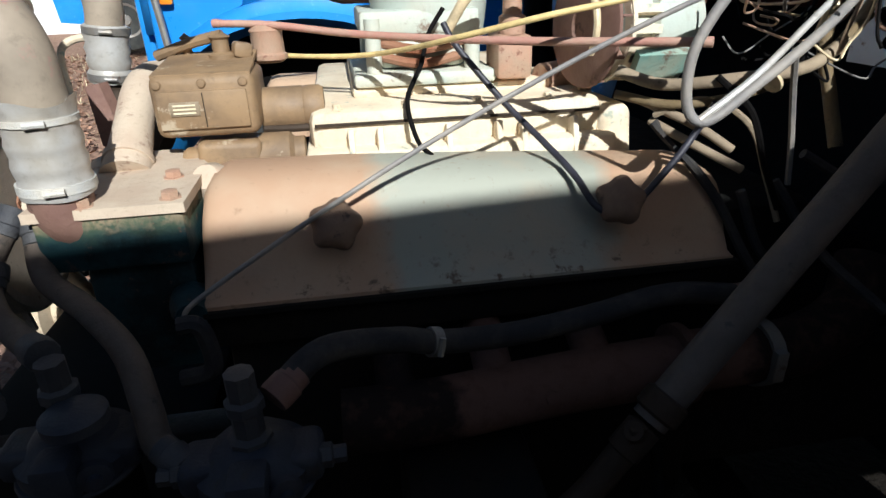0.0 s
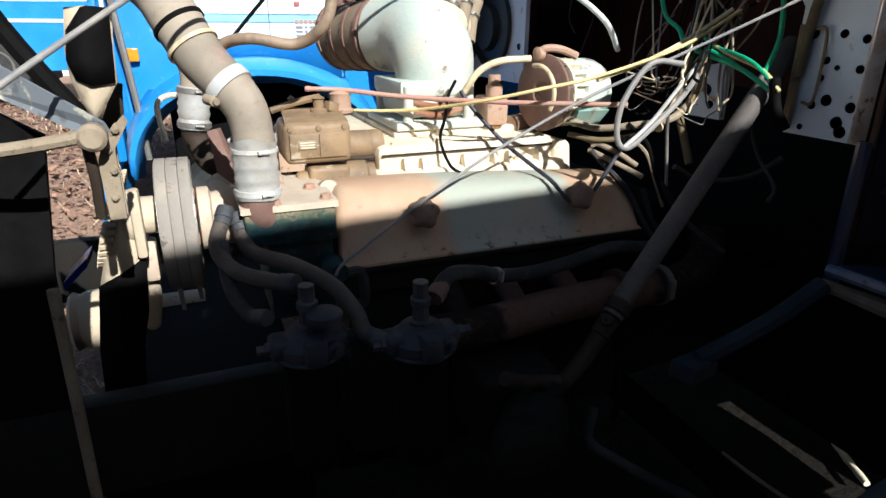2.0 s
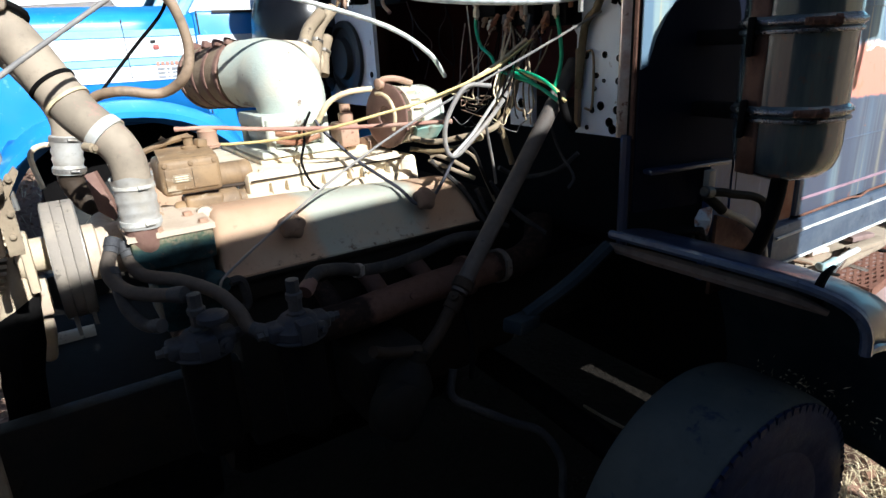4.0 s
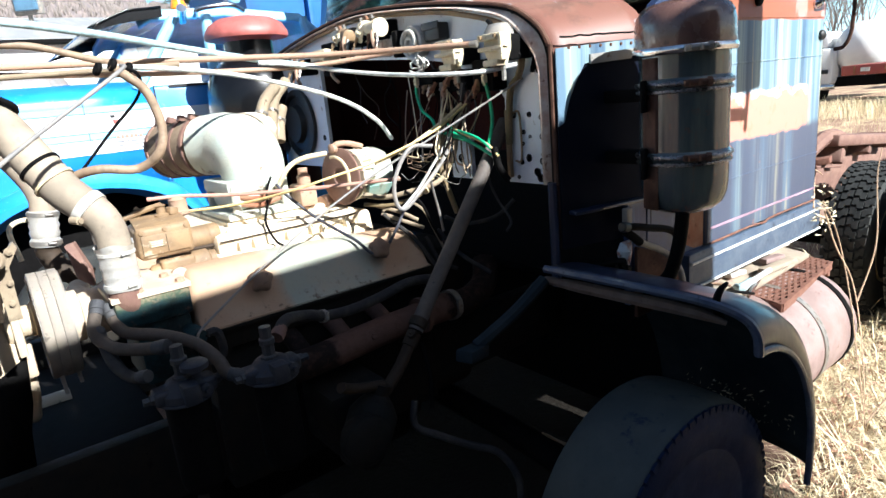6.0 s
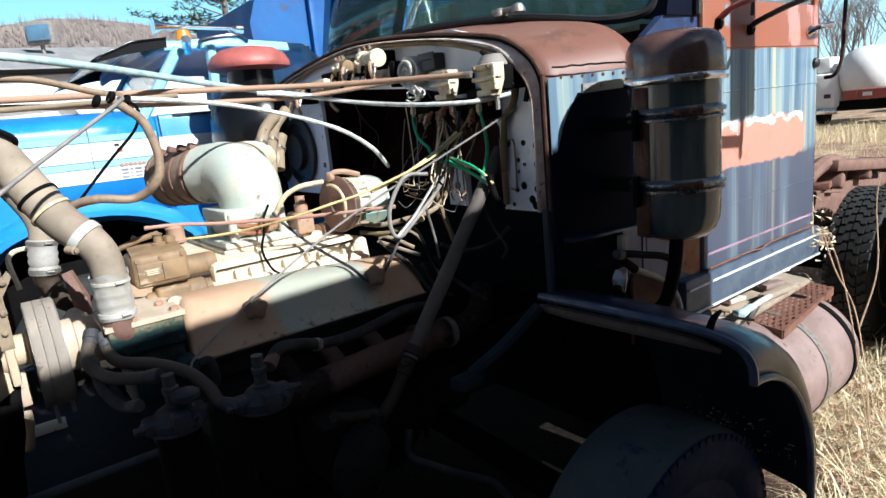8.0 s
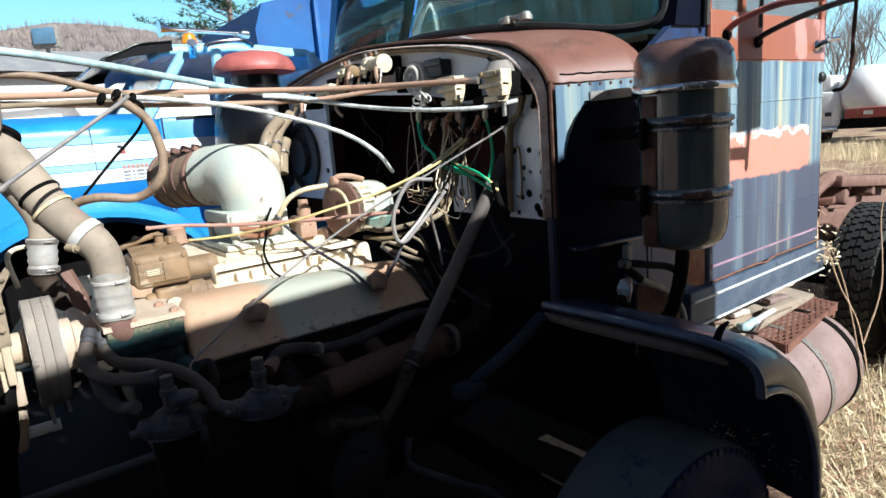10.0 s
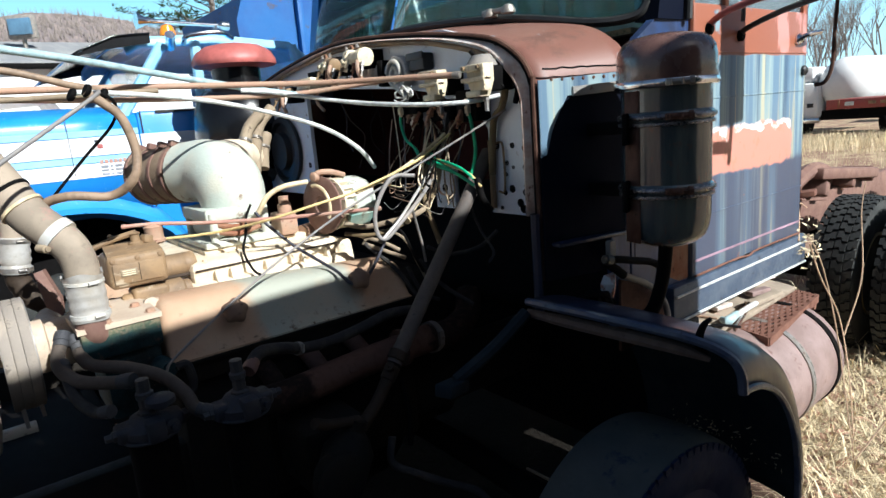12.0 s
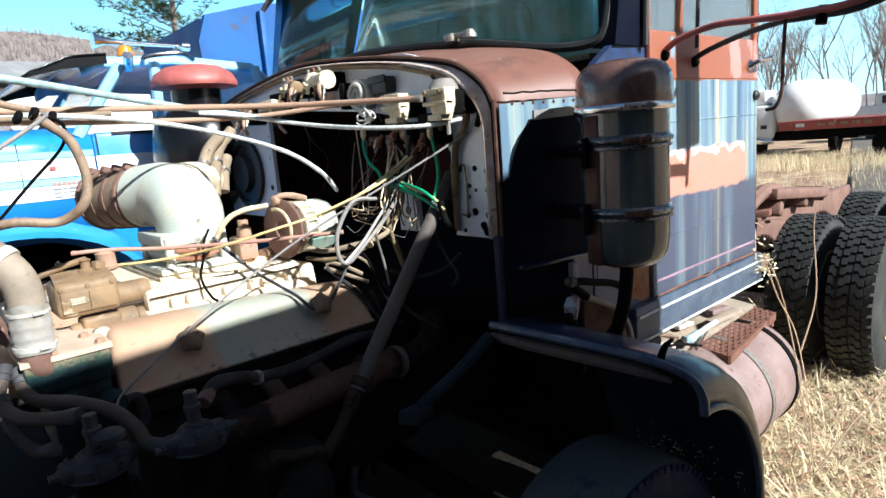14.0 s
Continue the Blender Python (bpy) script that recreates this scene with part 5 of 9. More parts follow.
def valve(at, size, label, cap=None):
    """A forked cream casting on a dark body, with ports below."""
    v = thing("brake_valve", label, "air valve", at, "valves on the firewall")
    x, y, z = at
    w = 0.05 * size
    bm = B()
    box(bm, x + 0.015, 0.926, y - w * 0.8, y + w * 0.9, z - w * 0.9, z + w * 0.5, 0.008)
    part("body", bm, m_deepblack, v)
    bm = B()
    slab(bm, [(x, y - w, z + 0.6 * w), (x, y - w, z - 0.3 * w), (x, y - 0.6 * w, z - 1.2 * w), (x, y + 0.6 * w, z - 1.2 * w), (x, y + w, z - 0.3 * w), (x, y + w, z + 0.6 * w)], (0.014, 0, 0))
    for z0, z1, q in ((0.25, 0.6, 1.0), (-0.35, -0.1, 1.0), (-1.2, -0.85, 0.62)):
        box(bm, x - 0.032, x + 0.002, y - w * q, y + w * q, z + z0 * w, z + z1 * w, 0.004)
    box(bm, x - 0.03, x + 0.002, y - w, y - w * 0.7, z - 0.9 * w, z + 0.4 * w, 0.004)
    part("forked_casting", bm, m_valve, v, "dusty cream forked casting")
    if cap:
        bm = B()
        lathe(bm, (x + 0.045, y + 0.03, z + 0.42 * w), (-0.05, 0, 1), [(w * 0.95, 0), (w, 0.006), (w * 0.92, 0.018), (w * 0.72, 0.034), (w * 0.6, 0.044), (0, 0.047)], 10)
        part("cap", bm, cap, v, "grey domed cap")
    for dy, h in ((-0.35, 0.05), (0.35, 0.035)):
        bm = B()
        lathe(bm, (x + 0.01, y + dy * w, z - 1.15 * w), (0, 0, -1), [(0.011, 0), (0.011, 0.014), (0.008, 0.016), (0.008, h), (0, h)], 6)
        part("port", bm, m_steel if dy < 0 else m_rust, v)
    for k in (-1, 1):
        bo = B()
        bolt(bo, (x - 0.032, y + k * 0.6 * w, z + 0.42 * w), (-1, 0, 0), 0.006, 0.008)
        part("bolt", bo, m_tan, v)


valve((0.8, -0.225, 1.835), 1.12, "dusty cream forked brake valve with a grey domed cap", m_cap)
valve((0.82, 0.034, 1.842), 1.12, "small dusty cream forked brake valve on the firewall")


def drum_valve(at, size, mt, label, turn):
    """A small lying cylinder with an elbow and a round cover."""
    v = thing("relay_valve", label, "air valve", at, "valves on the firewall")
    c, d = Vector(at), Vector(turn).normalized()
    bm = B()
    lathe(bm, c - d * 0.06 * size, d, [(0.02, 0), (0.03 * size, 0.004), (0.03 * size, 0.03), (0.024 * size, 0.034), (0.024 * size, 0.1 * size), (0.03 * size, 0.105 * size), (0.03 * size, 0.125 * size), (0, 0.127 * size)], 16)
    part("cylinder", bm, mt, v)
    bm = B()
    lathe(bm, c + Vector((-0.03, 0.05 * size, -0.01)), (-1, 0, 0.2), [(0.02, -0.03), (0.03 * size, -0.026), (0.032 * size, -0.02), (0.032 * size, -0.008), (0.024 * size, -0.006), (0.022 * size, 0.0), (0.012, 0.002), (0.01, 0.016), (0.006, 0.018), (0, 0.018)], 16)
    part("cover", bm, m_valve, v)
    bm = B()
    tube(bm, [c + Vector((-0.01, -0.04 * size, 0)), c + Vector((-0.04, -0.045 * size, -0.02)), c + Vector((-0.045, -0.05 * size, -0.06)), c + Vector((-0.03, -0.05 * size, -0.1))], 0.009, 8)
    part("elbow", bm, m_copper, v)
    bm = B()
    box(bm, c.x + 0.01, 0.926, c.y - 0.04 * size, c.y + 0.05 * size, c.z - 0.05, c.z + 0.03, 0.006)
    part("bracket", bm, m_deepblack, v)
    for k in range(4):
        b = B()
        q = c + Vector((-0.03 - 0.01 * (k % 2), (k - 1.5) * 0.04 * size, -0.035))
        lathe(b, q, (-0.4, 0.2 * (k - 1.5), -1), [(0.009, -0.01), (0.009, 0.008), (0.006, 0.01), (0.006, 0.03), (0.003, 0.031), (0.003, 0.055), (0, 0.056)], 6)
        part("port", b, (m_steel, m_rust, m_deepblack, m_tan)[k], v)
    for k in range(3):
        b = B()
        bolt(b, c + Vector((-0.025, (k - 1) * 0.035 * size, 0.028 * size)), (-0.3, 0, 1), 0.007, 0.014)
        part("nut", b, m_rust if k % 2 else m_steel, v)


drum_valve((0.83, 0.545, 1.985), 1.25, m_valve, "dusty lying cylinder valve under the cowl lip", (0.1, 1, 0.05))
drum_valve((0.83, 0.77, 1.985), 0.95, m_tan, "tan air valve with an elbow under the cowl lip", (0.3, 1, 0.2))
drum_valve((0.84, 1.3, 1.9), 0.8, m_tan, "small brown valve near the far cowl corner", (0, 1, 0))


def build_box_valve():
    v = thing("control_box", "pale boxy control unit in a dark frame beside the cowl rim", "control unit", (0.87, 1.02, 1.9))
    bm = B()
    box(bm, 0.89, 0.926, 0.9, 1.14, 1.83, 1.985, 0.006)
    part("back_plate", bm, m_deepblack, v)
    bm = B()
    box(bm, 0.8, 0.892, 0.95, 1.1, 1.88, 1.945, 0.012, turned(0, 10, 0))
    part("case", bm, m_valve, v)
    for z in (1.895, 1.925):
        b = B()
        box(b, 0.792, 0.804, 0.965, 1.085, z - 0.006, z + 0.006, 0.003)
        part("slot_bar", b, m_tan, v)
    b = B()
    tube(b, [(0.85, 0.98, 1.88), (0.84, 0.97, 1.83), (0.85, 0.93, 1.79)], 0.008, 8)
    part("lead", b, m_copper, v)


build_box_valve()


def build_buzzer():
    b = thing("round_horn_unit", "dusty grey-white snail-shaped buzzer on the firewall", "buzzer", (0.86, 0.326, 1.9))
    o = Vector((0.862, 0.326, 1.9))
    bm = B()
    lathe(bm, o + Vector((0.05, 0, 0)), (-1, -0.08, 0), [(0.045, 0), (0.062, 0.006), (0.066, 0.016), (0.066, 0.05), (0.061, 0.056), (0.052, 0.056), (0.05, 0.05), (0, 0.05)], 30)
    part("body", bm, m_snail, b, "grey-white round case")
    bm = B()
    coil = [o + Vector((-0.004 - 0.006 * (1 - q), (0.05 - 0.036 * q) * math.cos(9.4 * q), (0.05 - 0.036 * q) * math.sin(9.4 * q))) for q in np.linspace(0, 1, 40)]
    tube(bm, coil, 0.009, 10, 1)
    part("spiral", bm, m_snail, b, "raised spiral horn channel")
    bm = B()
    tube(bm, [o + Vector((0, 0.0, -0.05)), o + Vector((-0.004, -0.035, -0.07)), o + Vector((-0.006, -0.07, -0.075))], 0.018, 12, 4, [0.7, 1, 1.25])
    part("mouth", bm, m_snail, b)
    bm = B()
    box(bm, 0.845, 0.926, 0.405, 0.44, 1.855, 1.96, 0.008)
    part("back_box", bm, m_deepblack, b)
    f = thing("round_cap_valve", "dusty pinkish round-capped valve beside the buzzer", "air valve", (0.88, 0.54, 1.92), "valves on the firewall")
    bm = B()
    lathe(bm, (0.91, 0.545, 1.925), (-1, 0, 0.1), [(0.055, 0), (0.055, 0.03), (0.048, 0.034), (0.048, 0.052), (0.04, 0.06), (0.036, 0.056), (0.026, 0.058), (0.02, 0.07), (0, 0.072)], 22)
    part("cap", bm, m_rim, f, "dusty pinkish stepped cap")
    bm = B()
    box(bm, 0.86, 0.926, 0.6, 0.66, 1.88, 1.96, 0.008)
    part("side_block", bm, m_deepblack, f)
    k = thing("relay", "small black relay box on the firewall", "relay", (0.9, 0.2, 1.93))
    bm = B()
    box(bm, 0.87, 0.924, 0.155, 0.25, 1.895, 1.958, 0.008)
    part("case", bm, m_black, k)
    bm = B()
    box(bm, 0.862, 0.87, 0.15, 0.255, 1.935, 1.962, 0.003)
    part("lid", bm, m_black, k)


build_buzzer()


def build_air_fittings():
    """Black blocks, brass and brown fittings crowded under the valves."""
    f = thing("air_manifold", "black air manifold blocks with brown and brass fittings", "air manifold", (0.88, 0.05, 1.72), "")
    for y0, y1, z0, z1 in ((-0.14, -0.03, 1.69, 1.8), (0.0, 0.13, 1.7, 1.775), (0.2, 0.34, 1.735, 1.79)):
        b = B()
        box(b, 0.855, 0.93, y0, y1, z0, z1, 0.01)
        part("block", b, m_deepblack, f)
    rng = random.Random(44)
    for y, z, r, mt in ((0.1, 1.72, 0.012, m_rust), (0.06, 1.72, 0.011, m_copper), (0.136, 1.68, 0.01, m_copper), (0.226, 1.683, 0.009, m_cream), (0.19, 1.7, 0.008, m_rust), (0.02, 1.69, 0.012, m_fitting), (-0.06, 1.69, 0.012, m_rust), (0.0, 1.65, 0.01, m_darkrust)):
        b = B()
        d = Vector((rng.uniform(-1.0, 0.0), rng.uniform(-0.9, 0.9), -1))
        lathe(b, (0.855, y, z + 0.03), d, [(r, -0.01), (r, 0.016), (r * 1.3, 0.017), (r * 1.3, 0.03), (r * 0.75, 0.032), (r * 0.75, 0.042), (r * 0.4, 0.044), (r * 0.4, 0.058), (0, 0.058)], 6)
        part("fitting", b, mt, f)
    for y, z in ((0.29, 1.752), (-0.112, 1.735)):
        b = B()
        lathe(b, (0.842, y, z + 0.035), (0, 0, -1), [(0, 0), (0.013, 0.002), (0.013, 0.014), (0.009, 0.016), (0.009, 0.026), (0.012, 0.028), (0.012, 0.05), (0.007, 0.052), (0.007, 0.06)], 6)
        part("tube_fitting", b, m_valve, f, "pale brass tube fitting")
    for k in range(3):
        b = B()
        o = Vector((0.81 + 0.008 * k, 0.225, 1.812))
        tube(b, [o + Vector((0.012 * math.sin(2 * a), (0.05 - 0.008 * k) * math.cos(a + k), (0.026 - 0.004 * k) * math.sin(a + k) + 0.006 * math.cos(3 * a))) for a in np.linspace(0, 5.6, 12)], 0.004, 6, 3)
        part("wire_loop", b, m_snail, f, "loop of grey-white wire")
    b = B()
    tube(b, [(0.82, -0.17, 1.917), (0.835, -0.2, 1.88), (0.84, -0.25, 1.82), (0.87, -0.27, 1.79)], 0.008, 6)
    part("black_bracket", b, m_deepblack, f)


build_air_fittings()


def build_mirror_arm():
    a = thing("mirror_arm", "bent red and black mirror arm bolted to the door", "mirror bracket", (1.8, -0.6, 1.95))
    bm = B()
    tube(bm, [(1.662, -0.53, 1.95), (1.662, -0.555, 1.975), (1.66, -0.61, 2.0), (1.66, -0.73, 2.022), (1.66, -0.85, 2.016), (1.66, -1.0, 2.01), (1.68, -1.2, 2.03), (1.97, -1.52, 2.24)], 0.012, 10)
    part("upper_tube", bm, m_redcap, a, "faded red tube")
    bm = B()
    tube(bm, [(1.9, -0.53, 1.93), (1.88, -0.58, 1.955), (1.8, -0.74, 1.985), (1.71, -0.92, 2.0), (1.672, -1.02, 1.996), (1.69, -1.2, 2.01), (1.97, -1.5, 2.2)], 0.011, 10)
    part("lower_tube", bm, m_black, a, "black brace tube")
    bm = B()
    tube(bm, [(1.79, -0.6, 1.97), (1.81, -0.6, 2.2), (1.83, -0.62, 2.45)], 0.008, 8)
    part("stay", bm, m_black, a)
    bm = B()
    tube(bm, [(1.66, -0.955, 2.0), (1.66, -0.951, 1.884), (1.66, -0.948, 1.775), (1.66, -0.93, 1.726), (1.66, -0.9, 1.718)], 0.006, 8)
    part("hanger_rod", bm, m_darkrust, a, "thin rusty rod")
    bm = B()
    vs = box(bm, -0.095, 0.095, -0.016, 0.016, 0, 0.46, 0.012)
    for v in vs:
        v.co = turned(0, 0, 6) @ v.co + Vector((1.99, -1.53, 2.33))
    part("mirror_head", bm, m_deepblack, a, "tall narrow mirror head")
    for p in ((1.662, -0.532, 1.95), (1.9, -0.532, 1.93)):
        b = B()
        lathe(b, p, (0, -1, 0), [(0.022, 0), (0.022, 0.014), (0.015, 0.02), (0, 0.02)], 12)
        part("foot", b, m_deepblack, a)
    b = B()
    lathe(b, (1.665, -1.06, 2.0), (0.1, -0.1, 1), [(0.017, -0.035), (0.017, 0.02)], 10)
    part("clamp", b, m_deepblack, a)
    b = B()
    tube(b, [(1.97, -1.51, 2.16), (1.985, -1.52, 2.28), (1.99, -1.525, 2.36)], 0.014, 8)
    part("mirror_post", b, m_deepblack, a)


build_mirror_arm()


def build_air_cleaner():
    x, y, q = 1.088, -0.715, 1.11
    a = thing("air_cleaner", "tall dark oil-bath air cleaner with chrome clamp bands", "air cleaner", (x, y, 1.27))
    def ring(prof):
        return [(r * q, h) for r, h in prof]
    bm = B()
    lathe(bm, (x, y, 1.272), (0, 0, 1), ring([(0, 0), (0.045, 0.004), (0.085, 0.02), (0.104, 0.042), (0.112, 0.07), (0.115, 0.1), (0.115, 0.168), (0.12, 0.174), (0.122, 0.184), (0.12, 0.194), (0.115, 0.2), (0.115, 0.376), (0.12, 0.382), (0.122, 0.392), (0.12, 0.402), (0.115, 0.408), (0.115, 0.49)]), 48)
    can = part("canister", bm, m_can, a)
    bm = B()
    u = 0.1165 * q
    skin(bm, [[(x + u * math.cos(w), y + u * math.sin(w), z) for w in np.linspace(radians(150), radians(178), 6)] for z in (1.3, 1.4, 1.6, 1.74)])
    thicken(part("seam_strip", bm, m_darkrust, can, "rusty vertical seam strip"), -0.003)
    bm = B()
    lathe(bm, (x, y, 1.756), (0, 0, 1), ring([(0.125, 0), (0.127, 0.01), (0.126, 0.073), (0.121, 0.097), (0.11, 0.116), (0.094, 0.128), (0.056, 0.137), (0, 0.14)]), 48)
    part("dome", bm, m_dome, a, "dull brown-red domed cap")
    for z, r in ((1.756, 0.132), (1.664, 0.126), (1.457, 0.126)):
        b = B()
        r *= q
        top = z > 1.7
        w = 0.012 if top else 0.008
        lathe(b, (x, y, z), (0, 0, 1), [(r - 0.012, -w), (r - 0.003, -w * 0.85), (r, -w * 0.4), (r, w * 0.4), (r - 0.003, w * 0.85), (r - 0.012, w)], 48)
        if not top:
            lathe(b, (x, y, z - 0.02), (0, 0, 1), [(r - 0.012, -0.006), (r - 0.004, -0.004), (r - 0.003, 0), (r - 0.004, 0.004), (r - 0.012, 0.006)], 48)
        band = part("clamp_band", b, m_chrome if top else m_darkchrome, a, "chrome clamp band" if top else "tarnished double clamp band")
        d = Vector((-0.72, -0.69, 0))
        at = Vector((x, y, z)) + d * r
        side = Vector((0.69, -0.72, 0))
        c = B()
        tube(c, [at - side * 0.03, at + side * 0.03], 0.009, 8)
        lathe(c, at + side * 0.03, side, [(0.013, 0), (0.013, 0.012), (0, 0.013)], 6)
        for e in (-0.022, 0.01):
            box(c, *[v for k in range(3) for v in ((at + side * e)[k] - 0.009, (at + side * e)[k] + 0.009)], 0.003)
        part("clamp_screw", c, m_steel if top else m_darkrust, band)
    bm = B()
    tube(bm, [(x, y, 1.29), (x + 0.003, y + 0.01, 1.2), (x + 0.01, y + 0.03, 1.12), (x + 0.005, y + 0.06, 1.04), (x - 0.04, y + 0.12, 0.99)], 0.022, 12)
    part("outlet_pipe", bm, m_deepblack, a)
    for z in (1.635, 1.44):
        bm = B()
        box(bm, x - 0.03, x + 0.03, y + 0.12, -0.43, z - 0.02, z + 0.02, 0.004)
        part("bracket", bm, m_deepblack, a)
        bm = B()
        box(bm, x - 0.165, x - 0.115, y + 0.035, y + 0.05, z - 0.045, z + 0.045, 0.004, turned(0, 0, 25))
        part("bracket_ear", bm, m_deepblack, a)
    f = thing("far_air_cleaner", "black air cleaner with a faded red mushroom cap", "air cleaner", (0.83, 1.9, 1.3))
    bm = B()
    lathe(bm, (0.84, 1.95, 1.4), (0, 0, 1), [(0, 0), (0.16, 0.02), (0.23, 0.08), (0.275, 0.2), (0.285, 0.32), (0.275, 0.44), (0.24, 0.54), (0.19, 0.58), (0.14, 0.6), (0.14, 0.72)], 40)
    part("canister", bm, m_glossblack, f)
    bm = B()
    lathe(bm, (0.84, 1.95, 2.095), (0, 0, 1), [(0.14, 0), (0.235, 0.015), (0.242, 0.03), (0.238, 0.05), (0.215, 0.09), (0.16, 0.125), (0.08, 0.14), (0, 0.144)], 40)
    part("cap", bm, m_redcap, f, "faded red mushroom cap")
    bm = B()
    tube(bm, [(0.84, 1.8, 1.45), (0.84, 1.75, 1.2), (0.9, 1.6, 1.0)], 0.06)
    part("bracket", bm, m_deepblack, f)


build_air_cleaner()


def build_fender():
    f = thing("front_fender", "dark navy front fender with a rolled edge", "fender", (1.1, -0.75, 0.9))
    bm = B()
    across = [(-0.455, 0.0), (-0.6, 0.003), (-0.75, 0.0), (-0.86, -0.01), (-0.94, -0.024), (-1.0, -0.045), (-1.04, -0.075), (-1.058, -0.115), (-1.062, -0.165)]
    rows = []
    for k in range(25):
        s = k / 24
        a = s * math.pi / 2
        p, n = Vector((0.735 + 0.66 * math.sin(a), 0, 1.135 - 0.74 * (1 - math.cos(a)))), Vector((math.sin(a), 0, math.cos(a)))
        lead = 0.13 * (1 - s)
        rows.append([p + n * h + Vector((lead * (max(0, -y - 0.6) / 0.45) ** 2, y, 0)) for y, h in across])
    skin(bm, rows)
    shell = thicken(part("shell", bm, m_navy, f), 0.006)
    # Inner face gets a darker blue-black: shade under the fender put into colour.
    shell.data.materials.append(m_apron)
    shell.modifiers["thickness"].material_offset = 1
    bm = B()
    tube(bm, [Vector(p) + Vector((-0.002, 0, -0.004)) for p in rows[0]], 0.013, 8, 3)
    part("rolled_edge", bm, m_edge, f)
    bm = B()
    tube(bm, [Vector(p) + Vector((0.02, 0.02, -0.05)) for p in rows[0][:6]], 0.019, 8, 3, [0.7, 1, 1, 1, 0.9, 0.4])
    part("inner_bead", bm, m_bead, f, "dusty inner bead")
    bm = B()
    tube(bm, [r[-1] for r in rows], 0.01, 8, 2)
    part("wheel_lip", bm, m_edge, f)
    bm = B()
    tube(bm, [(0.88, -0.95, 1.04), (0.85, -0.955, 1.075), (0.84, -0.96, 1.105), (0.85, -0.965, 1.132), (0.885, -0.965, 1.142)], 0.012, 8, 5, [1, 1, 0.9, 0.8, 0.4])
    part("lamp_bracket", bm, m_deepblack, f)
    bm = B()
    tube(bm, [(0.72, -0.46, 1.1), (0.6, -0.44, 1.02), (0.47, -0.4, 0.94)], 0.02, 8)
    box(bm, 0.39, 0.5, -0.44, -0.38, 0.91, 0.95, 0.008, turned(0, 10, 20))
    part("brace", bm, m_apron, f, "dark fender brace")
    w = thing("steer_wheel_assembly", "bald dusty front tyre under the fender", "wheel", (0.79, -0.76, 0))
    bm = B()
    lathe(bm, (0.79, -0.95, 0.36), (0, 1, 0), [(0.36, 0.03), (0.418, 0.012), (0.43, 0.028), (0.436, 0.08), (0.437, 0.14), (0.436, 0.2), (0.43, 0.252), (0.418, 0.268), (0.36, 0.25)], 64)
    tyre = part("tyre", bm, m_ftyre, w)
    for h0, h1 in ((0.0, 0.014), (0.28, 0.266)):
        bm = B()
        lathe(bm, (0.79, -0.95, 0.36), (0, 1, 0), [(0.22, h0 + (h1 - h0) * 2.5), (0.3, h0 + (h1 - h0) * 0.6), (0.34, h0), (0.39, h0), (0.42, h1)], 64)
        part("sidewall", bm, m_sidewall, tyre, "blue-black sidewall")
    for k in range(72):
        q = 2 * math.pi * k / 72
        d, t = Vector((math.cos(q), 0, math.sin(q))), Vector((-math.sin(q), 0, math.cos(q))) * 0.0125
        o = Vector((0.79, -0.938, 0.36))
        bm = B()
        slab(bm, [o + d * 0.392 - t, o + d * 0.4195 - t, o + d * 0.4195 + t, o + d * 0.392 + t], (0, -0.008, 0))
        part("lug", bm, m_sidewall, tyre)
    bm = B()
    lathe(bm, (0.79, -0.91, 0.36), (0, 1, 0), [(0, 0.08), (0.08, 0.06), (0.1, 0.1), (0.2, 0.12), (0.23, 0.0), (0.23, 0.2), (0, 0.2)], 32)
    part("rim", bm, m_sidewall, w, "dark blue steel rim")


build_fender()


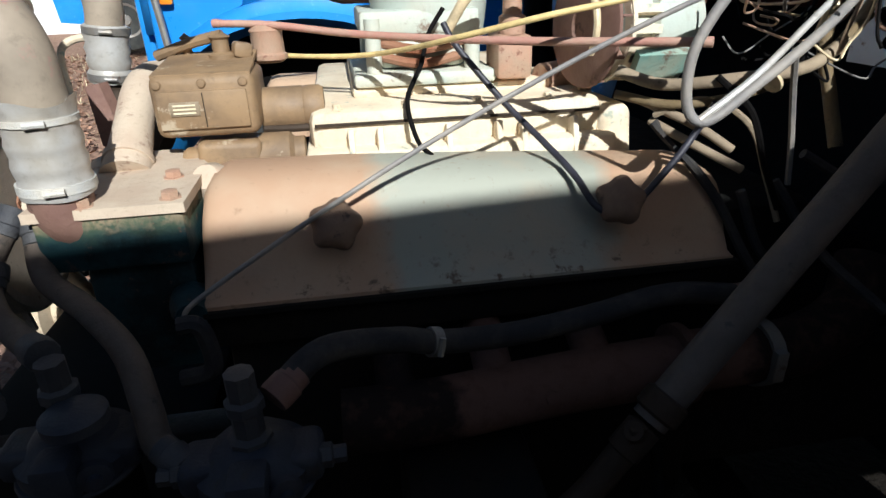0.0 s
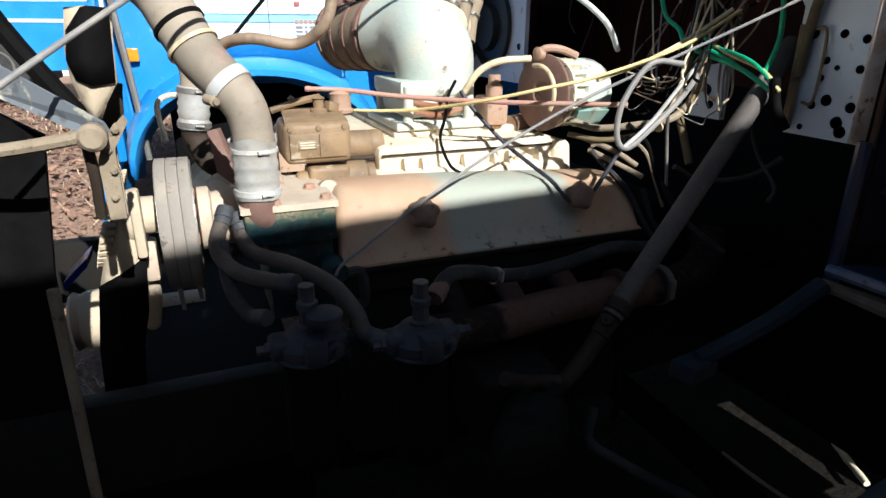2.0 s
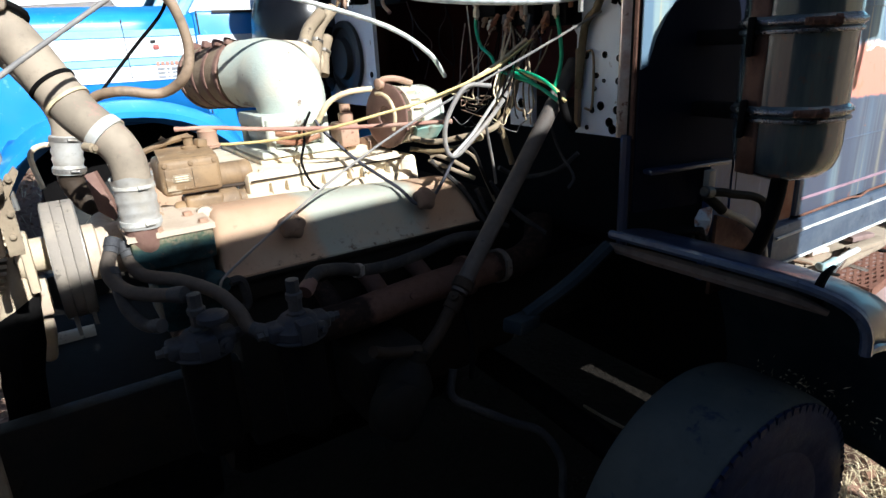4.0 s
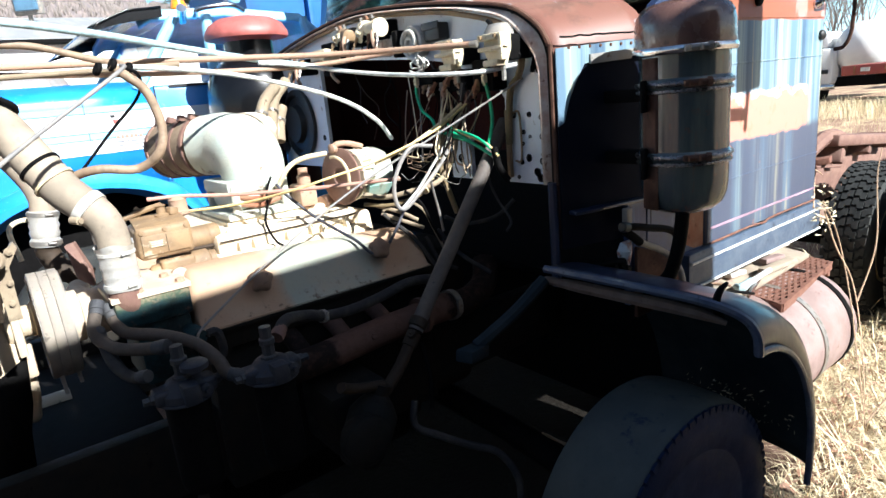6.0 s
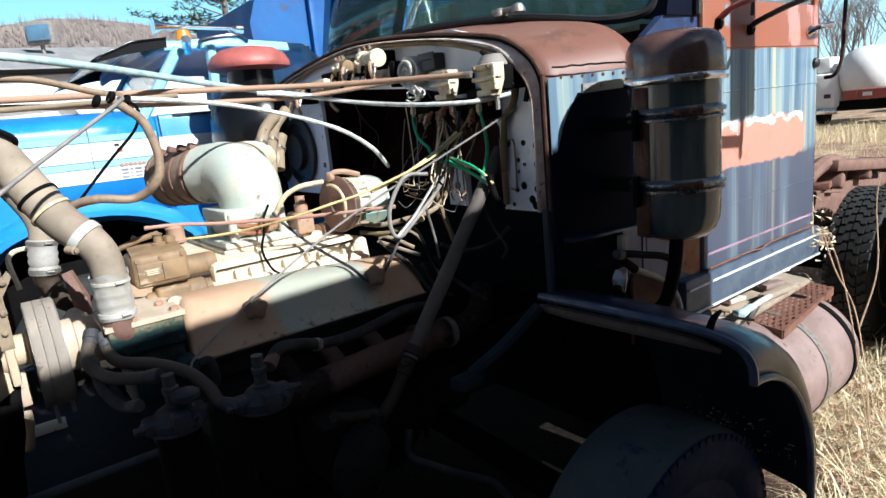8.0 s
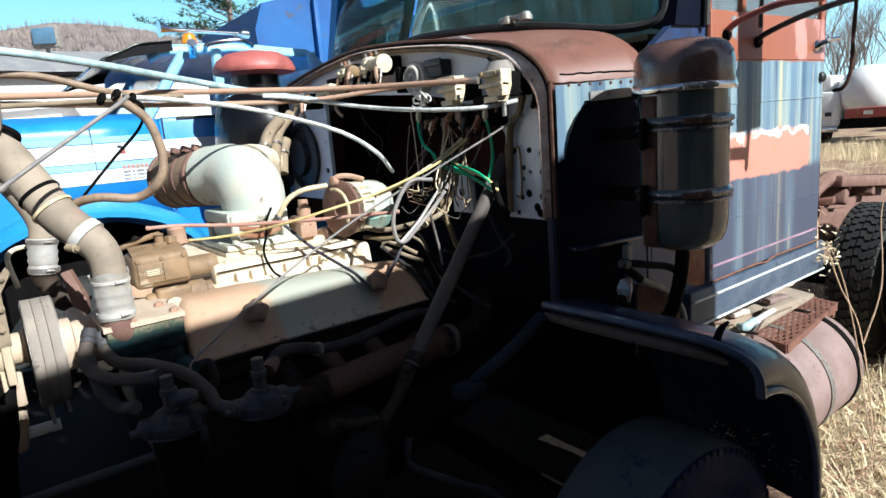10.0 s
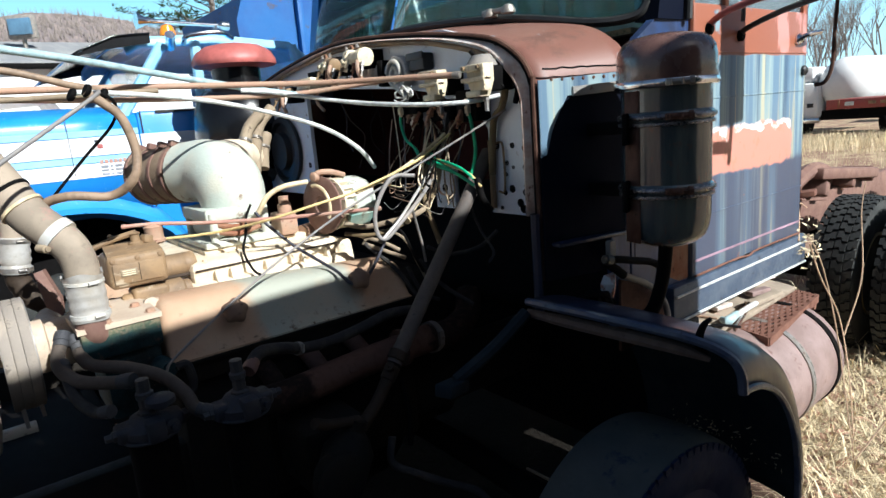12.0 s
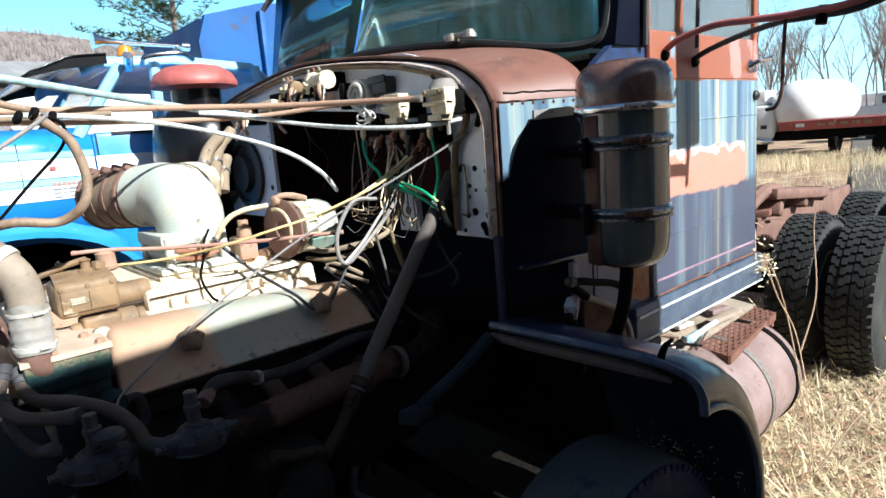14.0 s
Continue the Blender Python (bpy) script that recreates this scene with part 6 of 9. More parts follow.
def build_tank():
    t = thing("fuel_tank", "pink oxidised cylindrical fuel tank with steel straps", "fuel tank", (2.2, -0.5, 0.2))
    at, ax = (1.77, -0.47, 0.39), (1, 0, 0)
    bm = B()
    lathe(bm, at, ax, [(0, 0), (0.22, 0.0), (0.255, 0.012), (0.27, 0.035), (0.27, 0.83), (0.262, 0.85), (0.24, 0.855), (0.22, 0.84), (0, 0.835)], 40)
    part("drum", bm, m_tank, t)
    for x in (0.52, 0.82):
        s = B()
        lathe(s, (1.72 + x, -0.47, 0.39), ax, [(0.27, -0.018), (0.276, -0.018), (0.276, 0.018), (0.27, 0.018)], 40)
        part("strap", s, m_deepblack if x > 0.6 else m_steel, t)
    s = B()
    tube(s, [(2.25, -0.47 + 0.272 * math.cos(a), 0.39 + 0.272 * math.sin(a)) for a in np.linspace(1.2, 3.6, 9)], 0.004, 6)
    part("loose_wire", s, m_deepblack, t)
    bm = B()
    lathe(bm, (1.9, -0.33, 0.62), (0, 0.2, 1), [(0.05, 0), (0.05, 0.03), (0.058, 0.03), (0.058, 0.05), (0, 0.055)], 20)
    part("filler_cap", bm, m_steel, t)
    # step of raised expanded metal on the tank
    s = thing("tank_step", "rusty expanded-metal step on the fuel tank", "step", (2.4, -0.5, 0.66))
    bm = B()
    for a, b in (((2.05, -0.62), (2.78, -0.545)), ((2.1, -0.425), (2.83, -0.37)), ((2.05, -0.62), (2.1, -0.425)), ((2.78, -0.545), (2.83, -0.37))):
        d = Vector((b[0] - a[0], b[1] - a[1], 0))
        n = Vector((-d.y, d.x, 0)).normalized() * 0.005
        slab(bm, [Vector((a[0], a[1], 0.66)) - n, Vector((b[0], b[1], 0.66)) - n, Vector((b[0], b[1], 0.66)) + n, Vector((a[0], a[1], 0.66)) + n], (0, 0, -0.04))
    part("frame", bm, m_steprust, s)
    bm = B()
    n1, n2 = 17, 6
    def at_(u, v):
        return Vector((2.05 + 0.73 * u + 0.05 * v, -0.62 + 0.195 * v + 0.075 * u * (1 - v) + 0.055 * u * v, 0.66))
    for j in range(n2 + 1):
        for sgn in (1, -1):
            pts = [at_(k / n1, min(1, max(0, (j + sgn * 0.5 * (k % 2)) / n2))) + Vector((0, 0, 0.003 * (k % 2))) for k in range(n1 + 1)]
            for p, q in zip(pts, pts[1:]):
                d = (q - p)
                n = Vector((-d.y, d.x, 0)).normalized() * 0.006
                slab(bm, [p - n, q - n, q + n, p + n], (0, 0, -0.012))
    part("mesh_plate", bm, m_steprust, s)
    for x in (2.15, 2.7):
        b = B()
        box(b, x, x + 0.03, -0.56, -0.42, 0.6, 0.63, 0.003)
        part("leg", b, m_steprust, s)
    p = thing("running_board", "weathered grey board between cab and tank", "running board", (2.1, -0.35, 0.75))
    b = B()
    box(b, 1.6, 2.75, -0.47, -0.2, 0.69, 0.715, 0.006, turned(8, 0, 2))
    part("plank", b, m_bighose, p)
    rng = random.Random(21)
    for k in range(7):
        q = B()
        x, y = 1.62 + 0.15 * k, -0.42 + rng.uniform(-0.1, 0.12)
        box(q, x, x + rng.uniform(0.12, 0.3), y, y + rng.uniform(0.04, 0.1), 0.722, 0.735 + rng.uniform(0, 0.012), 0.003, turned(rng.uniform(-4, 8), rng.uniform(-3, 3), rng.uniform(-14, 14)))
        part("broken_board", q, (m_rim, m_bighose, m_tank)[k % 3], p)
    b = B()
    slab(b, [(1.95, -0.52, 0.69), (2.2, -0.47, 0.73), (2.22, -0.45, 0.73), (1.97, -0.5, 0.69)], (0, 0, 0.02))
    part("bright_strip", b, m_chrome, p, "bright bent strip")
    b = B()
    tube(b, [(1.7, -0.4, 0.72), (1.8, -0.5, 0.76), (1.95, -0.54, 0.72)], 0.006)
    part("pipe", b, m_deepblack, p)
    b = B()
    tube(b, [(1.788, -0.316, 0.742), (1.906, -0.353, 0.742), (1.936, -0.445, 0.742)], 0.006, 8)
    tap = thing("loose_tap", "loose pipe end with a pale blue plastic tap on the board", "tap", (1.788, -0.316, 0.742))
    part("rod", b, m_copper, tap)
    b = B()
    tube(b, [(1.93, -0.466, 0.746), (1.926, -0.497, 0.746), (2.033, -0.484, 0.746)], 0.02, 10, 4, [0.6, 1.1, 0.8])
    part("tap_body", b, m_bluec, tap, "pale blue plastic body")
    b = B()
    tube(b, [(2.013, -0.488, 0.74), (2.132, -0.477, 0.74), (2.244, -0.473, 0.74)], 0.013, 8)
    part("spout", b, m_white_c, tap)
    # Unseen box added to keep sun off the ground under the cab.
    q = thing("battery_box", "unseen black box added below the sill to block sun", "battery box", (1.53, -0.35, 0.26))
    b = B()
    box(b, 1.42, 1.66, -0.5, -0.15, 0.26, 0.8, 0.015)
    part("case", b, m_deepblack, q)
    b = B()
    box(b, 1.41, 1.67, -0.51, -0.14, 0.8, 0.84, 0.012)
    part("lid", b, m_deepblack, q)
    h = thing("drain_hose", "black hose looping under the air cleaner", "hose", (1.25, -0.58, 1.0))
    b = B()
    tube(b, [(0.985, -0.575, 1.228), (1.05, -0.58, 1.216), (1.106, -0.58, 1.201), (1.2, -0.585, 1.178), (1.25, -0.59, 1.15), (1.269, -0.59, 1.1), (1.262, -0.585, 1.05), (1.222, -0.58, 1.007), (1.153, -0.575, 0.99), (1.064, -0.57, 1.0)], 0.0125, 12)
    part("hose", b, m_deepblack, h)
    b = B()
    lathe(b, (0.985, -0.575, 1.228), (1, 0, -0.2), [(0.012, -0.02), (0.017, -0.016), (0.017, 0.012), (0.013, 0.016)], 10)
    part("fitting", b, m_black, h)
    h = thing("overflow_pipe", "bent pale grey pipe with a black sleeve below the cab", "pipe", (1.2, -0.56, 0.9))
    b = B()
    tube(b, [(1.08, -0.56, 1.156), (1.14, -0.56, 1.128), (1.202, -0.56, 1.1), (1.272, -0.56, 1.054), (1.327, -0.56, 0.998), (1.352, -0.56, 0.93), (1.35, -0.56, 0.86)], 0.0115, 12)
    part("pipe", b, m_cap, h)
    b = B()
    tube(b, [(1.0, -0.56, 1.21), (1.05, -0.56, 1.178), (1.085, -0.56, 1.153)], 0.0145, 12)
    part("sleeve", b, m_deepblack, h)
    g = thing("torn_scrap", "torn scrap of pale rusty sheet by the cab foot", "scrap", (1.04, -0.54, 1.0))
    b = B()
    skin(b, [[(1.02, -0.53, 1.162), (1.05, -0.548, 1.17), (1.083, -0.53, 1.166)], [(0.994, -0.535, 1.136), (1.04, -0.558, 1.13), (1.078, -0.535, 1.115)], [(1.009, -0.53, 1.1), (1.045, -0.548, 1.095), (1.075, -0.53, 1.085)], [(1.035, -0.53, 1.068), (1.05, -0.54, 1.06), (1.06, -0.53, 1.055)], [(1.03, -0.53, 1.03), (1.04, -0.535, 1.02), (1.055, -0.53, 1.035)]])
    thicken(part("sheet", b, m_scrap, g), 0.003)
    g = thing("brake_fittings", "clump of black fittings and elbows behind the fender", "pipe fittings", (1.0, -0.53, 1.05))
    for k, (x, z, r) in enumerate(((0.955, 1.075, 0.022), (1.0, 1.085, 0.026), (1.035, 1.055, 0.024), (1.11, 1.0, 0.03), (0.92, 1.06, 0.018))):
        b = B()
        lathe(b, (x, -0.5, z), (0.3 - 0.2 * k, -1, 0.25), [(r * 0.7, -0.03), (r, -0.02), (r, 0.03), (r * 0.75, 0.034), (r * 0.75, 0.055), (0, 0.06)], 8)
        part("fitting", b, m_deepblack, g)
    b = B()
    tube(b, [(0.9, -0.5, 1.1), (0.95, -0.535, 1.11), (1.0, -0.55, 1.1), (1.04, -0.55, 1.05)], 0.01, 8)
    part("elbow_line", b, m_deepblack, g)


build_tank()


def tyre_mesh(bm, at, r=0.51, w=0.25):
    x, y, z = at
    lathe(bm, (x, y - w / 2, z), (0, 1, 0), [(r * 0.52, 0.03), (r * 0.62, 0.0), (r * 0.84, -0.006), (r * 0.94, 0.02), (r * 0.965, 0.04), (r * 0.965, w - 0.04), (r * 0.94, w - 0.02), (r * 0.84, w + 0.006), (r * 0.62, w), (r * 0.52, w - 0.03)], 64)


def tread_mesh(bm, at, r=0.51, w=0.25, count=50):
    """Zigzag rib blocks and shoulder lugs."""
    x, y, z = at
    for k in range(count):
        for row, (y0, y1, skew) in enumerate(((-0.49, -0.29, 0.3), (-0.265, -0.015, -0.34), (0.015, 0.265, 0.34), (0.29, 0.49, -0.3))):
            da = 2 * math.pi / count
            a0, h, m = da * (k + 0.5 * (row % 2) + 0.3 * (row > 1)), 0.7, (y0 + y1) / 2
            turn = [(y0, 0.0), (m - 0.02, 0.02), (m + 0.02, skew - 0.02), (y1, skew), (y1, skew + h), (m + 0.02, skew + h - 0.02), (m - 0.02, h + 0.02), (y0, h)]
            pts = [(v * w, a0 + q * da) for v, q in turn]
            lo = [bm.verts.new((x + r * 0.955 * math.cos(a), y + v, z + r * 0.955 * math.sin(a))) for v, a in pts]
            rr = r * (1.0 if row in (1, 2) else 0.992)
            hi = [bm.verts.new((x + rr * math.cos(a), y + v * 0.98, z + rr * math.sin(a))) for v, a in pts]
            for i, j in ((0, 1), (2, 3)):
                bm.faces.new((hi[i], hi[j], hi[7 - j], hi[7 - i]))
            bm.faces.new((hi[1], hi[2], hi[5], hi[6]))
            for i in range(8):
                bm.faces.new((lo[i], lo[(i + 1) % 8], hi[(i + 1) % 8], hi[i]))


def build_rear():
    w = thing("rear_wheel", "lug-treaded dual truck tyre standing in straw", "wheel", (3.95, -0.705, 0), "rear dual wheels")
    bm = B()
    tyre_mesh(bm, (3.95, -0.705, 0.5))
    ty = part("tyre", bm, m_tyredust, w)
    bm = B()
    tread_mesh(bm, (3.95, -0.705, 0.5))
    part("tread", bm, m_tyre, w, "zigzag tread blocks", 0)
    bm = B()
    lathe(bm, (3.95, -0.82, 0.5), (0, 1, 0), [(0, 0.1), (0.1, 0.08), (0.12, 0.12), (0.22, 0.14), (0.25, 0.02), (0.27, 0.0), (0.275, 0.02), (0.27, 0.22), (0, 0.2)], 40)
    part("rim", bm, m_hub, w, "yellowed steel rim")
    for x, y in ((3.95, -0.36), (5.22, -0.705), (5.22, -0.36), (3.95, 1.96), (3.95, 1.61), (5.22, 1.61), (5.22, 1.96)):
        copy_thing(w, pose(x, y, 0))
    f = thing("chassis_frame", "rust-red ladder frame behind the cab", "truck frame", (3.5, 0.6, 0.9))
    for y in (0.0, 1.2):
        # Front rails coloured near black for the shade beside the engine, rear ones rusty.
        b = B()
        box(b, -1.4, 1.4, y + 0.05, y + 0.11, 0.6, 0.84, 0.006)
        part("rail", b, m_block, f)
        b = B()
        box(b, 1.4, 6.0, y - 0.03, y + 0.03, 0.72, 0.98, 0.006)
        part("rail", b, m_discrust, f)
    for x in (2.9, 4.5, 5.8):
        b = B()
        box(b, x, x + 0.1, 0.04, 1.16, 0.75, 0.95, 0.006)
        part("crossmember", b, m_discrust, f)
    b = B()
    tube(b, [(3.95, -0.6, 0.5), (3.95, 1.85, 0.5)], 0.08)
    tube(b, [(5.22, -0.6, 0.5), (5.22, 1.85, 0.5)], 0.08)
    part("axle", b, m_deepblack, f)
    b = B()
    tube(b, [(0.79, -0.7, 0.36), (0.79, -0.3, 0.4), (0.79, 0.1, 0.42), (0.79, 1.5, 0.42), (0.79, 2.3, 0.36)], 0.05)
    part("front_axle", b, m_deepblack, f)
    # Nose block and sump: black masses added to hide lit ground below the engine.
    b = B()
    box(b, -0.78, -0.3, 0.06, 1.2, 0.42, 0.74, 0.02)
    part("dark_nose_block", b, m_deepblack, f)
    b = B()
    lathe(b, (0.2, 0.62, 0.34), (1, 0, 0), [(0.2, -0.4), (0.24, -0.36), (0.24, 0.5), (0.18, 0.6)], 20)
    part("sump", b, m_deepblack, f)
    p = thing("fifth_wheel", "heap of rusty coupling plate on the frame", "coupling plate", (4.5, 0.3, 1.0))
    b = B()
    box(b, 3.9, 5.0, -0.15, 1.3, 1.05, 1.13, 0.02, turned(0, 6, 0))
    part("plate", b, m_discrust, p)
    for x in (4.0, 4.5, 4.9):
        b = B()
        box(b, x, x + 0.12, -0.12, 0.1, 0.97, 1.08, 0.02, turned(0, 15, 10))
        part("bracket", b, m_discrust, p)
    b = B()
    tube(b, [(3.6, 0.0, 1.0), (3.75, -0.05, 1.12), (3.95, -0.06, 1.17), (4.2, -0.05, 1.12), (4.3, 0.0, 1.0)], 0.05, 8)
    part("mudguard_bracket", b, m_discrust, p)
    rng = random.Random(17)
    for k in range(16):
        b = B()
        x, y = rng.uniform(2.75, 3.9), rng.uniform(-0.35, 0.25)
        z = 0.99 + rng.uniform(0, 0.08)
        box(b, x, x + rng.uniform(0.08, 0.3), y, y + rng.uniform(0.05, 0.18), z, z + rng.uniform(0.015, 0.06), 0.005, turned(rng.uniform(-14, 14), rng.uniform(-20, 20), rng.uniform(-40, 40)))
        part("scrap_plate", b, (m_steprust, m_darkrust, m_discrust)[k % 3], p)


build_rear()


# ---- engine bay ----
def build_engine():
    e = thing("diesel_engine", "dusty old V8 diesel engine with a long valve cover", "engine", (0.2, 0.5, 0.8))
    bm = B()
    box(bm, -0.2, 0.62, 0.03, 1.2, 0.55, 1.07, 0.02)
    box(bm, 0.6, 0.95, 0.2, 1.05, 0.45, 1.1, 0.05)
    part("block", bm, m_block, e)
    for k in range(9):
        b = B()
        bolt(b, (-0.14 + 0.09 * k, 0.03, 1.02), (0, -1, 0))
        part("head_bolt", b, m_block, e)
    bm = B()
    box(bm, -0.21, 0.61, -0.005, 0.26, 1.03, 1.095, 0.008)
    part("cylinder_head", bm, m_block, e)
    # valve cover: a long pressed lid with rounded ends
    bm = B()
    ring = [(-0.018, 1.098), (-0.018, 1.108), (-0.004, 1.116), (0.02, 1.155), (0.05, 1.22), (0.066, 1.245), (0.09, 1.26), (0.13, 1.264), (0.19, 1.262), (0.215, 1.252), (0.235, 1.22), (0.245, 1.12), (0.245, 1.098)]
    rows = []
    for x, f in ((-0.209, 0.0), (-0.208, 0.72), (-0.202, 0.88), (-0.192, 0.965), (-0.175, 1), (0.0, 1), (0.2, 1), (0.4, 1), (0.555, 1), (0.575, 0.97), (0.59, 0.9), (0.598, 0.75), (0.6, 0.0)):
        drop = 0.04 * max(0, (x + 0.1) / 0.7) ** 1.3
        cy, cz = 0.115, 1.10
        rows.append([(x + (0.02 * (z - 1.1) / 0.16 if x > 0.5 else 0), cy + (y - cy) * (0.93 + 0.07 * f if z > 1.112 else 1), cz + (z - cz) * (f if z > 1.112 else 1) * (1 - drop / 0.16)) for y, z in ring])
    skin(bm, rows)
    cover = part("valve_cover", bm, m_cover, e, "tan and grey dusty valve cover")
    bm = B()
    slab(bm, [(-0.215, -0.026, 1.094), (0.606, -0.026, 1.094), (0.606, 0.25, 1.094), (-0.215, 0.25, 1.094)], (0, 0, 0.008))
    part("cover_flange", bm, m_block, cover)
    for x in (0.0, 0.425):
        k = B()
        d = Vector((0, -0.86, 0.5))
        at = Vector((x - 0.015, 0.025, 1.195))
        dn = d.normalized()
        s = dn.orthogonal().normalized()
        u = dn.cross(s)
        lathe(k, at, d, [(0.012, -0.03), (0.012, 0.02)], 10)
        lobes = []
        for rad, h, deep in ((0.016, 0.012, 0.05), (0.029, 0.014, 0.08), (0.036, 0.022, 0.1), (0.035, 0.034, 0.1), (0.027, 0.043, 0.07), (0.014, 0.049, 0.0), (0.001, 0.05, 0.0)):
            lobes.append([at + dn * h + rad * (1 + deep * math.cos(5 * q + 0.6)) * (math.cos(q) * s + math.sin(q) * u) for q in np.linspace(0, 2 * math.pi, 40, endpoint=False)])
        skin(k, lobes, True)
        part("hand_knob", k, m_knob, cover, "dusty brown five-lobed hand knob")
    # far bank cover
    bm = B()
    skin(bm, [[(x, 1.25 - y, z) for x, y, z in r] for r in rows])
    part("far_valve_cover", bm, m_cover, e)
    # air-box deck between the banks
    bm = B()
    box(bm, -0.06, 0.5, 0.215, 0.95, 1.1, 1.255, 0.012)
    part("air_box_base", bm, m_cream, e)
    bm = B()
    box(bm, 0.03, 0.42, 0.36, 0.85, 1.315, 1.335, 0.008)
    part("gasket_plate", bm, m_cream, e)
    bm = B()
    box(bm, -0.05, 0.48, 0.25, 0.9, 1.24, 1.318, 0.02)
    deck = part("air_box", bm, m_cream, e, "sun-bleached dusty casting with ribs")
    for x in (0.02, 0.07, 0.19, 0.28, 0.325, 0.42):
        r = B()
        box(r, x - 0.006, x + 0.006, 0.205, 0.26, 1.14, 1.285, 0.004, turned(-18, 0, 0))
        part("rib", r, m_cream, deck)
    bm = B()
    box(bm, 0.47, 0.535, 0.24, 0.46, 1.13, 1.3, 0.02, turned(0, -6, 4), 3)
    end = part("end_cover", bm, m_cream, e)
    for k in range(5):
        b = B()
        bolt(b, (0.535, 0.26 + 0.045 * k, 1.27 if k % 2 else 1.17), (1, 0.05, 0.1), 0.008, 0.01)
        part("bolt", b, m_discrust, end)
    b = B()
    box(b, -0.04, 0.47, 0.2435, 0.2475, 1.292, 1.297, 0)
    part("gasket_edge", b, m_oily, deck)
    for x, y in ((0.0, 0.27), (0.12, 0.27), (0.25, 0.27), (0.38, 0.27), (0.46, 0.31), (0.47, 0.42)):
        b = B()
        bolt(b, (x, y, 1.315), (0, 0, 1), 0.008, 0.01)
        part("bolt", b, m_cream, deck)
    # intake elbow: base with four legs, bend, and pipe to the far side
    bm = B()
    box(bm, 0.035, 0.305, 0.35, 0.66, 1.335, 1.36, 0.008)
    box(bm, 0.07, 0.265, 0.385, 0.62, 1.36, 1.43, 0.03, None, 3)
    box(bm, 0.052, 0.275, 0.365, 0.63, 1.425, 1.468, 0.008)
    el = part("intake_housing", bm, m_pale, e, "pale green intake housing")
    for x, y in ((0.075, 0.368), (0.262, 0.378), (0.075, 0.63), (0.262, 0.63)):
        b = B()
        tube(b, [(x, y, 1.335), (x, y, 1.36), (x, y, 1.455)], 0.015, 12, 4, [0.8, 1, 1, 1])
        part("leg", b, m_pale, el)
    for z0 in (1.385, 1.41):
        b = B()
        tube(b, [(0.09, 0.392, z0), (0.165, 0.37, z0 - 0.012), (0.25, 0.392, z0)], 0.009, 8)
        part("housing_ridge", b, m_rust, el)
    bm = B()
    tube(bm, [(0.195, 0.48, 1.42), (0.195, 0.48, 1.5), (0.19, 0.52, 1.56), (0.17, 0.62, 1.585), (0.12, 0.72, 1.585)], 0.115, 24, 6, [0.95, 1.05, 1.05, 1])
    part("intake_elbow", bm, m_pale, e, "pale green cast elbow")
    bm = B()
    tube(bm, [(0.12, 0.72, 1.585), (0.08, 0.83, 1.58), (0.04, 0.95, 1.575)], 0.112, 24, 6)
    rub = part("intake_sleeve", bm, m_sleeve, e, "dusty rubber sleeve with wire bands")
    for f in (0.06, 0.34, 0.62, 0.94):
        b = B()
        p = Vector((0.12, 0.72, 1.585)).lerp(Vector((0.04, 0.95, 1.575)), f)
        lathe(b, p, (-0.34 + 0.12 * (f - 0.5), 0.94, -0.04 + 0.1 * (0.5 - f)), [(0.11, -0.009), (0.1165, -0.008), (0.1175, 0.0), (0.1165, 0.008), (0.11, 0.009)], 28)
        box(b, p.x - 0.05, p.x - 0.01, p.y - 0.035, p.y - 0.01, p.z + 0.098, p.z + 0.124, 0.005, turned(0, 20, 20))
        part("strap", b, m_discrust if f != 0.5 else m_oily, rub)
    bm = B()
    tube(bm, [(0.25, 0.72, 1.62), (0.38, 0.9, 1.62), (0.5, 1.05, 1.6)], 0.075, 20)
    part("branch_pipe", bm, m_cream, e)
    # front: accessory unit and the small drum below it
    bm = B()
    box(bm, -0.287, -0.125, 0.214, 0.36, 1.294, 1.394, 0.016, None, 3)
    slab(bm, [(-0.282, 0.225, 1.388), (-0.13, 0.225, 1.388), (-0.13, 0.35, 1.408), (-0.272, 0.35, 1.408)], (0, 0, 0.006))
    acc = part("governor_housing", bm, m_tan, e, "oily tan governor housing")
    b = B()
    lathe(b, (-0.13, 0.312, 1.316), (1, 0, 0.0), [(0.038, 0), (0.038, 0.07), (0.0365, 0.073), (0.038, 0.077), (0.038, 0.1), (0.034, 0.108), (0, 0.11)], 24)
    part("drum", b, m_tan, acc)
    b = B()
    box(b, -0.276, -0.138, 0.208, 0.2155, 1.31, 1.37, 0.003)
    part("cover_plate", b, m_tan, acc)
    b = B()
    box(b, -0.206, -0.2045, 0.2065, 0.2085, 1.313, 1.367, 0)
    part("plate_joint", b, m_oily, acc)
    b = B()
    tube(b, [(-0.13, 0.285, 1.288), (-0.07, 0.283, 1.286), (-0.022, 0.287, 1.288)], 0.007, 8)
    part("drain_tube", b, m_oily, acc)
    b = B()
    box(b, -0.257, -0.212, 0.2055, 0.2082, 1.332, 1.354, 0.001)
    part("name_plate", b, m_plate, acc, "small worn name plate")
    for z in (1.337, 1.343, 1.349):
        b = B()
        box(b, -0.252, -0.218, 0.2045, 0.2056, z - 0.0012, z + 0.0012, 0)
        part("lettering_bar", b, m_valve, acc)
    for x, z in ((-0.272, 1.384), (-0.205, 1.384), (-0.142, 1.384)):
        b = B()
        lathe(b, (x, 0.215, z - 0.004), (0, -1, 0), [(0.008, 0), (0.006, 0.004), (0, 0.005)], 10)
        part("screw", b, m_tan, acc)
    b = B()
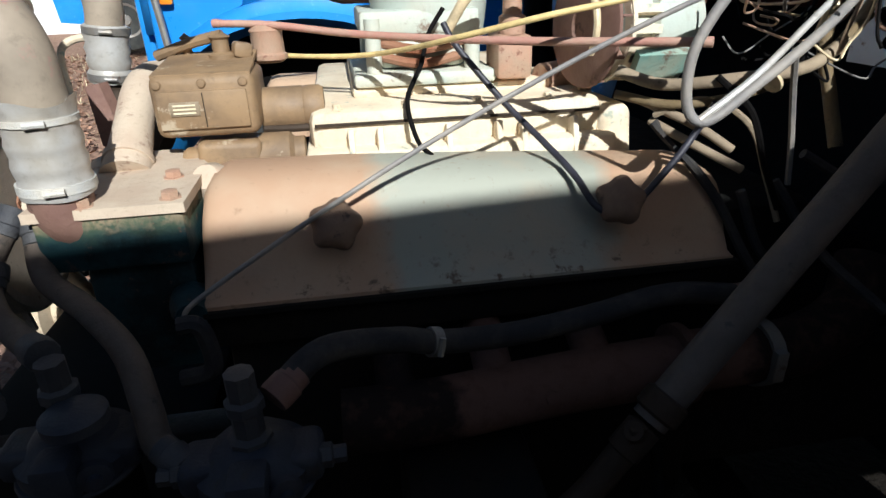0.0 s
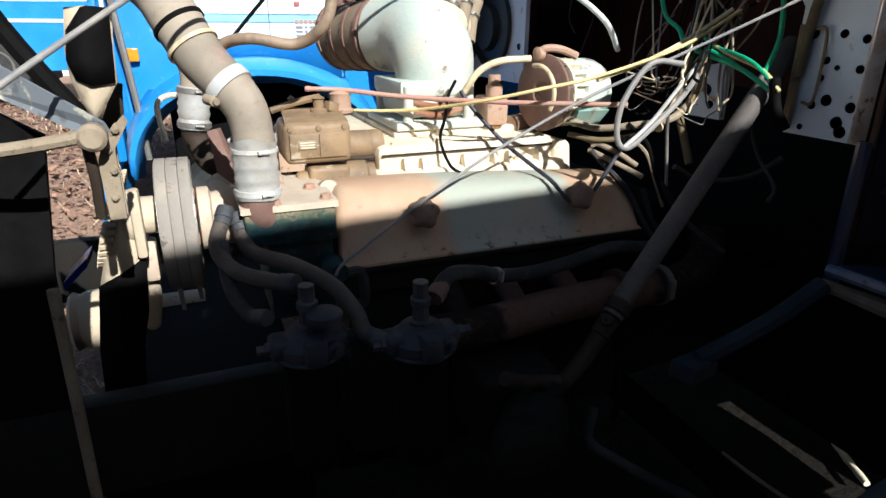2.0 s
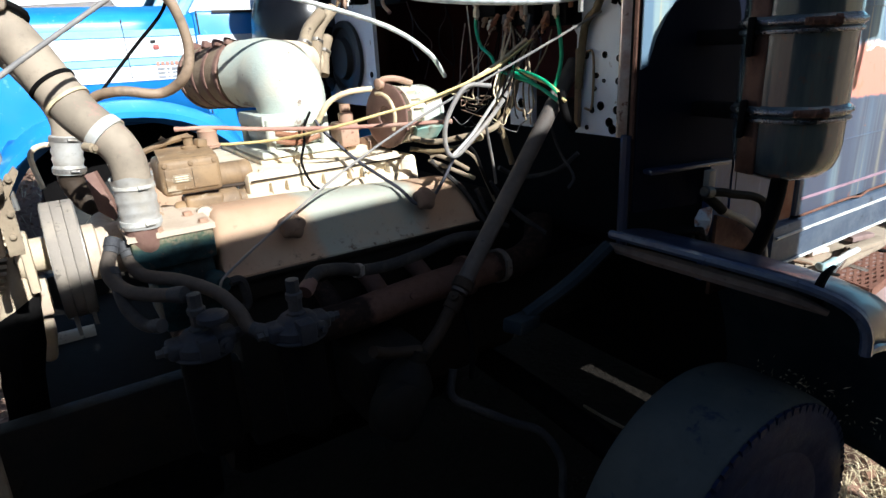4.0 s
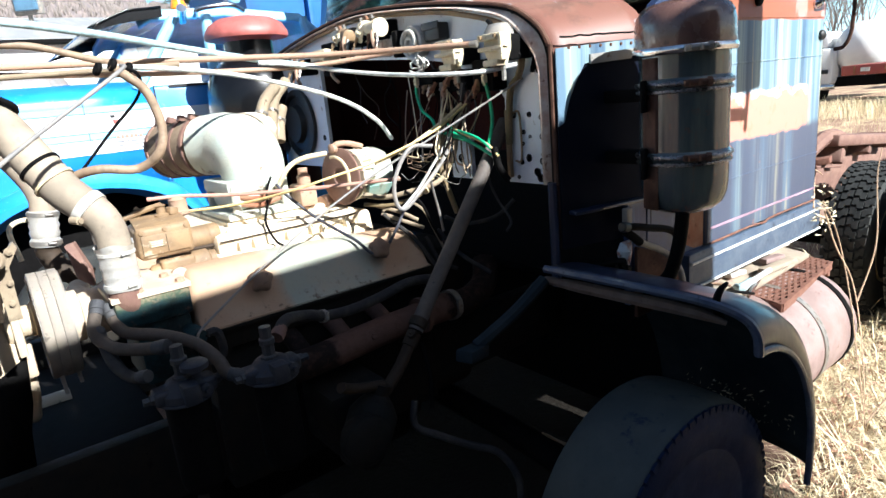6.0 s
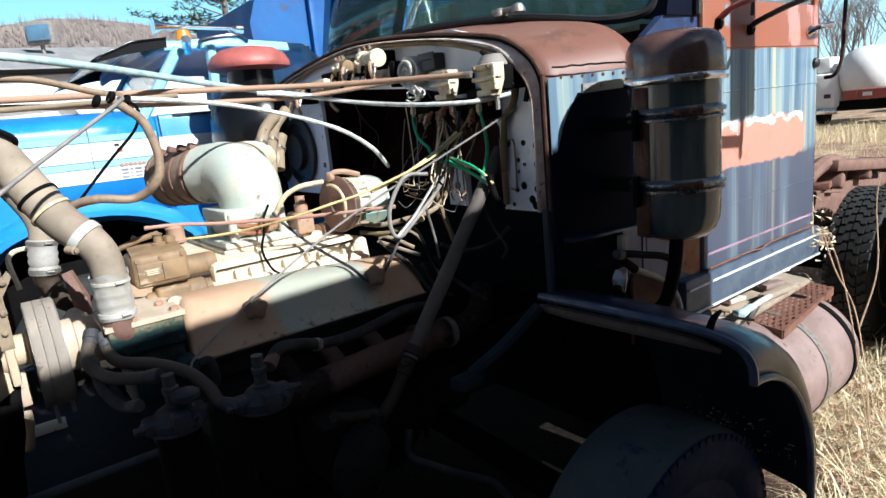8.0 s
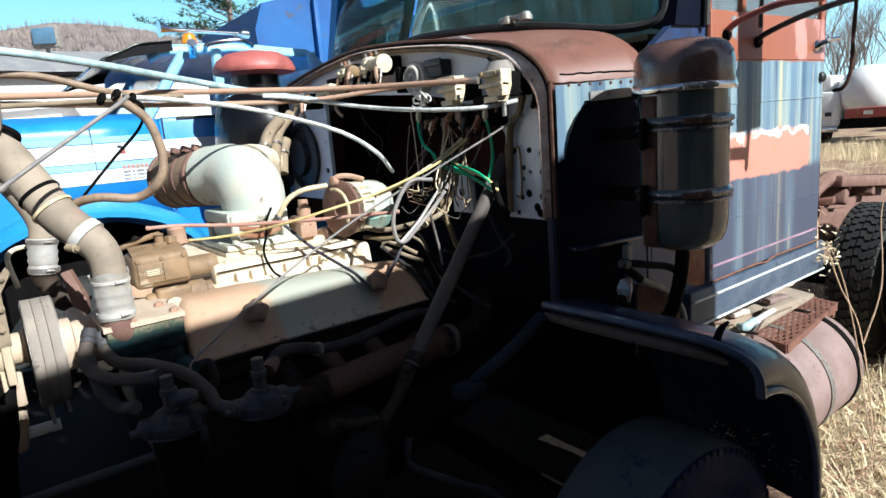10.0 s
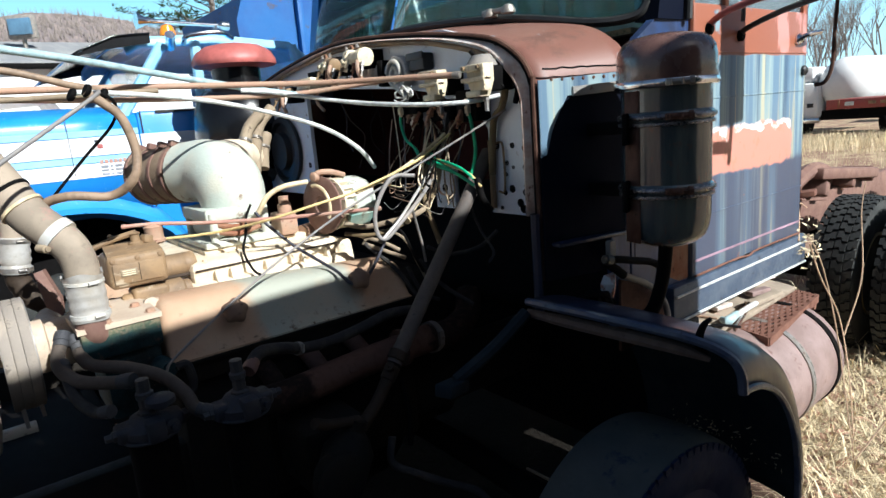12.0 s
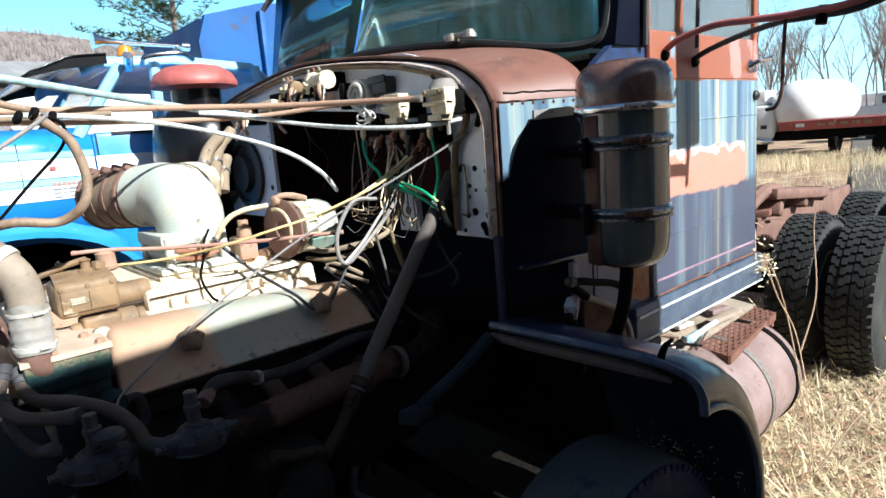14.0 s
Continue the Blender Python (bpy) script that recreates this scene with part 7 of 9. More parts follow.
    tube(b, [(-0.297, 0.345, 1.41), (-0.235, 0.33, 1.43), (-0.178, 0.31, 1.443)], 0.009, 8)
    lathe(b, (-0.183, 0.312, 1.4), (0, 0, 1), [(0.022, 0), (0.022, 0.012), (0.014, 0.016), (0.014, 0.036), (0.018, 0.04), (0, 0.05)], 10)
    lathe(b, (-0.245, 0.345, 1.41), (0, 0, 1), [(0.009, 0), (0.007, 0.024), (0.01, 0.028), (0, 0.036)], 8)
    box(b, -0.165, -0.135, 0.3, 0.33, 1.405, 1.43, 0.005, turned(0, 12, 20))
    part("control_lever", b, m_tan, acc)
    b = B()
    lathe(b, (-0.113, 0.376, 1.388), (0, 0, 1), [(0.024, 0), (0.033, 0.006), (0.034, 0.014), (0.029, 0.017), (0.028, 0.05), (0.03, 0.055), (0.02, 0.064), (0, 0.066)], 18)
    part("solenoid", b, m_copper, acc, "rusty brown can")
    bm = B()
    lathe(bm, (-0.262, 0.25, 1.248), (1, 0, 0), [(0, 0), (0.018, 0.002), (0.024, 0.01), (0.024, 0.03), (0.018, 0.034)], 16)
    box(bm, -0.235, -0.13, 0.218, 0.29, 1.212, 1.284, 0.012, turned(0, 2, 3), 3)
    lathe(bm, (-0.135, 0.26, 1.247), (1, 0, 0), [(0.02, -0.01), (0.039, 0.0), (0.039, 0.05), (0.03, 0.058), (0.03, 0.075), (0, 0.076)], 18)
    part("water_fitting", bm, m_tan, e)
    bm = B()
    box(bm, -0.24, -0.2, 0.19, 0.24, 1.2, 1.25, 0.01)
    lathe(bm, (-0.2, 0.16, 1.23), (-0.1, -0.5, 0.4), [(0.03, 0), (0.032, 0.02), (0.02, 0.04), (0, 0.04)], 14)
    part("elbow_stub", bm, m_dustcast, e)
    # thermostat housing
    bm = B()
    box(bm, -0.41, -0.215, 0.01, 0.3, 1.165, 1.248, 0.01)
    th = part("thermostat_housing", bm, m_dkgreen, e, "green thermostat housing with a dusty top")
    bm = B()
    slab(bm, [(-0.415, 0.005, 1.244), (-0.211, 0.005, 1.244), (-0.211, 0.19, 1.244), (-0.245, 0.27, 1.244), (-0.28, 0.302, 1.244), (-0.38, 0.302, 1.244), (-0.415, 0.2, 1.244)], (0, 0, 0.014))
    part("top_plate", bm, m_dustcast, th)
    for x, y in ((-0.251, 0.13), (-0.343, 0.02), (-0.233, 0.03)):
        b = B()
        bolt(b, (x, y, 1.256), (0, 0, 1), 0.012, 0.012)
        part("bolt", b, m_copper, th)
    bm = B()
    box(bm, -0.37, -0.22, 0.03, 0.25, 0.98, 1.165, 0.015)
    lathe(bm, (-0.235, 0.03, 1.1), (0.2, -1, 0), [(0.03, 0), (0.03, 0.03), (0.022, 0.04), (0.022, 0.06), (0, 0.06)], 12)
    part("pump_body", bm, m_dkgreen, e)
    # long inlet tube leaning back beside the accessory unit
    bm = B()
    tube(bm, [(-0.337, 0.19, 1.245), (-0.339, 0.23, 1.272), (-0.343, 0.3, 1.308), (-0.345, 0.37, 1.343), (-0.34, 0.43, 1.358), (-0.33, 0.5, 1.355)], 0.033, 20, 5, [1.25, 1.04, 0.95, 0.95, 1, 1])
    cross = part("crossover_pipe", bm, m_dustcast, e, "beige dust-coated crossover pipe with a collar")
    for at, ax, r in (((-0.338, 0.215, 1.264), (-0.03, 0.85, 0.5), 0.036),):
        bm = B()
        lathe(bm, at, ax, [(r - 0.003, -0.007), (r + 0.003, -0.006), (r + 0.003, 0.006), (r - 0.003, 0.007)], 24)
        part("collar", bm, m_dustcast, cross)
    bm = B()
    slab(bm, [(-0.452, 0.42, 1.355), (-0.428, 0.42, 1.36), (-0.4, 0.4, 1.27), (-0.405, 0.38, 1.22), (-0.44, 0.4, 1.25)], (0.01, 0.02, 0))
    part("slotted_bracket", bm, m_discrust, e)
    # exhaust manifold
    bm = B()
    tube(bm, [(-0.03, -0.1, 0.945), (0.1, -0.1, 0.945), (0.3, -0.085, 0.952), (0.5, -0.075, 0.955)], 0.047, 20)
    ex = part("exhaust_manifold", bm, m_exh, e, "rust-brown exhaust manifold")
    bm = B()
    lathe(bm, (0.5, -0.075, 0.955), (1, 0.03, 0), [(0.047, -0.012), (0.064, -0.012), (0.064, 0.004), (0.05, 0.008)], 20)
    part("exhaust_flange", bm, m_exh, ex)
    bm = B()
    tube(bm, [(0.5, -0.075, 0.955), (0.62, -0.065, 0.95), (0.74, -0.04, 0.935), (0.86, 0.0, 0.96), (0.92, 0.05, 1.03)], 0.05, 18)
    part("exhaust_pipe", bm, m_exh, e)
    bm = B()
    lathe(bm, (0.64, -0.06, 0.948), (1, 0.12, -0.08), [(0.05, -0.012), (0.057, -0.012), (0.057, 0.012), (0.05, 0.012)], 20)
    box(bm, 0.63, 0.65, -0.125, -0.11, 0.93, 0.985, 0.003)
    part("exhaust_clamp", bm, m_steel, e)
    for x in (0.05, 0.2, 0.36):
        bm = B()
        tube(bm, [(x, -0.09, 0.96), (x, 0.0, 1.0), (x, 0.06, 1.01)], 0.03, 12)
        part("exhaust_port", bm, m_exh, ex)
    b = B()
    lathe(b, (0.27, -0.13, 0.965), (0, -0.9, 0.4), [(0.012, 0), (0.01, 0.006), (0, 0.007)], 6)
    part("manifold_plug", b, m_exh, ex)


build_engine()


def filter_unit(at, label):
    x, y = at
    f = thing("fuel_filter", label, "fuel filter", (x, y, 0.75), "fuel filters beside the engine")
    bm = B()
    lathe(bm, (x, y, 0.75), (0, 0, 1), [(0, 0), (0.03, 0.002), (0.05, 0.02), (0.055, 0.05), (0.055, 0.275), (0.05, 0.28)], 28)
    part("shell", bm, m_deepblack, f)
    bm = B()
    lathe(bm, (x, y, 1.025), (0, 0, 1), [(0.056, 0), (0.064, 0.004), (0.064, 0.022), (0.052, 0.03), (0.04, 0.045), (0.02, 0.05)], 28)
    box(bm, x - 0.078, x + 0.075, y - 0.03, y + 0.03, 1.022, 1.062, 0.012, None, 3)
    part("head", bm, m_filter, f, "grimy cast filter head")
    bm = B()
    lathe(bm, (x, y, 1.018), (0, 0, 1), [(0.058, 0), (0.067, 0.001), (0.069, 0.005), (0.067, 0.009), (0.058, 0.01)], 28)
    part("head_rim", bm, m_filter, f)
    bm = B()
    box(bm, x - 0.02, x + 0.022, y - 0.075, y - 0.03, 1.02, 1.075, 0.008)
    part("port_boss", bm, m_filter, f)
    bm = B()
    lathe(bm, (x, y, 1.06), (0, 0, 1), [(0.02, 0), (0.024, 0.004), (0.024, 0.02), (0.017, 0.024), (0.017, 0.05), (0.021, 0.054), (0.021, 0.066), (0.016, 0.07), (0.016, 0.1), (0, 0.102)], 8)
    part("bleed_fitting", bm, m_fitting, f)
    for dx in (-0.07, 0.07):
        b = B()
        lathe(b, (x + dx, y - 0.01, 1.045), (dx, 0, 0), [(0.014, 0), (0.014, 0.014), (0.01, 0.016), (0.01, 0.03), (0, 0.03)], 6)
        part("fitting", b, m_fitting, f)
    b = B()
    lathe(b, (x + 0.035, y - 0.05, 1.045), (0.3, -1, 0), [(0.018, 0), (0.018, 0.01), (0.008, 0.012), (0.008, 0.02), (0, 0.02)], 12)
    part("drain_plug", b, m_filter, f)
    return f


filter_unit((-0.12, -0.262), "grimy fuel filter with a tall bleed fitting")
g = filter_unit((-0.325, -0.2), "grimy fuel filter with a round primer cap")
b = B()
lathe(b, (-0.3, -0.235, 1.09), (0, 0, 1), [(0.016, 0), (0.016, 0.01), (0.034, 0.012), (0.034, 0.024), (0.026, 0.03), (0, 0.032)], 20)
part("primer_cap", b, m_filter, g)


def hose(name, pts, r, mt, label, ends=None, clamps=(), category="hose", n=12, group=""):
    """A bent hose or cable through points, with fittings at its ends and clamps at shares of its length."""
    h = thing(name, label, category, pts[0], group)
    bm = B()
    tube(bm, pts, r, n)
    part("tube", bm, mt, h)
    line = glide(pts)
    if ends:
        for p, q in ((line[0], line[1]), (line[-1], line[-2])):
            b = B()
            lathe(b, p, (q - p), [(0, -0.003), (r * 1.12, -0.002), (r * 1.18, 0.002), (r * 1.18, r * 1.3), (r * 1.06, r * 1.4), (r * 1.06, r * 2.2), (r * 0.9, r * 2.3)], 12)
            part("fitting", b, ends, h)
    for c in clamps:
        k = min(int(c * (len(line) - 1)), len(line) - 2)
        b = B()
        clampband(b, line[k], line[k + 1] - line[k], r * 1.02)
        part("clamp", b, m_steel, h)
    return h


hose("rubber_hose", [(-0.09, -0.255, 1.118), (-0.037, -0.21, 1.14), (0.05, -0.165, 1.115), (0.112, -0.14, 1.088), (0.22, -0.115, 1.072), (0.34, -0.1, 1.078), (0.46, -0.09, 1.092), (0.6, -0.08, 1.068)], 0.0165, m_rubber, "dusty black hose along the engine block", m_discrust, (0.42,))
hose("rubber_hose", [(-0.44, 0.05, 1.25), (-0.468, 0.0, 1.19), (-0.444, -0.06, 1.155), (-0.392, -0.12, 1.149), (-0.34, -0.18, 1.156)], 0.0165, m_dusthose, "dusty tan hose looping to the fuel filter", m_fitting)
hose("rubber_hose", [(-0.42, 0.05, 1.235), (-0.404, 0.0, 1.17), (-0.329, -0.08, 1.156), (-0.268, -0.15, 1.132), (-0.237, -0.21, 1.095), (-0.225, -0.235, 1.06), (-0.195, -0.26, 1.045)], 0.0165, m_dusthose, "long dusty tan hose down to the filter head", m_fitting)
hose("rubber_hose", [(-0.459, 0.0, 1.19), (-0.454, -0.08, 1.126), (-0.429, -0.15, 1.097), (-0.4, -0.2, 1.105)], 0.014, m_rubber, "short grimy hose to the rear filter", m_fitting)
b = B()
tube(b, [(-0.22, -0.1, 1.13), (-0.2, -0.1, 1.13), (-0.19, -0.1, 1.11), (-0.19, -0.1, 1.06), (-0.23, -0.1, 1.05)], 0.012, 8)
single("pipe_elbow", b, m_rubber, "small grimy pipe elbow with hex nuts", "pipe fitting")


def radiator_hoses():
    pts = [(-0.372, 0.038, 1.3), (-0.372, 0.038, 1.36), (-0.372, 0.038, 1.414), (-0.378, 0.044, 1.45), (-0.394, 0.056, 1.482), (-0.42, 0.076, 1.514), (-0.45, 0.1, 1.551), (-0.482, 0.138, 1.612), (-0.521, 0.178, 1.691), (-0.58, 0.22, 1.795)]
    h = thing("radiator_hose", "thick dusty upper radiator pipe with silver rubber sleeve", "radiator hose", pts[0])
    bm = B()
    tube(bm, pts[1:], 0.05, 24, 6, [0.83, 0.83, 0.85, 0.88, 0.92, 0.96, 1, 1, 1])
    part("pipe", bm, m_bighose, h)
    rng = random.Random(8)
    bm = B()
    rows = []
    for r, z in ((0.04, 1.276), (0.0445, 1.273), (0.046, 1.279), (0.0455, 1.291), (0.043, 1.3), (0.0448, 1.309), (0.046, 1.318), (0.0435, 1.328), (0.045, 1.337), (0.0462, 1.345), (0.0438, 1.355), (0.045, 1.363), (0.0452, 1.378), (0.0468, 1.39), (0.0482, 1.397), (0.044, 1.394)):
        crinkle = 0.0022 if z > 1.385 else 0.0006
        rows.append([(-0.372 + (r + crinkle * math.sin(7 * q + 40 * z)) * math.cos(q), 0.038 + (r + crinkle * math.sin(5 * q)) * math.sin(q), z + 2.2 * crinkle * math.sin(3 * q + 1)) for q in np.linspace(0, 2 * math.pi, 36, endpoint=False)])
    skin(bm, rows, True)
    part("sleeve", bm, m_silverhose, h, "crinkled silver rubber sleeve")
    for z, w in ((1.287, 0.012), (1.374, 0.008)):
        b = B()
        clampband(b, (-0.372, 0.038, z), (0.02, 0, 1), 0.0447, w)
        part("hose_clamp", b, m_snail, h)
    b = B()
    lathe(b, (-0.406, 0.066, 1.498), (-0.6, 0.45, 0.7), [(0.044, -0.013), (0.0495, -0.012), (0.0502, 0.0), (0.0495, 0.012), (0.044, 0.013)], 30)
    strap = part("wide_strap", b, m_snail, h, "pale wide clamp strap")
    b = B()
    lathe(b, (-0.44, 0.034, 1.474), (0.5, -0.8, -0.1), [(0.011, -0.02), (0.011, 0.006), (0.007, 0.008), (0.007, 0.013), (0, 0.014)], 10)
    part("worm_screw", b, m_tanhose, strap)
    for at, mt, w in (((-0.462, 0.113, 1.572), m_cream_wire, 0.008), ((-0.482, 0.138, 1.612), m_deepblack, 0.009)):
        b = B()
        lathe(b, at, (-0.45, 0.4, 0.8), [(0.046, -w / 2), (0.0535, -w / 2), (0.0535, w / 2), (0.046, w / 2)], 28)
        part("tie", b, mt, h)
    bm = B()
    tube(bm, [(-0.372, 0.038, 1.285), (-0.372, 0.038, 1.25), (-0.36, 0.05, 1.225), (-0.33, 0.08, 1.215)], 0.04, 20)
    part("outlet_elbow", bm, m_discrust, h, "dusty dark brown outlet elbow")
    f = thing("radiator_hose", "far silver radiator hose behind the fan", "radiator hose", (-0.49, 0.65, 1.2))
    bm = B()
    lathe(bm, (-0.482, 0.65, 1.33), (0.12, 0, 1), [(0.04, 0), (0.043, 0.0), (0.044, 0.02), (0.04, 0.028), (0.0445, 0.045), (0.041, 0.056), (0.045, 0.07), (0.041, 0.082), (0.045, 0.096), (0.044, 0.116), (0.04, 0.118)], 28)
    part("sleeve", bm, m_silverhose, f)
    bm = B()
    tube(bm, [(-0.468, 0.65, 1.44), (-0.464, 0.655, 1.49), (-0.485, 0.68, 1.56), (-0.55, 0.72, 1.67), (-0.64, 0.78, 1.76)], 0.038, 18)
    part("pipe", bm, m_bighose, f)
    bm = B()
    tube(bm, [(-0.482, 0.65, 1.34), (-0.48, 0.65, 1.3), (-0.45, 0.62, 1.24), (-0.38, 0.6, 1.2)], 0.036, 16)
    part("outlet", bm, m_oily, f)
    for z in (1.342, 1.436):
        b = B()
        clampband(b, (-0.481 + 0.12 * (z - 1.33), 0.65, z), (0.12, 0, 1), 0.044)
        part("hose_clamp", b, m_steel, f)


radiator_hoses()


def build_fan():
    p = thing("belt_pulley", "worn three-groove belt pulley with slack belts", "pulley", (-0.53, 0.2, 1.17))
    c = (-0.575, 0.2, 1.185)
    bm = B()
    prof = [(0.045, 0.05), (0.1, 0.055), (0.122, 0.045), (0.134, 0.0), (0.142, 0.0)]
    for k in range(3):
        x = 0.004 + 0.022 * k
        prof += [(0.142, x), (0.128, x + 0.006), (0.128, x + 0.014), (0.142, x + 0.02)]
    prof += [(0.142, 0.075), (0.12, 0.07), (0.05, 0.065)]
    lathe(bm, c, (1, 0, 0), prof, 44)
    part("sheave", bm, m_steel, p)
    for k in range(3):
        b = B()
        x = 0.002 + 0.0235 * k
        lathe(b, c, (1, 0, 0), [(0.125, x + 0.001), (0.1485, x), (0.1495, x + 0.0012), (0.1495, x + 0.0215), (0.1485, x + 0.0226), (0.125, x + 0.022)], 48)
        part("belt", b, m_belt, p, "dusty flat-topped belt")
    for k in range(2):
        b = B()
        x = c[0] + 0.012 + 0.04 * k
        slab(b, [(x, 0.12, 1.08), (x + 0.012, 0.118, 1.08), (x + 0.014, 0.128, 1.0 + 0.02 * k), (x + 0.005, 0.13, 1.0 + 0.02 * k)], (0, 0.008, 0))
        part("belt_strand", b, m_belt, p)
    h = thing("cooling_fan", "tan cooling fan with bent blades on its hub", "fan", (-0.65, 0.2, 1.2))
    bm = B()
    lathe(bm, (-0.652, 0.24, 1.2), (1, 0, 0), [(0, 0), (0.04, 0.0), (0.062, 0.004), (0.062, 0.018), (0.044, 0.022), (0.044, 0.07), (0.05, 0.072), (0.05, 0.12)], 24)
    box(bm, -0.634, -0.612, 0.17, 0.21, 1.12, 1.275, 0.006)
    part("hub", bm, m_fan, h)
    o = Vector((-0.698, 0.29, 1.185))
    bm = B()
    lathe(bm, o + Vector((0.012, 0, 0)), (1, 0, -0.3), [(0.04, 0), (0.082, 0.0), (0.082, 0.01), (0.04, 0.01)], 32)
    ring = part("finned_ring", bm, m_oily, h, "ring of bleached cooling fins behind the hub")
    for k in range(40):
        a = 2 * math.pi * k / 40
        d = Vector((0.3 * math.sin(a), math.cos(a), math.sin(a)))
        t = Vector((0, -math.sin(a), math.cos(a))) * 0.0045
        b = B()
        slab(b, [o + d * 0.07 - t, o + d * 0.112 - t, o + d * 0.112 + t, o + d * 0.07 + t], (0.027, 0, 0))
        part("fin", b, m_fan, ring)
    bm = B()
    skin(bm, [[(-0.676, 0.215, 1.215), (-0.664, 0.205, 1.217), (-0.65, 0.215, 1.212)], [(-0.69, 0.2, 1.165), (-0.66, 0.185, 1.17), (-0.628, 0.2, 1.155)], [(-0.706, 0.2, 1.115), (-0.67, 0.18, 1.115), (-0.622, 0.2, 1.1)], [(-0.722, 0.2, 1.06), (-0.68, 0.18, 1.06), (-0.624, 0.2, 1.05)], [(-0.735, 0.2, 0.98), (-0.69, 0.18, 0.98), (-0.635, 0.2, 0.98)], [(-0.748, 0.2, 0.9), (-0.7, 0.18, 0.9), (-0.656, 0.2, 0.9)], [(-0.755, 0.19, 0.78), (-0.71, 0.17, 0.78), (-0.67, 0.19, 0.78)]])
    low = thicken(part("blade", bm, m_fan, h, "broad lower blade", 60), 0.005)
    # Black sheet paints the shadow that crosses the lower blade.
    bm = B()
    skin(bm, [[(-0.725, 0.196, 1.058), (-0.678, 0.175, 1.085), (-0.619, 0.196, 1.115)], [(-0.737, 0.196, 0.98), (-0.69, 0.174, 0.98), (-0.633, 0.196, 0.98)], [(-0.75, 0.196, 0.9), (-0.7, 0.174, 0.9), (-0.654, 0.196, 0.9)], [(-0.757, 0.186, 0.775), (-0.71, 0.164, 0.775), (-0.668, 0.186, 0.775)]])
    thicken(part("oil_patch", bm, m_deepblack, low, "black sheet painted as the blade's shadow"), 0.003)
    bm = B()
    skin(bm, [[(-0.712, 0.5, 1.04), (-0.66, 0.5, 1.03)], [(-0.716, 0.66, 0.9), (-0.668, 0.66, 0.885)], [(-0.714, 0.76, 0.76), (-0.664, 0.76, 0.75)], [(-0.713, 0.8, 0.64), (-0.672, 0.8, 0.63)]])
    thicken(part("blade", bm, m_fan, h, "", 60), 0.005)
    bm = B()
    skin(bm, [[(-0.69, 0.345, 1.4), (-0.685, 0.343, 1.395), (-0.68, 0.345, 1.4)], [(-0.706, 0.34, 1.45), (-0.685, 0.335, 1.44), (-0.655, 0.345, 1.45)], [(-0.72, 0.34, 1.5), (-0.68, 0.33, 1.49), (-0.63, 0.345, 1.49)], [(-0.72, 0.34, 1.56), (-0.675, 0.33, 1.56), (-0.627, 0.35, 1.56)], [(-0.706, 0.34, 1.645), (-0.665, 0.33, 1.65), (-0.618, 0.35, 1.645)]])
    up = thicken(part("blade", bm, m_fan, h, "upper blade with a painted black shadow zone", 60), 0.004)
    # Black sheet paints the shadowed zone of the upper blade.
    bm = B()
    skin(bm, [[(-0.709, 0.326, 1.498), (-0.68, 0.316, 1.484), (-0.632, 0.332, 1.488)], [(-0.72, 0.326, 1.54), (-0.675, 0.315, 1.54), (-0.628, 0.334, 1.54)], [(-0.71, 0.326, 1.6), (-0.672, 0.315, 1.6), (-0.624, 0.335, 1.6)], [(-0.675, 0.326, 1.646), (-0.662, 0.316, 1.65), (-0.62, 0.335, 1.646)]])
    thicken(part("oil_patch", bm, m_deepblack, up, "black sheet painted as the blade's shadow"), 0.003)
    bm = B()
    skin(bm, [[(-0.735, 0.62, 1.36), (-0.69, 0.6, 1.33), (-0.655, 0.6, 1.36)], [(-0.722, 0.62, 1.4), (-0.69, 0.6, 1.4), (-0.65, 0.6, 1.4)], [(-0.703, 0.62, 1.435), (-0.675, 0.61, 1.44), (-0.646, 0.6, 1.44)], [(-0.662, 0.62, 1.458), (-0.652, 0.62, 1.461), (-0.643, 0.61, 1.462)]])
    thicken(part("blade", bm, m_oily, h, "mud-brown rear blade", 60), 0.005)
    bm = B()
    tube(bm, [(-0.625, 0.3, 1.02), (-0.63, 0.3, 0.97), (-0.64, 0.3, 0.9), (-0.642, 0.3, 0.885)], 0.022, 12, 4, [0.8, 1.0, 0.9, 0.5])
    box(bm, -0.645, -0.6, 0.25, 0.3, 1.03, 1.13, 0.008)
    part("blade_foot", bm, m_dustcast, h, "bleached casting below the hub")
    for k in range(6):
        b = B()
        a = radians(60 * k)
        bolt(b, (-0.652, 0.24 + 0.03 * math.cos(a), 1.2 + 0.03 * math.sin(a)), (-1, 0, 0), 0.007, 0.01)
        part("hub_bolt", b, m_fan, h)
    w = thing("water_pump", "dusty water pump body behind the pulley", "pump", (-0.45, 0.3, 1.15))
    bm = B()
    lathe(bm, (-0.5, 0.24, 1.18), (1, 0, 0), [(0.05, 0), (0.075, 0.005), (0.075, 0.03), (0.06, 0.035), (0.07, 0.08), (0.07, 0.14), (0.05, 0.15)], 20)
    tube(bm, [(-0.42, 0.28, 1.2), (-0.45, 0.42, 1.19), (-0.43, 0.56, 1.18)], 0.035, 14)
    part("body", bm, m_dustcast, w)
    for k in range(5):
        b = B()
        a = 1.25 * k
        bolt(b, (-0.5, 0.24 + 0.06 * math.cos(a), 1.18 + 0.06 * math.sin(a)), (-1, 0, 0))
        part("bolt", b, m_rust, w)
    bm = B()
    tube(bm, [(-0.56, 0.62, 1.3), (-0.57, 0.66, 1.4), (-0.52, 0.7, 1.42), (-0.46, 0.68, 1.4)], 0.008, 8)
    part("bypass_line", bm, m_cream, w)
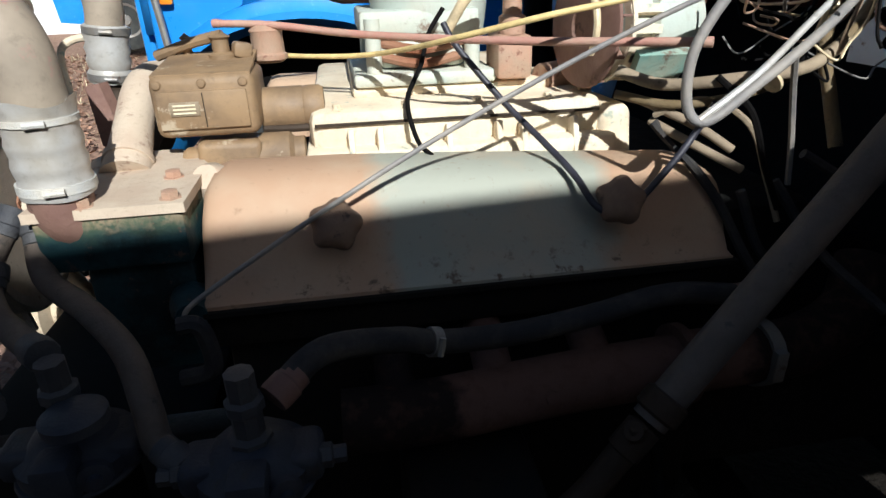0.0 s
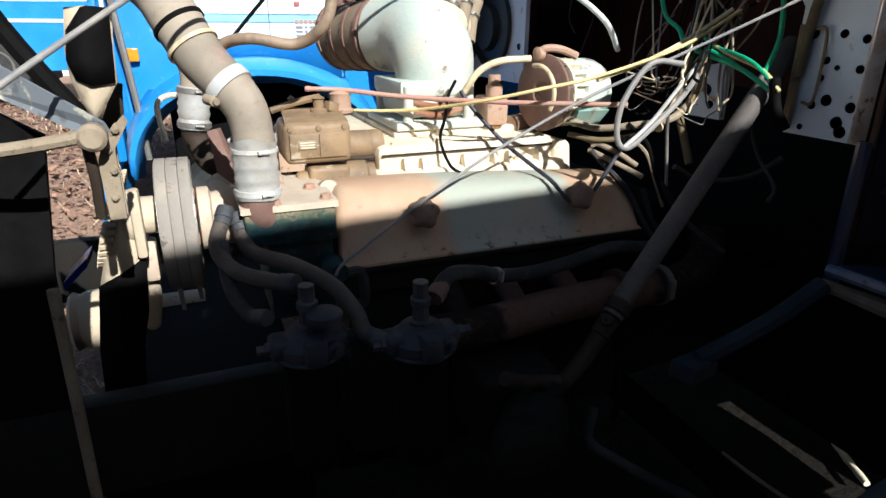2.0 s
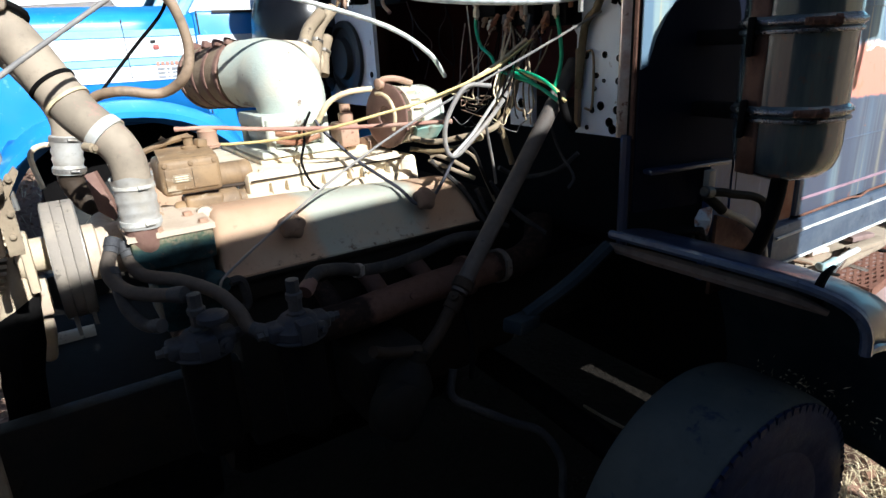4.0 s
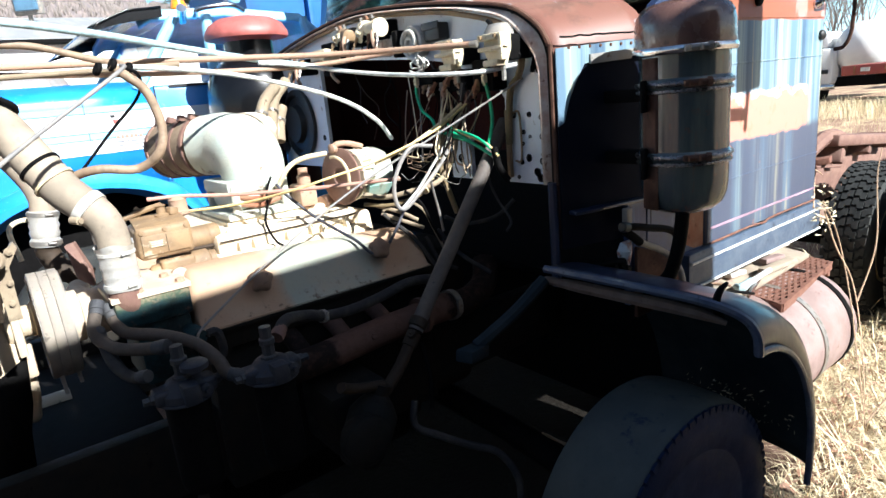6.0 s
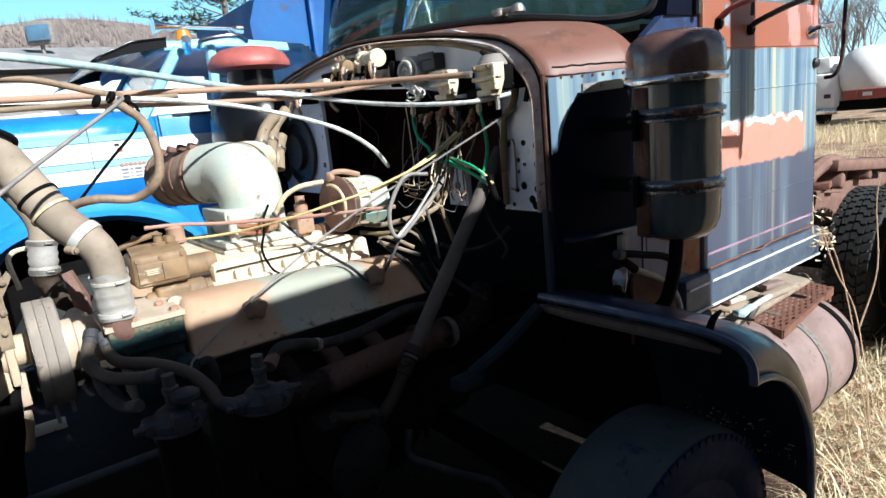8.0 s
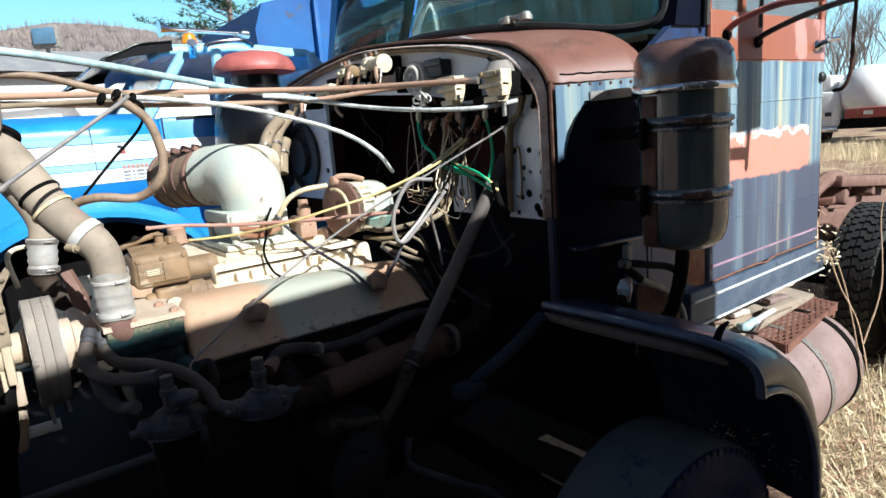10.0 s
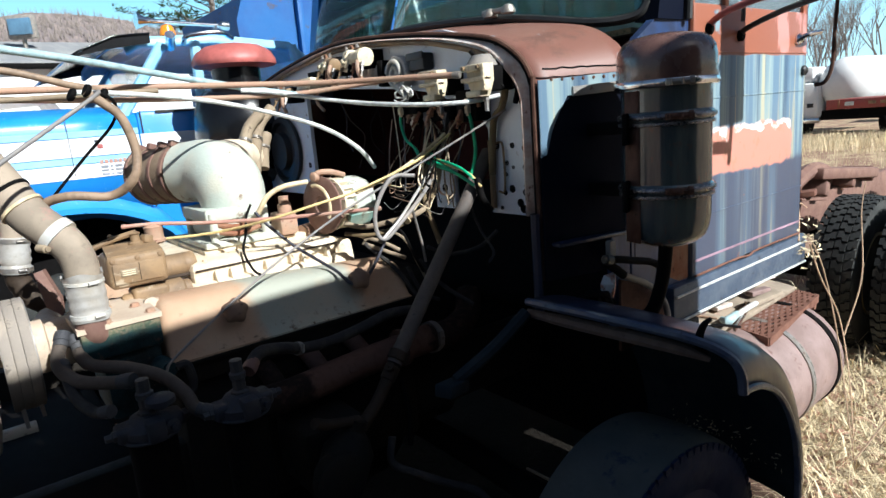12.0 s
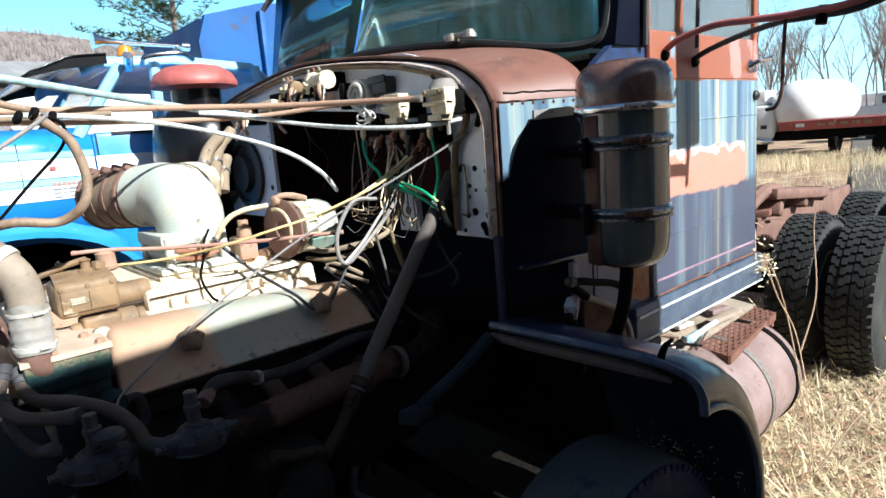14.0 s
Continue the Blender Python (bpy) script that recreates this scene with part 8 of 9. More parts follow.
    l = thing("crank_pulley", "dusty crankshaft pulley low at the front", "pulley", (-0.7, 0.8, 0.7))
    bm = B()
    lathe(bm, (-0.92, 0.8, 0.715), (1, 0, 0), [(0, 0), (0.085, 0.0), (0.095, 0.01), (0.085, 0.03), (0.095, 0.05), (0.095, 0.1), (0.05, 0.11), (0.05, 0.4)], 30)
    part("sheave", bm, m_fan, l)
    bm = B()
    bolt(bm, (-0.92, 0.8, 0.715), (-1, 0, 0), 0.022, 0.02)
    part("centre_bolt", bm, m_rust, l)


build_fan()


def build_radiator():
    r = thing("black_sheet_panel", "black sheet panel at the nose where the radiator stood", "body panel", (-1.0, 0.05, 0.4))
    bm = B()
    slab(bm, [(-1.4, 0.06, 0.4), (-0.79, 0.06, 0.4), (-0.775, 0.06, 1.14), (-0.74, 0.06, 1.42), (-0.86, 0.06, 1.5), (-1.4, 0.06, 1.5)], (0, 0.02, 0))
    part("sheet", bm, m_deepblack, r)
    bm = B()
    slab(bm, [(-0.91, 0.73, 0.85), (-0.835, 0.73, 0.92), (-0.83, 0.73, 0.95), (-0.905, 0.73, 0.88)], (0, 0.12, 0))
    single("blue_bracket", bm, m_navyblue, "glossy dark blue bracket below the fan", "bracket")
    bm = B()
    tube(bm, [(-0.795, 0.05, 0.4), (-0.78, 0.05, 1.12)], 0.012, 8)
    part("edge_strip", bm, m_tanhose, r, "dusty edge strip")
    bm = B()
    tube(bm, [(-0.86, 0.35, 1.66), (-0.8, 0.35, 1.55), (-0.72, 0.35, 1.42), (-0.68, 0.4, 1.35)], 0.022, 8)
    part("strut", bm, m_deepblack, r)
    x = thing("front_crossbar", "mud-coated crossbar and post at the open nose", "crossbar", (-1.3, 0.2, 0.8))
    bm = B()
    tube(bm, [(-0.62, 0.24, 1.815), (-0.9, 0.24, 1.81), (-1.3, 0.24, 1.78), (-1.36, 0.24, 1.7), (-1.36, 0.2, 1.2), (-1.36, 0.1, 0.8)], 0.03, 10)
    part("bar", bm, m_bighose, x)
    b = thing("rod_clamp_bracket", "mud-coated bracket clamping the support rods at the nose", "bracket", (-0.63, 0.22, 1.82))
    bm = B()
    rng = random.Random(31)
    box(bm, -0.84, -0.6, 0.14, 0.42, 1.805, 1.83, 0.006, turned(0, 4, 0))
    box(bm, -0.568, -0.532, 0.13, 0.3, 1.775, 1.86, 0.014, turned(3, 8, 6))
    for k in range(16):
        x, y, z = -0.84 + 0.017 * k, rng.uniform(0.11, 0.2), rng.choice((1.768, 1.785, 1.80, 1.845)) + rng.uniform(-0.006, 0.006)
        w = rng.uniform(0.03, 0.09)
        q = B()
        box(q, x, x + w, y, y + rng.uniform(0.03, 0.12), z, z + rng.uniform(0.012, 0.028), 0.005, turned(rng.uniform(-8, 8), rng.uniform(-8, 8), rng.uniform(-12, 12)))
        part("mud_lump", q, m_bighose, b)
    tube(bm, [(-0.84, 0.15, 1.88), (-0.74, 0.16, 1.865), (-0.66, 0.18, 1.84), (-0.6, 0.2, 1.825)], 0.019, 10)
    part("clamp_plate", bm, m_bighose, b)
    for x, y in ((-0.72, 0.2), (-0.62, 0.19), (-0.55, 0.2)):
        k = B()
        bolt(k, (x, y, 1.835), (0, 0, 1), 0.012, 0.016)
        part("bolt", k, m_bighose, b)
    bm = B()
    tube(bm, [(-0.59, 0.18, 1.83), (-0.55, 0.16, 1.8), (-0.5, 0.17, 1.765), (-0.52, 0.22, 1.73)], 0.008, 8)
    part("hook", bm, m_deepblack, b)
    s = thing("radiator_stay", "worn grey flat stay bar bolted to the radiator side", "stay bar", (-0.7, 0.0, 1.48))
    bm = B()
    slab(bm, [(-0.86, 0.06, 1.60), (-0.62, -0.11, 1.462), (-0.61, -0.11, 1.44), (-0.62, -0.11, 1.425), (-0.86, 0.06, 1.53)], (0.003, 0.01, 0))
    part("flat_bar", bm, m_scuff, s, "grey flat bar with peeling paint")
    bm = B()
    tube(bm, [(-0.86, -0.1, 1.42), (-0.75, -0.13, 1.43), (-0.635, -0.145, 1.447)], 0.011, 8)
    lathe(bm, (-0.63, -0.15, 1.447), (0, -1, 0), [(0.022, 0), (0.022, 0.02), (0.016, 0.026), (0, 0.026)], 14)
    part("tie_rod", bm, m_tanhose, s)
    bm = B()
    tube(bm, [(-0.645, -0.13, 1.435), (-0.643, -0.12, 1.37), (-0.648, -0.1, 1.3)], 0.009, 8)
    part("post", bm, m_oily, s)
    for k, (y, mt) in enumerate(((-0.125, m_tanhose), (-0.1, m_bighose))):
        bm = B()
        slab(bm, [(-0.632, y, 1.3), (-0.634, y, 1.4), (-0.622, y, 1.435), (-0.588, y, 1.472), (-0.582, y, 1.46), (-0.606, y, 1.42), (-0.606, y, 1.3)], (0, 0.008, 0))
        plate = part("bolted_plate", bm, mt, s, "bent dusty plate")
        for x, z in ((-0.6, 1.452), (-0.616, 1.42), (-0.612, 1.385), (-0.618, 1.34)):
            b = B()
            bolt(b, (x, y, z), (0, -1, 0), 0.006, 0.008)
            part("bolt", b, m_tanhose, plate)


build_radiator()


def build_alternator():
    a = thing("alternator", "green alternator with a rusty red-brown fan disc", "alternator", (0.5, 0.3, 1.43))
    c, dn = Vector((0.438, 0.272, 1.435)), Vector((0.98, 0.2, -0.03)).normalized()
    s0 = Vector((0, 0, 1)).cross(dn).normalized()
    u0 = dn.cross(s0)
    def spot(along, r, q):
        return c + dn * along + r * (math.cos(q) * s0 + math.sin(q) * u0)
    bm = B()
    lathe(bm, c, dn, [(0, 0.004), (0.03, 0.004), (0.034, 0.0), (0.099, 0.0), (0.105, 0.003), (0.106, 0.008), (0.1, 0.012), (0, 0.012)], 40)
    part("fan_disc", bm, m_discrust, a, "dark brown flat fan disc")
    for k in range(9):
        bm = B()
        q = 2 * math.pi * k / 9
        slab(bm, [spot(0.013, 0.05, q), spot(0.013, 0.1, q + 0.1), spot(0.03, 0.1, q + 0.1), spot(0.03, 0.05, q)], (spot(0, 0.004, q + 1.57) - c))
        part("fan_vane", bm, m_discrust, a)
    bm = B()
    lathe(bm, c + dn * 0.03, dn, [(0.03, 0), (0.076, 0.004), (0.08, 0.01), (0.08, 0.06), (0.092, 0.064), (0.095, 0.07), (0.095, 0.14), (0.085, 0.165), (0.05, 0.175), (0, 0.176)], 36)
    part("case", bm, m_pale, a, "pale green dusty case")
    for k in range(18):
        b = B()
        q = 2 * math.pi * k / 18
        w = spot(0, 0.007, q + math.pi / 2) - c
        slab(b, [spot(0.034, 0.078, q) - w, spot(0.095, 0.078, q) - w, spot(0.095, 0.096, q) - w, spot(0.034, 0.093, q) - w], w * 2)
        part("vent_rib", b, m_cream, a)
    bm = B()
    lathe(bm, c + dn * 0.034, dn, [(0.08, 0), (0.098, 0.001), (0.098, 0.009), (0.08, 0.01)], 36)
    part("vent_ring", bm, m_cream, a)
    bm = B()
    q = -2.55
    slab(bm, [spot(0.05, 0.097, q - 0.25), spot(0.06, 0.101, q + 0.3), spot(0.155, 0.103, q + 0.3), spot(0.17, 0.098, q - 0.25)], (spot(0, 0.016, q) - c))
    part("green_plate", bm, m_green, a, "faded green side plate")
    for k in range(6):
        b = B()
        q = 0.4 + 1.047 * k
        bolt(b, spot(0.2, 0.07, q), dn, 0.007, 0.012)
        part("through_bolt", b, m_rust, a)
    bm = B()
    tube(bm, [c - dn * 0.02 + (spot(0, 0.075, q) - c) for q in np.linspace(1.35, 3.7, 9)], 0.006, 8, 3)
    part("looped_lead", bm, m_cream_wire, a)
    bm = B()
    tube(bm, [spot(-0.012, 0.1, 1.45), spot(0.0, 0.118, 1.6), spot(0.04, 0.12, 1.75), spot(0.1, 0.105, 1.8)], 0.011, 8)
    lathe(bm, spot(-0.012, 0.105, 1.5), -dn, [(0.018, -0.01), (0.018, 0.008), (0.01, 0.012), (0, 0.012)], 10)
    part("adjusting_bracket", bm, m_copper, a)
    bm = B()
    box(bm, 0.3, 0.37, 0.33, 0.43, 1.34, 1.42, 0.012)
    lathe(bm, (0.335, 0.36, 1.42), (0, 0, 1), [(0.025, 0), (0.025, 0.03), (0.018, 0.035), (0.018, 0.06), (0, 0.06)], 12)
    tube(bm, [(0.4, 0.38, 1.33), (0.46, 0.4, 1.33), (0.5, 0.42, 1.3)], 0.03, 10)
    part("mount", bm, m_copper, a)


build_alternator()


def build_steering():
    s = thing("steering_shaft", "dusty brown steering shaft running from firewall to steering box", "steering shaft", (0.35, -0.2, 0.95))
    lo, hi = Vector((0.375, -0.215, 0.975)), Vector((0.80, -0.12, 1.42))
    bm = B()
    tube(bm, [lo, hi, hi + (hi - lo) * 0.35], 0.025, 18)
    part("column", bm, m_shaft, s)
    bm = B()
    d = (hi - lo).normalized()
    lathe(bm, lo + d * 0.01, d, [(0.027, 0), (0.031, 0.004), (0.031, 0.03), (0.026, 0.034)], 18)
    lathe(bm, lo - d * 0.06, d, [(0.012, 0), (0.024, 0.006), (0.024, 0.05), (0.014, 0.056)], 14)
    n = d.orthogonal().normalized()
    for k in (-1, 1):
        box(bm, *[v for ax in range(3) for v in ((lo - d * 0.02 + n * 0.022 * k)[ax] - 0.012, (lo - d * 0.02 + n * 0.022 * k)[ax] + 0.012)], 0.004)
    tube(bm, [lo - d * 0.02 - n * 0.036, lo - d * 0.02 + n * 0.036], 0.013, 12)
    part("universal_joint", bm, m_oily, s)
    bm = B()
    tube(bm, [lo - d * 0.05, lo - d * 0.13, lo - d * 0.2 + Vector((-0.02, 0, 0))], 0.02, 12)
    part("stub_shaft", bm, m_oily, s)
    b = thing("steering_box", "grimy cast steering box low beside the engine", "steering box", (0.15, -0.25, 0.7))
    bm = B()
    lathe(bm, (0.13, -0.27, 0.74), (0.3, 0, 0.6), [(0.02, -0.1), (0.06, -0.09), (0.075, -0.04), (0.075, 0.06), (0.05, 0.1), (0.03, 0.12), (0.03, 0.15)], 20)
    lathe(bm, (0.09, -0.36, 0.76), (0, 1, 0), [(0.06, 0), (0.075, 0.01), (0.075, 0.05), (0.05, 0.09)], 20)
    box(bm, 0.05, 0.25, -0.22, 0.0, 0.66, 0.86, 0.02)
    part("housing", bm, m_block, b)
    bm = B()
    tube(bm, [(0.2, -0.27, 0.87), (0.1, -0.28, 0.9), (0.05, -0.3, 0.93)], 0.016, 10)
    part("hose_stub", bm, m_oily, b)


build_steering()

hose("oil_line", [(0.3, -0.28, 0.78), (0.28, -0.3, 0.71), (0.335, -0.35, 0.67), (0.413, -0.4, 0.623), (0.483, -0.45, 0.585), (0.512, -0.5, 0.506), (0.5, -0.52, 0.4)], 0.012, m_rubber, "thin dark line drooping by the axle")
hose("oil_line", [(0.4, -0.2, 0.92), (0.39, -0.25, 0.82), (0.37, -0.27, 0.72)], 0.009, m_deepblack, "short black line beside the shaft")


# ---- rods, cables and wires over the engine ----
hose("air_line", [(-0.8, 0.36, 1.885), (-0.524, 0.412, 1.883), (-0.061, 0.503, 1.89), (0.502, 0.283, 1.868), (0.74, -0.2, 1.841)], 0.0105, m_copper, "long brown air line from nose to firewall valve", m_steel, category="air line")
hose("air_line", [(-0.8, 0.41, 1.872), (-0.526, 0.443, 1.865), (-0.05, 0.57, 1.854), (0.461, 0.495, 1.845), (0.78, 0.27, 1.87)], 0.0095, m_copper, "second brown air line beside the first", category="air line")
hose("air_line", [(-0.8, 0.3, 1.85), (-0.5, 0.33, 1.85), (-0.25, 0.3, 1.855), (-0.05, 0.28, 1.86)], 0.008, m_tanhose, "tan line bundled with the brown air lines", category="air line")
hose("blue_air_line", [(-0.72, 0.2, 1.9), (-0.688, 0.2, 1.952), (-0.611, 0.2, 1.976), (-0.492, 0.239, 1.981), (-0.265, 0.316, 1.958), (-0.029, 0.448, 1.932), (0.251, 0.523, 1.889), (0.489, 0.461, 1.841)], 0.011, m_bluec, "pale blue plastic air line arching over the engine", category="air line")
hose("brown_air_line", [(-0.8, 0.32, 1.9), (-0.698, 0.3, 1.93), (-0.567, 0.3, 1.93), (-0.426, 0.3, 1.926), (-0.277, 0.3, 1.885), (-0.2, 0.32, 1.87)], 0.01, m_browncable, "brown air line curving over the nose", category="air line")
hose("white_cable", [(-0.291, 0.175, 1.854), (-0.164, 0.228, 1.851), (0.089, 0.356, 1.833), (0.32, 0.412, 1.789), (0.483, 0.277, 1.712), (0.577, 0.2, 1.629), (0.67, 0.25, 1.549)], 0.0078, m_white_c, "stiff white cable arching down to the alternator", category="cable")
hose("white_cable", [(0.279, 0.47, 1.865), (0.389, 0.437, 1.851), (0.576, 0.235, 1.795), (0.644, -0.022, 1.764), (0.75, -0.194, 1.754), (0.86, -0.255, 1.768)], 0.0078, m_white_c, "white cable sagging below the brake valves", category="cable")
hose("throttle_rod", [(-0.78, -0.21, 1.49), (-0.739, -0.2, 1.524), (-0.533, -0.1, 1.665), (-0.282, 0.0, 1.824), (-0.26, 0.05, 1.845)], 0.0052, m_greytube, "straight grey rod rising from the stay", category="rod")
hose("brown_loop", [(-0.275, 0.1, 1.85), (-0.24, 0.1, 1.82), (-0.201, 0.1, 1.779), (-0.18, 0.1, 1.688), (-0.199, 0.1, 1.615), (-0.252, 0.15, 1.574), (-0.344, 0.15, 1.586), (-0.397, 0.2, 1.575), (-0.42, 0.2, 1.55)], 0.0125, m_browncable, "thick brown hose hanging in a loop", category="hose")
hose("black_wire", [(-0.25, 0.1, 1.85), (-0.211, 0.1, 1.82), (-0.216, 0.15, 1.766), (-0.291, 0.2, 1.682), (-0.39, 0.22, 1.575)], 0.0045, m_deepblack, "thin black wire slanting across the loop", category="wire", n=6)
for p in ((-0.27, 0.1, 1.852), (-0.23, 0.12, 1.842), (-0.3, 0.14, 1.846)):
    b = B()
    lathe(b, p, (1, 0.2, -0.5), [(0.016, -0.006), (0.019, 0), (0.016, 0.006)], 12)
    single("cable_tie", b, m_deepblack, "black tie bundling the air lines", "cable tie", "ties on the air lines")
hose("yellow_cable", [(-0.11, 0.42, 1.395), (-0.02, 0.36, 1.395), (0.061, 0.3, 1.401), (0.13, 0.2, 1.42), (0.2, 0.1, 1.445), (0.3, 0.05, 1.47), (0.45, 0.02, 1.5), (0.7, 0.02, 1.57), (0.85, -0.01, 1.66)], 0.0045, m_yellow, "yellow throttle cable across the engine", category="cable")
hose("cream_cable", [(0.45, 0.03, 1.49), (0.6, 0.04, 1.53), (0.74, 0.05, 1.585), (0.84, 0.02, 1.655)], 0.006, m_cream_wire, "cream cable alongside the yellow one", category="cable")
hose("grey_cable", [(-0.235, -0.035, 1.1), (-0.2, -0.03, 1.135), (0.02, 0.0, 1.26), (0.2, 0.02, 1.35), (0.4, 0.0, 1.45), (0.6, -0.06, 1.545), (0.75, -0.13, 1.625), (0.91, -0.23, 1.722)], 0.0038, m_greytube, "taut grey cable slanting over the valve cover", category="cable", n=8)
hose("brown_cable", [(0.19, 0.27, 1.45), (0.211, 0.25, 1.411), (0.28, 0.2, 1.325), (0.325, 0.13, 1.275), (0.352, 0.05, 1.24), (0.375, 0.0, 1.2), (0.42, -0.005, 1.196), (0.498, 0.03, 1.245), (0.546, 0.05, 1.29), (0.56, 0.03, 1.34)], 0.0055, m_darkcable, "thin dark cable drooping onto the valve cover", category="cable")
hose("black_cable", [(0.2, 0.33, 1.47), (0.17, 0.31, 1.43), (0.15, 0.28, 1.38), (0.12, 0.24, 1.33), (0.13, 0.2, 1.27), (0.15, 0.17, 1.25)], 0.0042, m_deepblack, "thin black cable hanging over the deck", category="cable")
hose("ether_line", [(0.2, 0.28, 1.44), (0.24, 0.26, 1.5), (0.3, 0.25, 1.525), (0.38, 0.24, 1.53)], 0.009, m_cream_wire, "cream line looping to the alternator", category="line")
hose("red_rod", [(-0.2, 0.38, 1.457), (-0.1, 0.36, 1.452), (0.053, 0.3, 1.435), (0.272, 0.15, 1.429), (0.507, -0.02, 1.433)], 0.0065, m_redrod, "faded red control rod across the engine", m_redrod, category="rod")
hose("grey_tube_loop", [(0.62, -0.07, 1.53), (0.54, -0.05, 1.53), (0.47, -0.05, 1.44), (0.465, -0.05, 1.36), (0.49, -0.06, 1.335), (0.55, -0.06, 1.375), (0.66, -0.03, 1.44), (0.78, 0.04, 1.5), (0.87, 0.1, 1.56)], 0.0072, m_greytube, "grey plastic tube in a tight loop", category="hose")
hose("silver_tube", [(0.48, -0.06, 1.338), (0.56, -0.05, 1.39), (0.66, -0.01, 1.455), (0.76, 0.03, 1.52), (0.88, 0.08, 1.6)], 0.0052, m_silverhose, "pale tube bundled with the harness", category="hose")
hose("tan_harness", [(0.44, 0.12, 1.38), (0.5, 0.08, 1.362), (0.58, 0.02, 1.375), (0.7, 0.03, 1.385), (0.8, 0.08, 1.42), (0.86, 0.1, 1.5), (0.88, 0.12, 1.6)], 0.0095, m_tanhose, "thick tan harness curving to the firewall", category="hose")
hose("tan_harness", [(0.45, 0.14, 1.34), (0.52, 0.08, 1.33), (0.62, 0.04, 1.35), (0.74, 0.06, 1.39), (0.84, 0.09, 1.45)], 0.0075, m_mustard, "second tan harness below the first", category="hose")
for k, (dy, dz) in enumerate(((0, 0), (-0.01, -0.03))):
    hose("cut_pipe", [(0.49 + 0.01 * k, 0.12 + dy, 1.33 + dz), (0.55, 0.06 + dy, 1.30 + dz), (0.6 + 0.015 * k, 0.03 + dy, 1.265 + dz)], 0.0072, m_tanhose, "stub of brown pipe behind the engine", category="pipe", group="brown pipe stubs")
b = B()
lathe(b, (0.6, -0.03, 1.378), (0.8, 0.25, 0.45), [(0.014, -0.003), (0.0165, -0.0025), (0.0165, 0.0025), (0.014, 0.003)], 14)
single("cable_tie", b, m_cream_wire, "cream tie bundling the harness", "cable tie")
for k, pts in enumerate(([(0.5, 0.1, 1.31), (0.56, 0.06, 1.34), (0.63, 0.04, 1.3), (0.66, 0.02, 1.22), (0.68, 0.0, 1.15)], [(0.62, -0.04, 1.42), (0.66, 0.0, 1.36), (0.7, 0.03, 1.27), (0.71, 0.03, 1.2)], [(0.55, 0.02, 1.38), (0.6, 0.0, 1.33), (0.63, -0.01, 1.25), (0.66, -0.02, 1.18)], [(0.82, -0.12, 1.46), (0.84, -0.1, 1.38), (0.86, -0.12, 1.3), (0.84, -0.2, 1.24), (0.78, -0.24, 1.22)])):
    hose("hanging_lead", pts, 0.005, (m_tanhose, m_greytube, m_deepblack, m_rubber)[k], "thin lead hanging behind the engine", category="wire", group="hanging leads", n=6)
hose("hanging_strap", [(0.86, 0.14, 1.62), (0.82, 0.13, 1.5), (0.8, 0.125, 1.409), (0.8, 0.09, 1.332), (0.8, 0.05, 1.25)], 0.011, m_mustard, "dusty strap hanging below the firewall", category="strap")
for k, pts in enumerate(([(0.842, 0.29, 1.745), (0.838, 0.29, 1.7), (0.82, 0.24, 1.64), (0.81, 0.17, 1.605), (0.8, 0.113, 1.561), (0.8, -0.065, 1.518), (0.82, -0.163, 1.465)],
                         [(0.842, -0.112, 1.735), (0.85, -0.118, 1.68), (0.855, -0.124, 1.6), (0.845, -0.12, 1.54), (0.83, -0.11, 1.49)],
                         [(0.8, 0.06, 1.585), (0.8, 0.025, 1.566), (0.8, -0.1, 1.535), (0.82, -0.175, 1.475)],
                         [(0.79, 0.04, 1.56), (0.8, -0.03, 1.535), (0.81, -0.12, 1.49)])):
    hose("green_wire", pts, 0.0062 if k < 2 else 0.005, m_greenw, "bright green air tube at the firewall", m_steel if k < 2 else None, category="air tube", group="green tubes at the firewall", n=8)
hose("yellow_wire", [(0.8, 0.03, 1.57), (0.8, -0.04, 1.545), (0.81, -0.13, 1.515), (0.82, -0.18, 1.47)], 0.005, m_yellow, "yellow wire among the green tubes", category="wire", n=6)
hose("yellow_wire", [(0.9, -0.19, 1.86), (0.89, -0.25, 1.8), (0.9, -0.22, 1.73), (0.905, -0.17, 1.68), (0.905, -0.15, 1.5)], 0.012, m_mustard, "mustard sleeve beside the firewall edge", category="cable sleeve")
hose("black_bundle", [(0.82, -0.16, 1.5), (0.83, -0.17, 1.43), (0.85, -0.19, 1.38)], 0.013, m_deepblack, "black taped bundle end", category="cable")
for k, pts in enumerate(([(0.42, 0.9, 1.55), (0.43, 0.93, 1.63), (0.48, 0.97, 1.73), (0.56, 1.0, 1.8)], [(0.47, 0.93, 1.54), (0.5, 0.97, 1.63), (0.55, 1.02, 1.74), (0.64, 1.06, 1.82)], [(0.53, 0.98, 1.55), (0.56, 1.02, 1.64), (0.6, 1.06, 1.7)])):
    hose("pale_hose", pts, 0.026, m_tanhose, "pale coolant hose rising to the heater", None, (0.5,), category="hose", group="pale heater hoses")


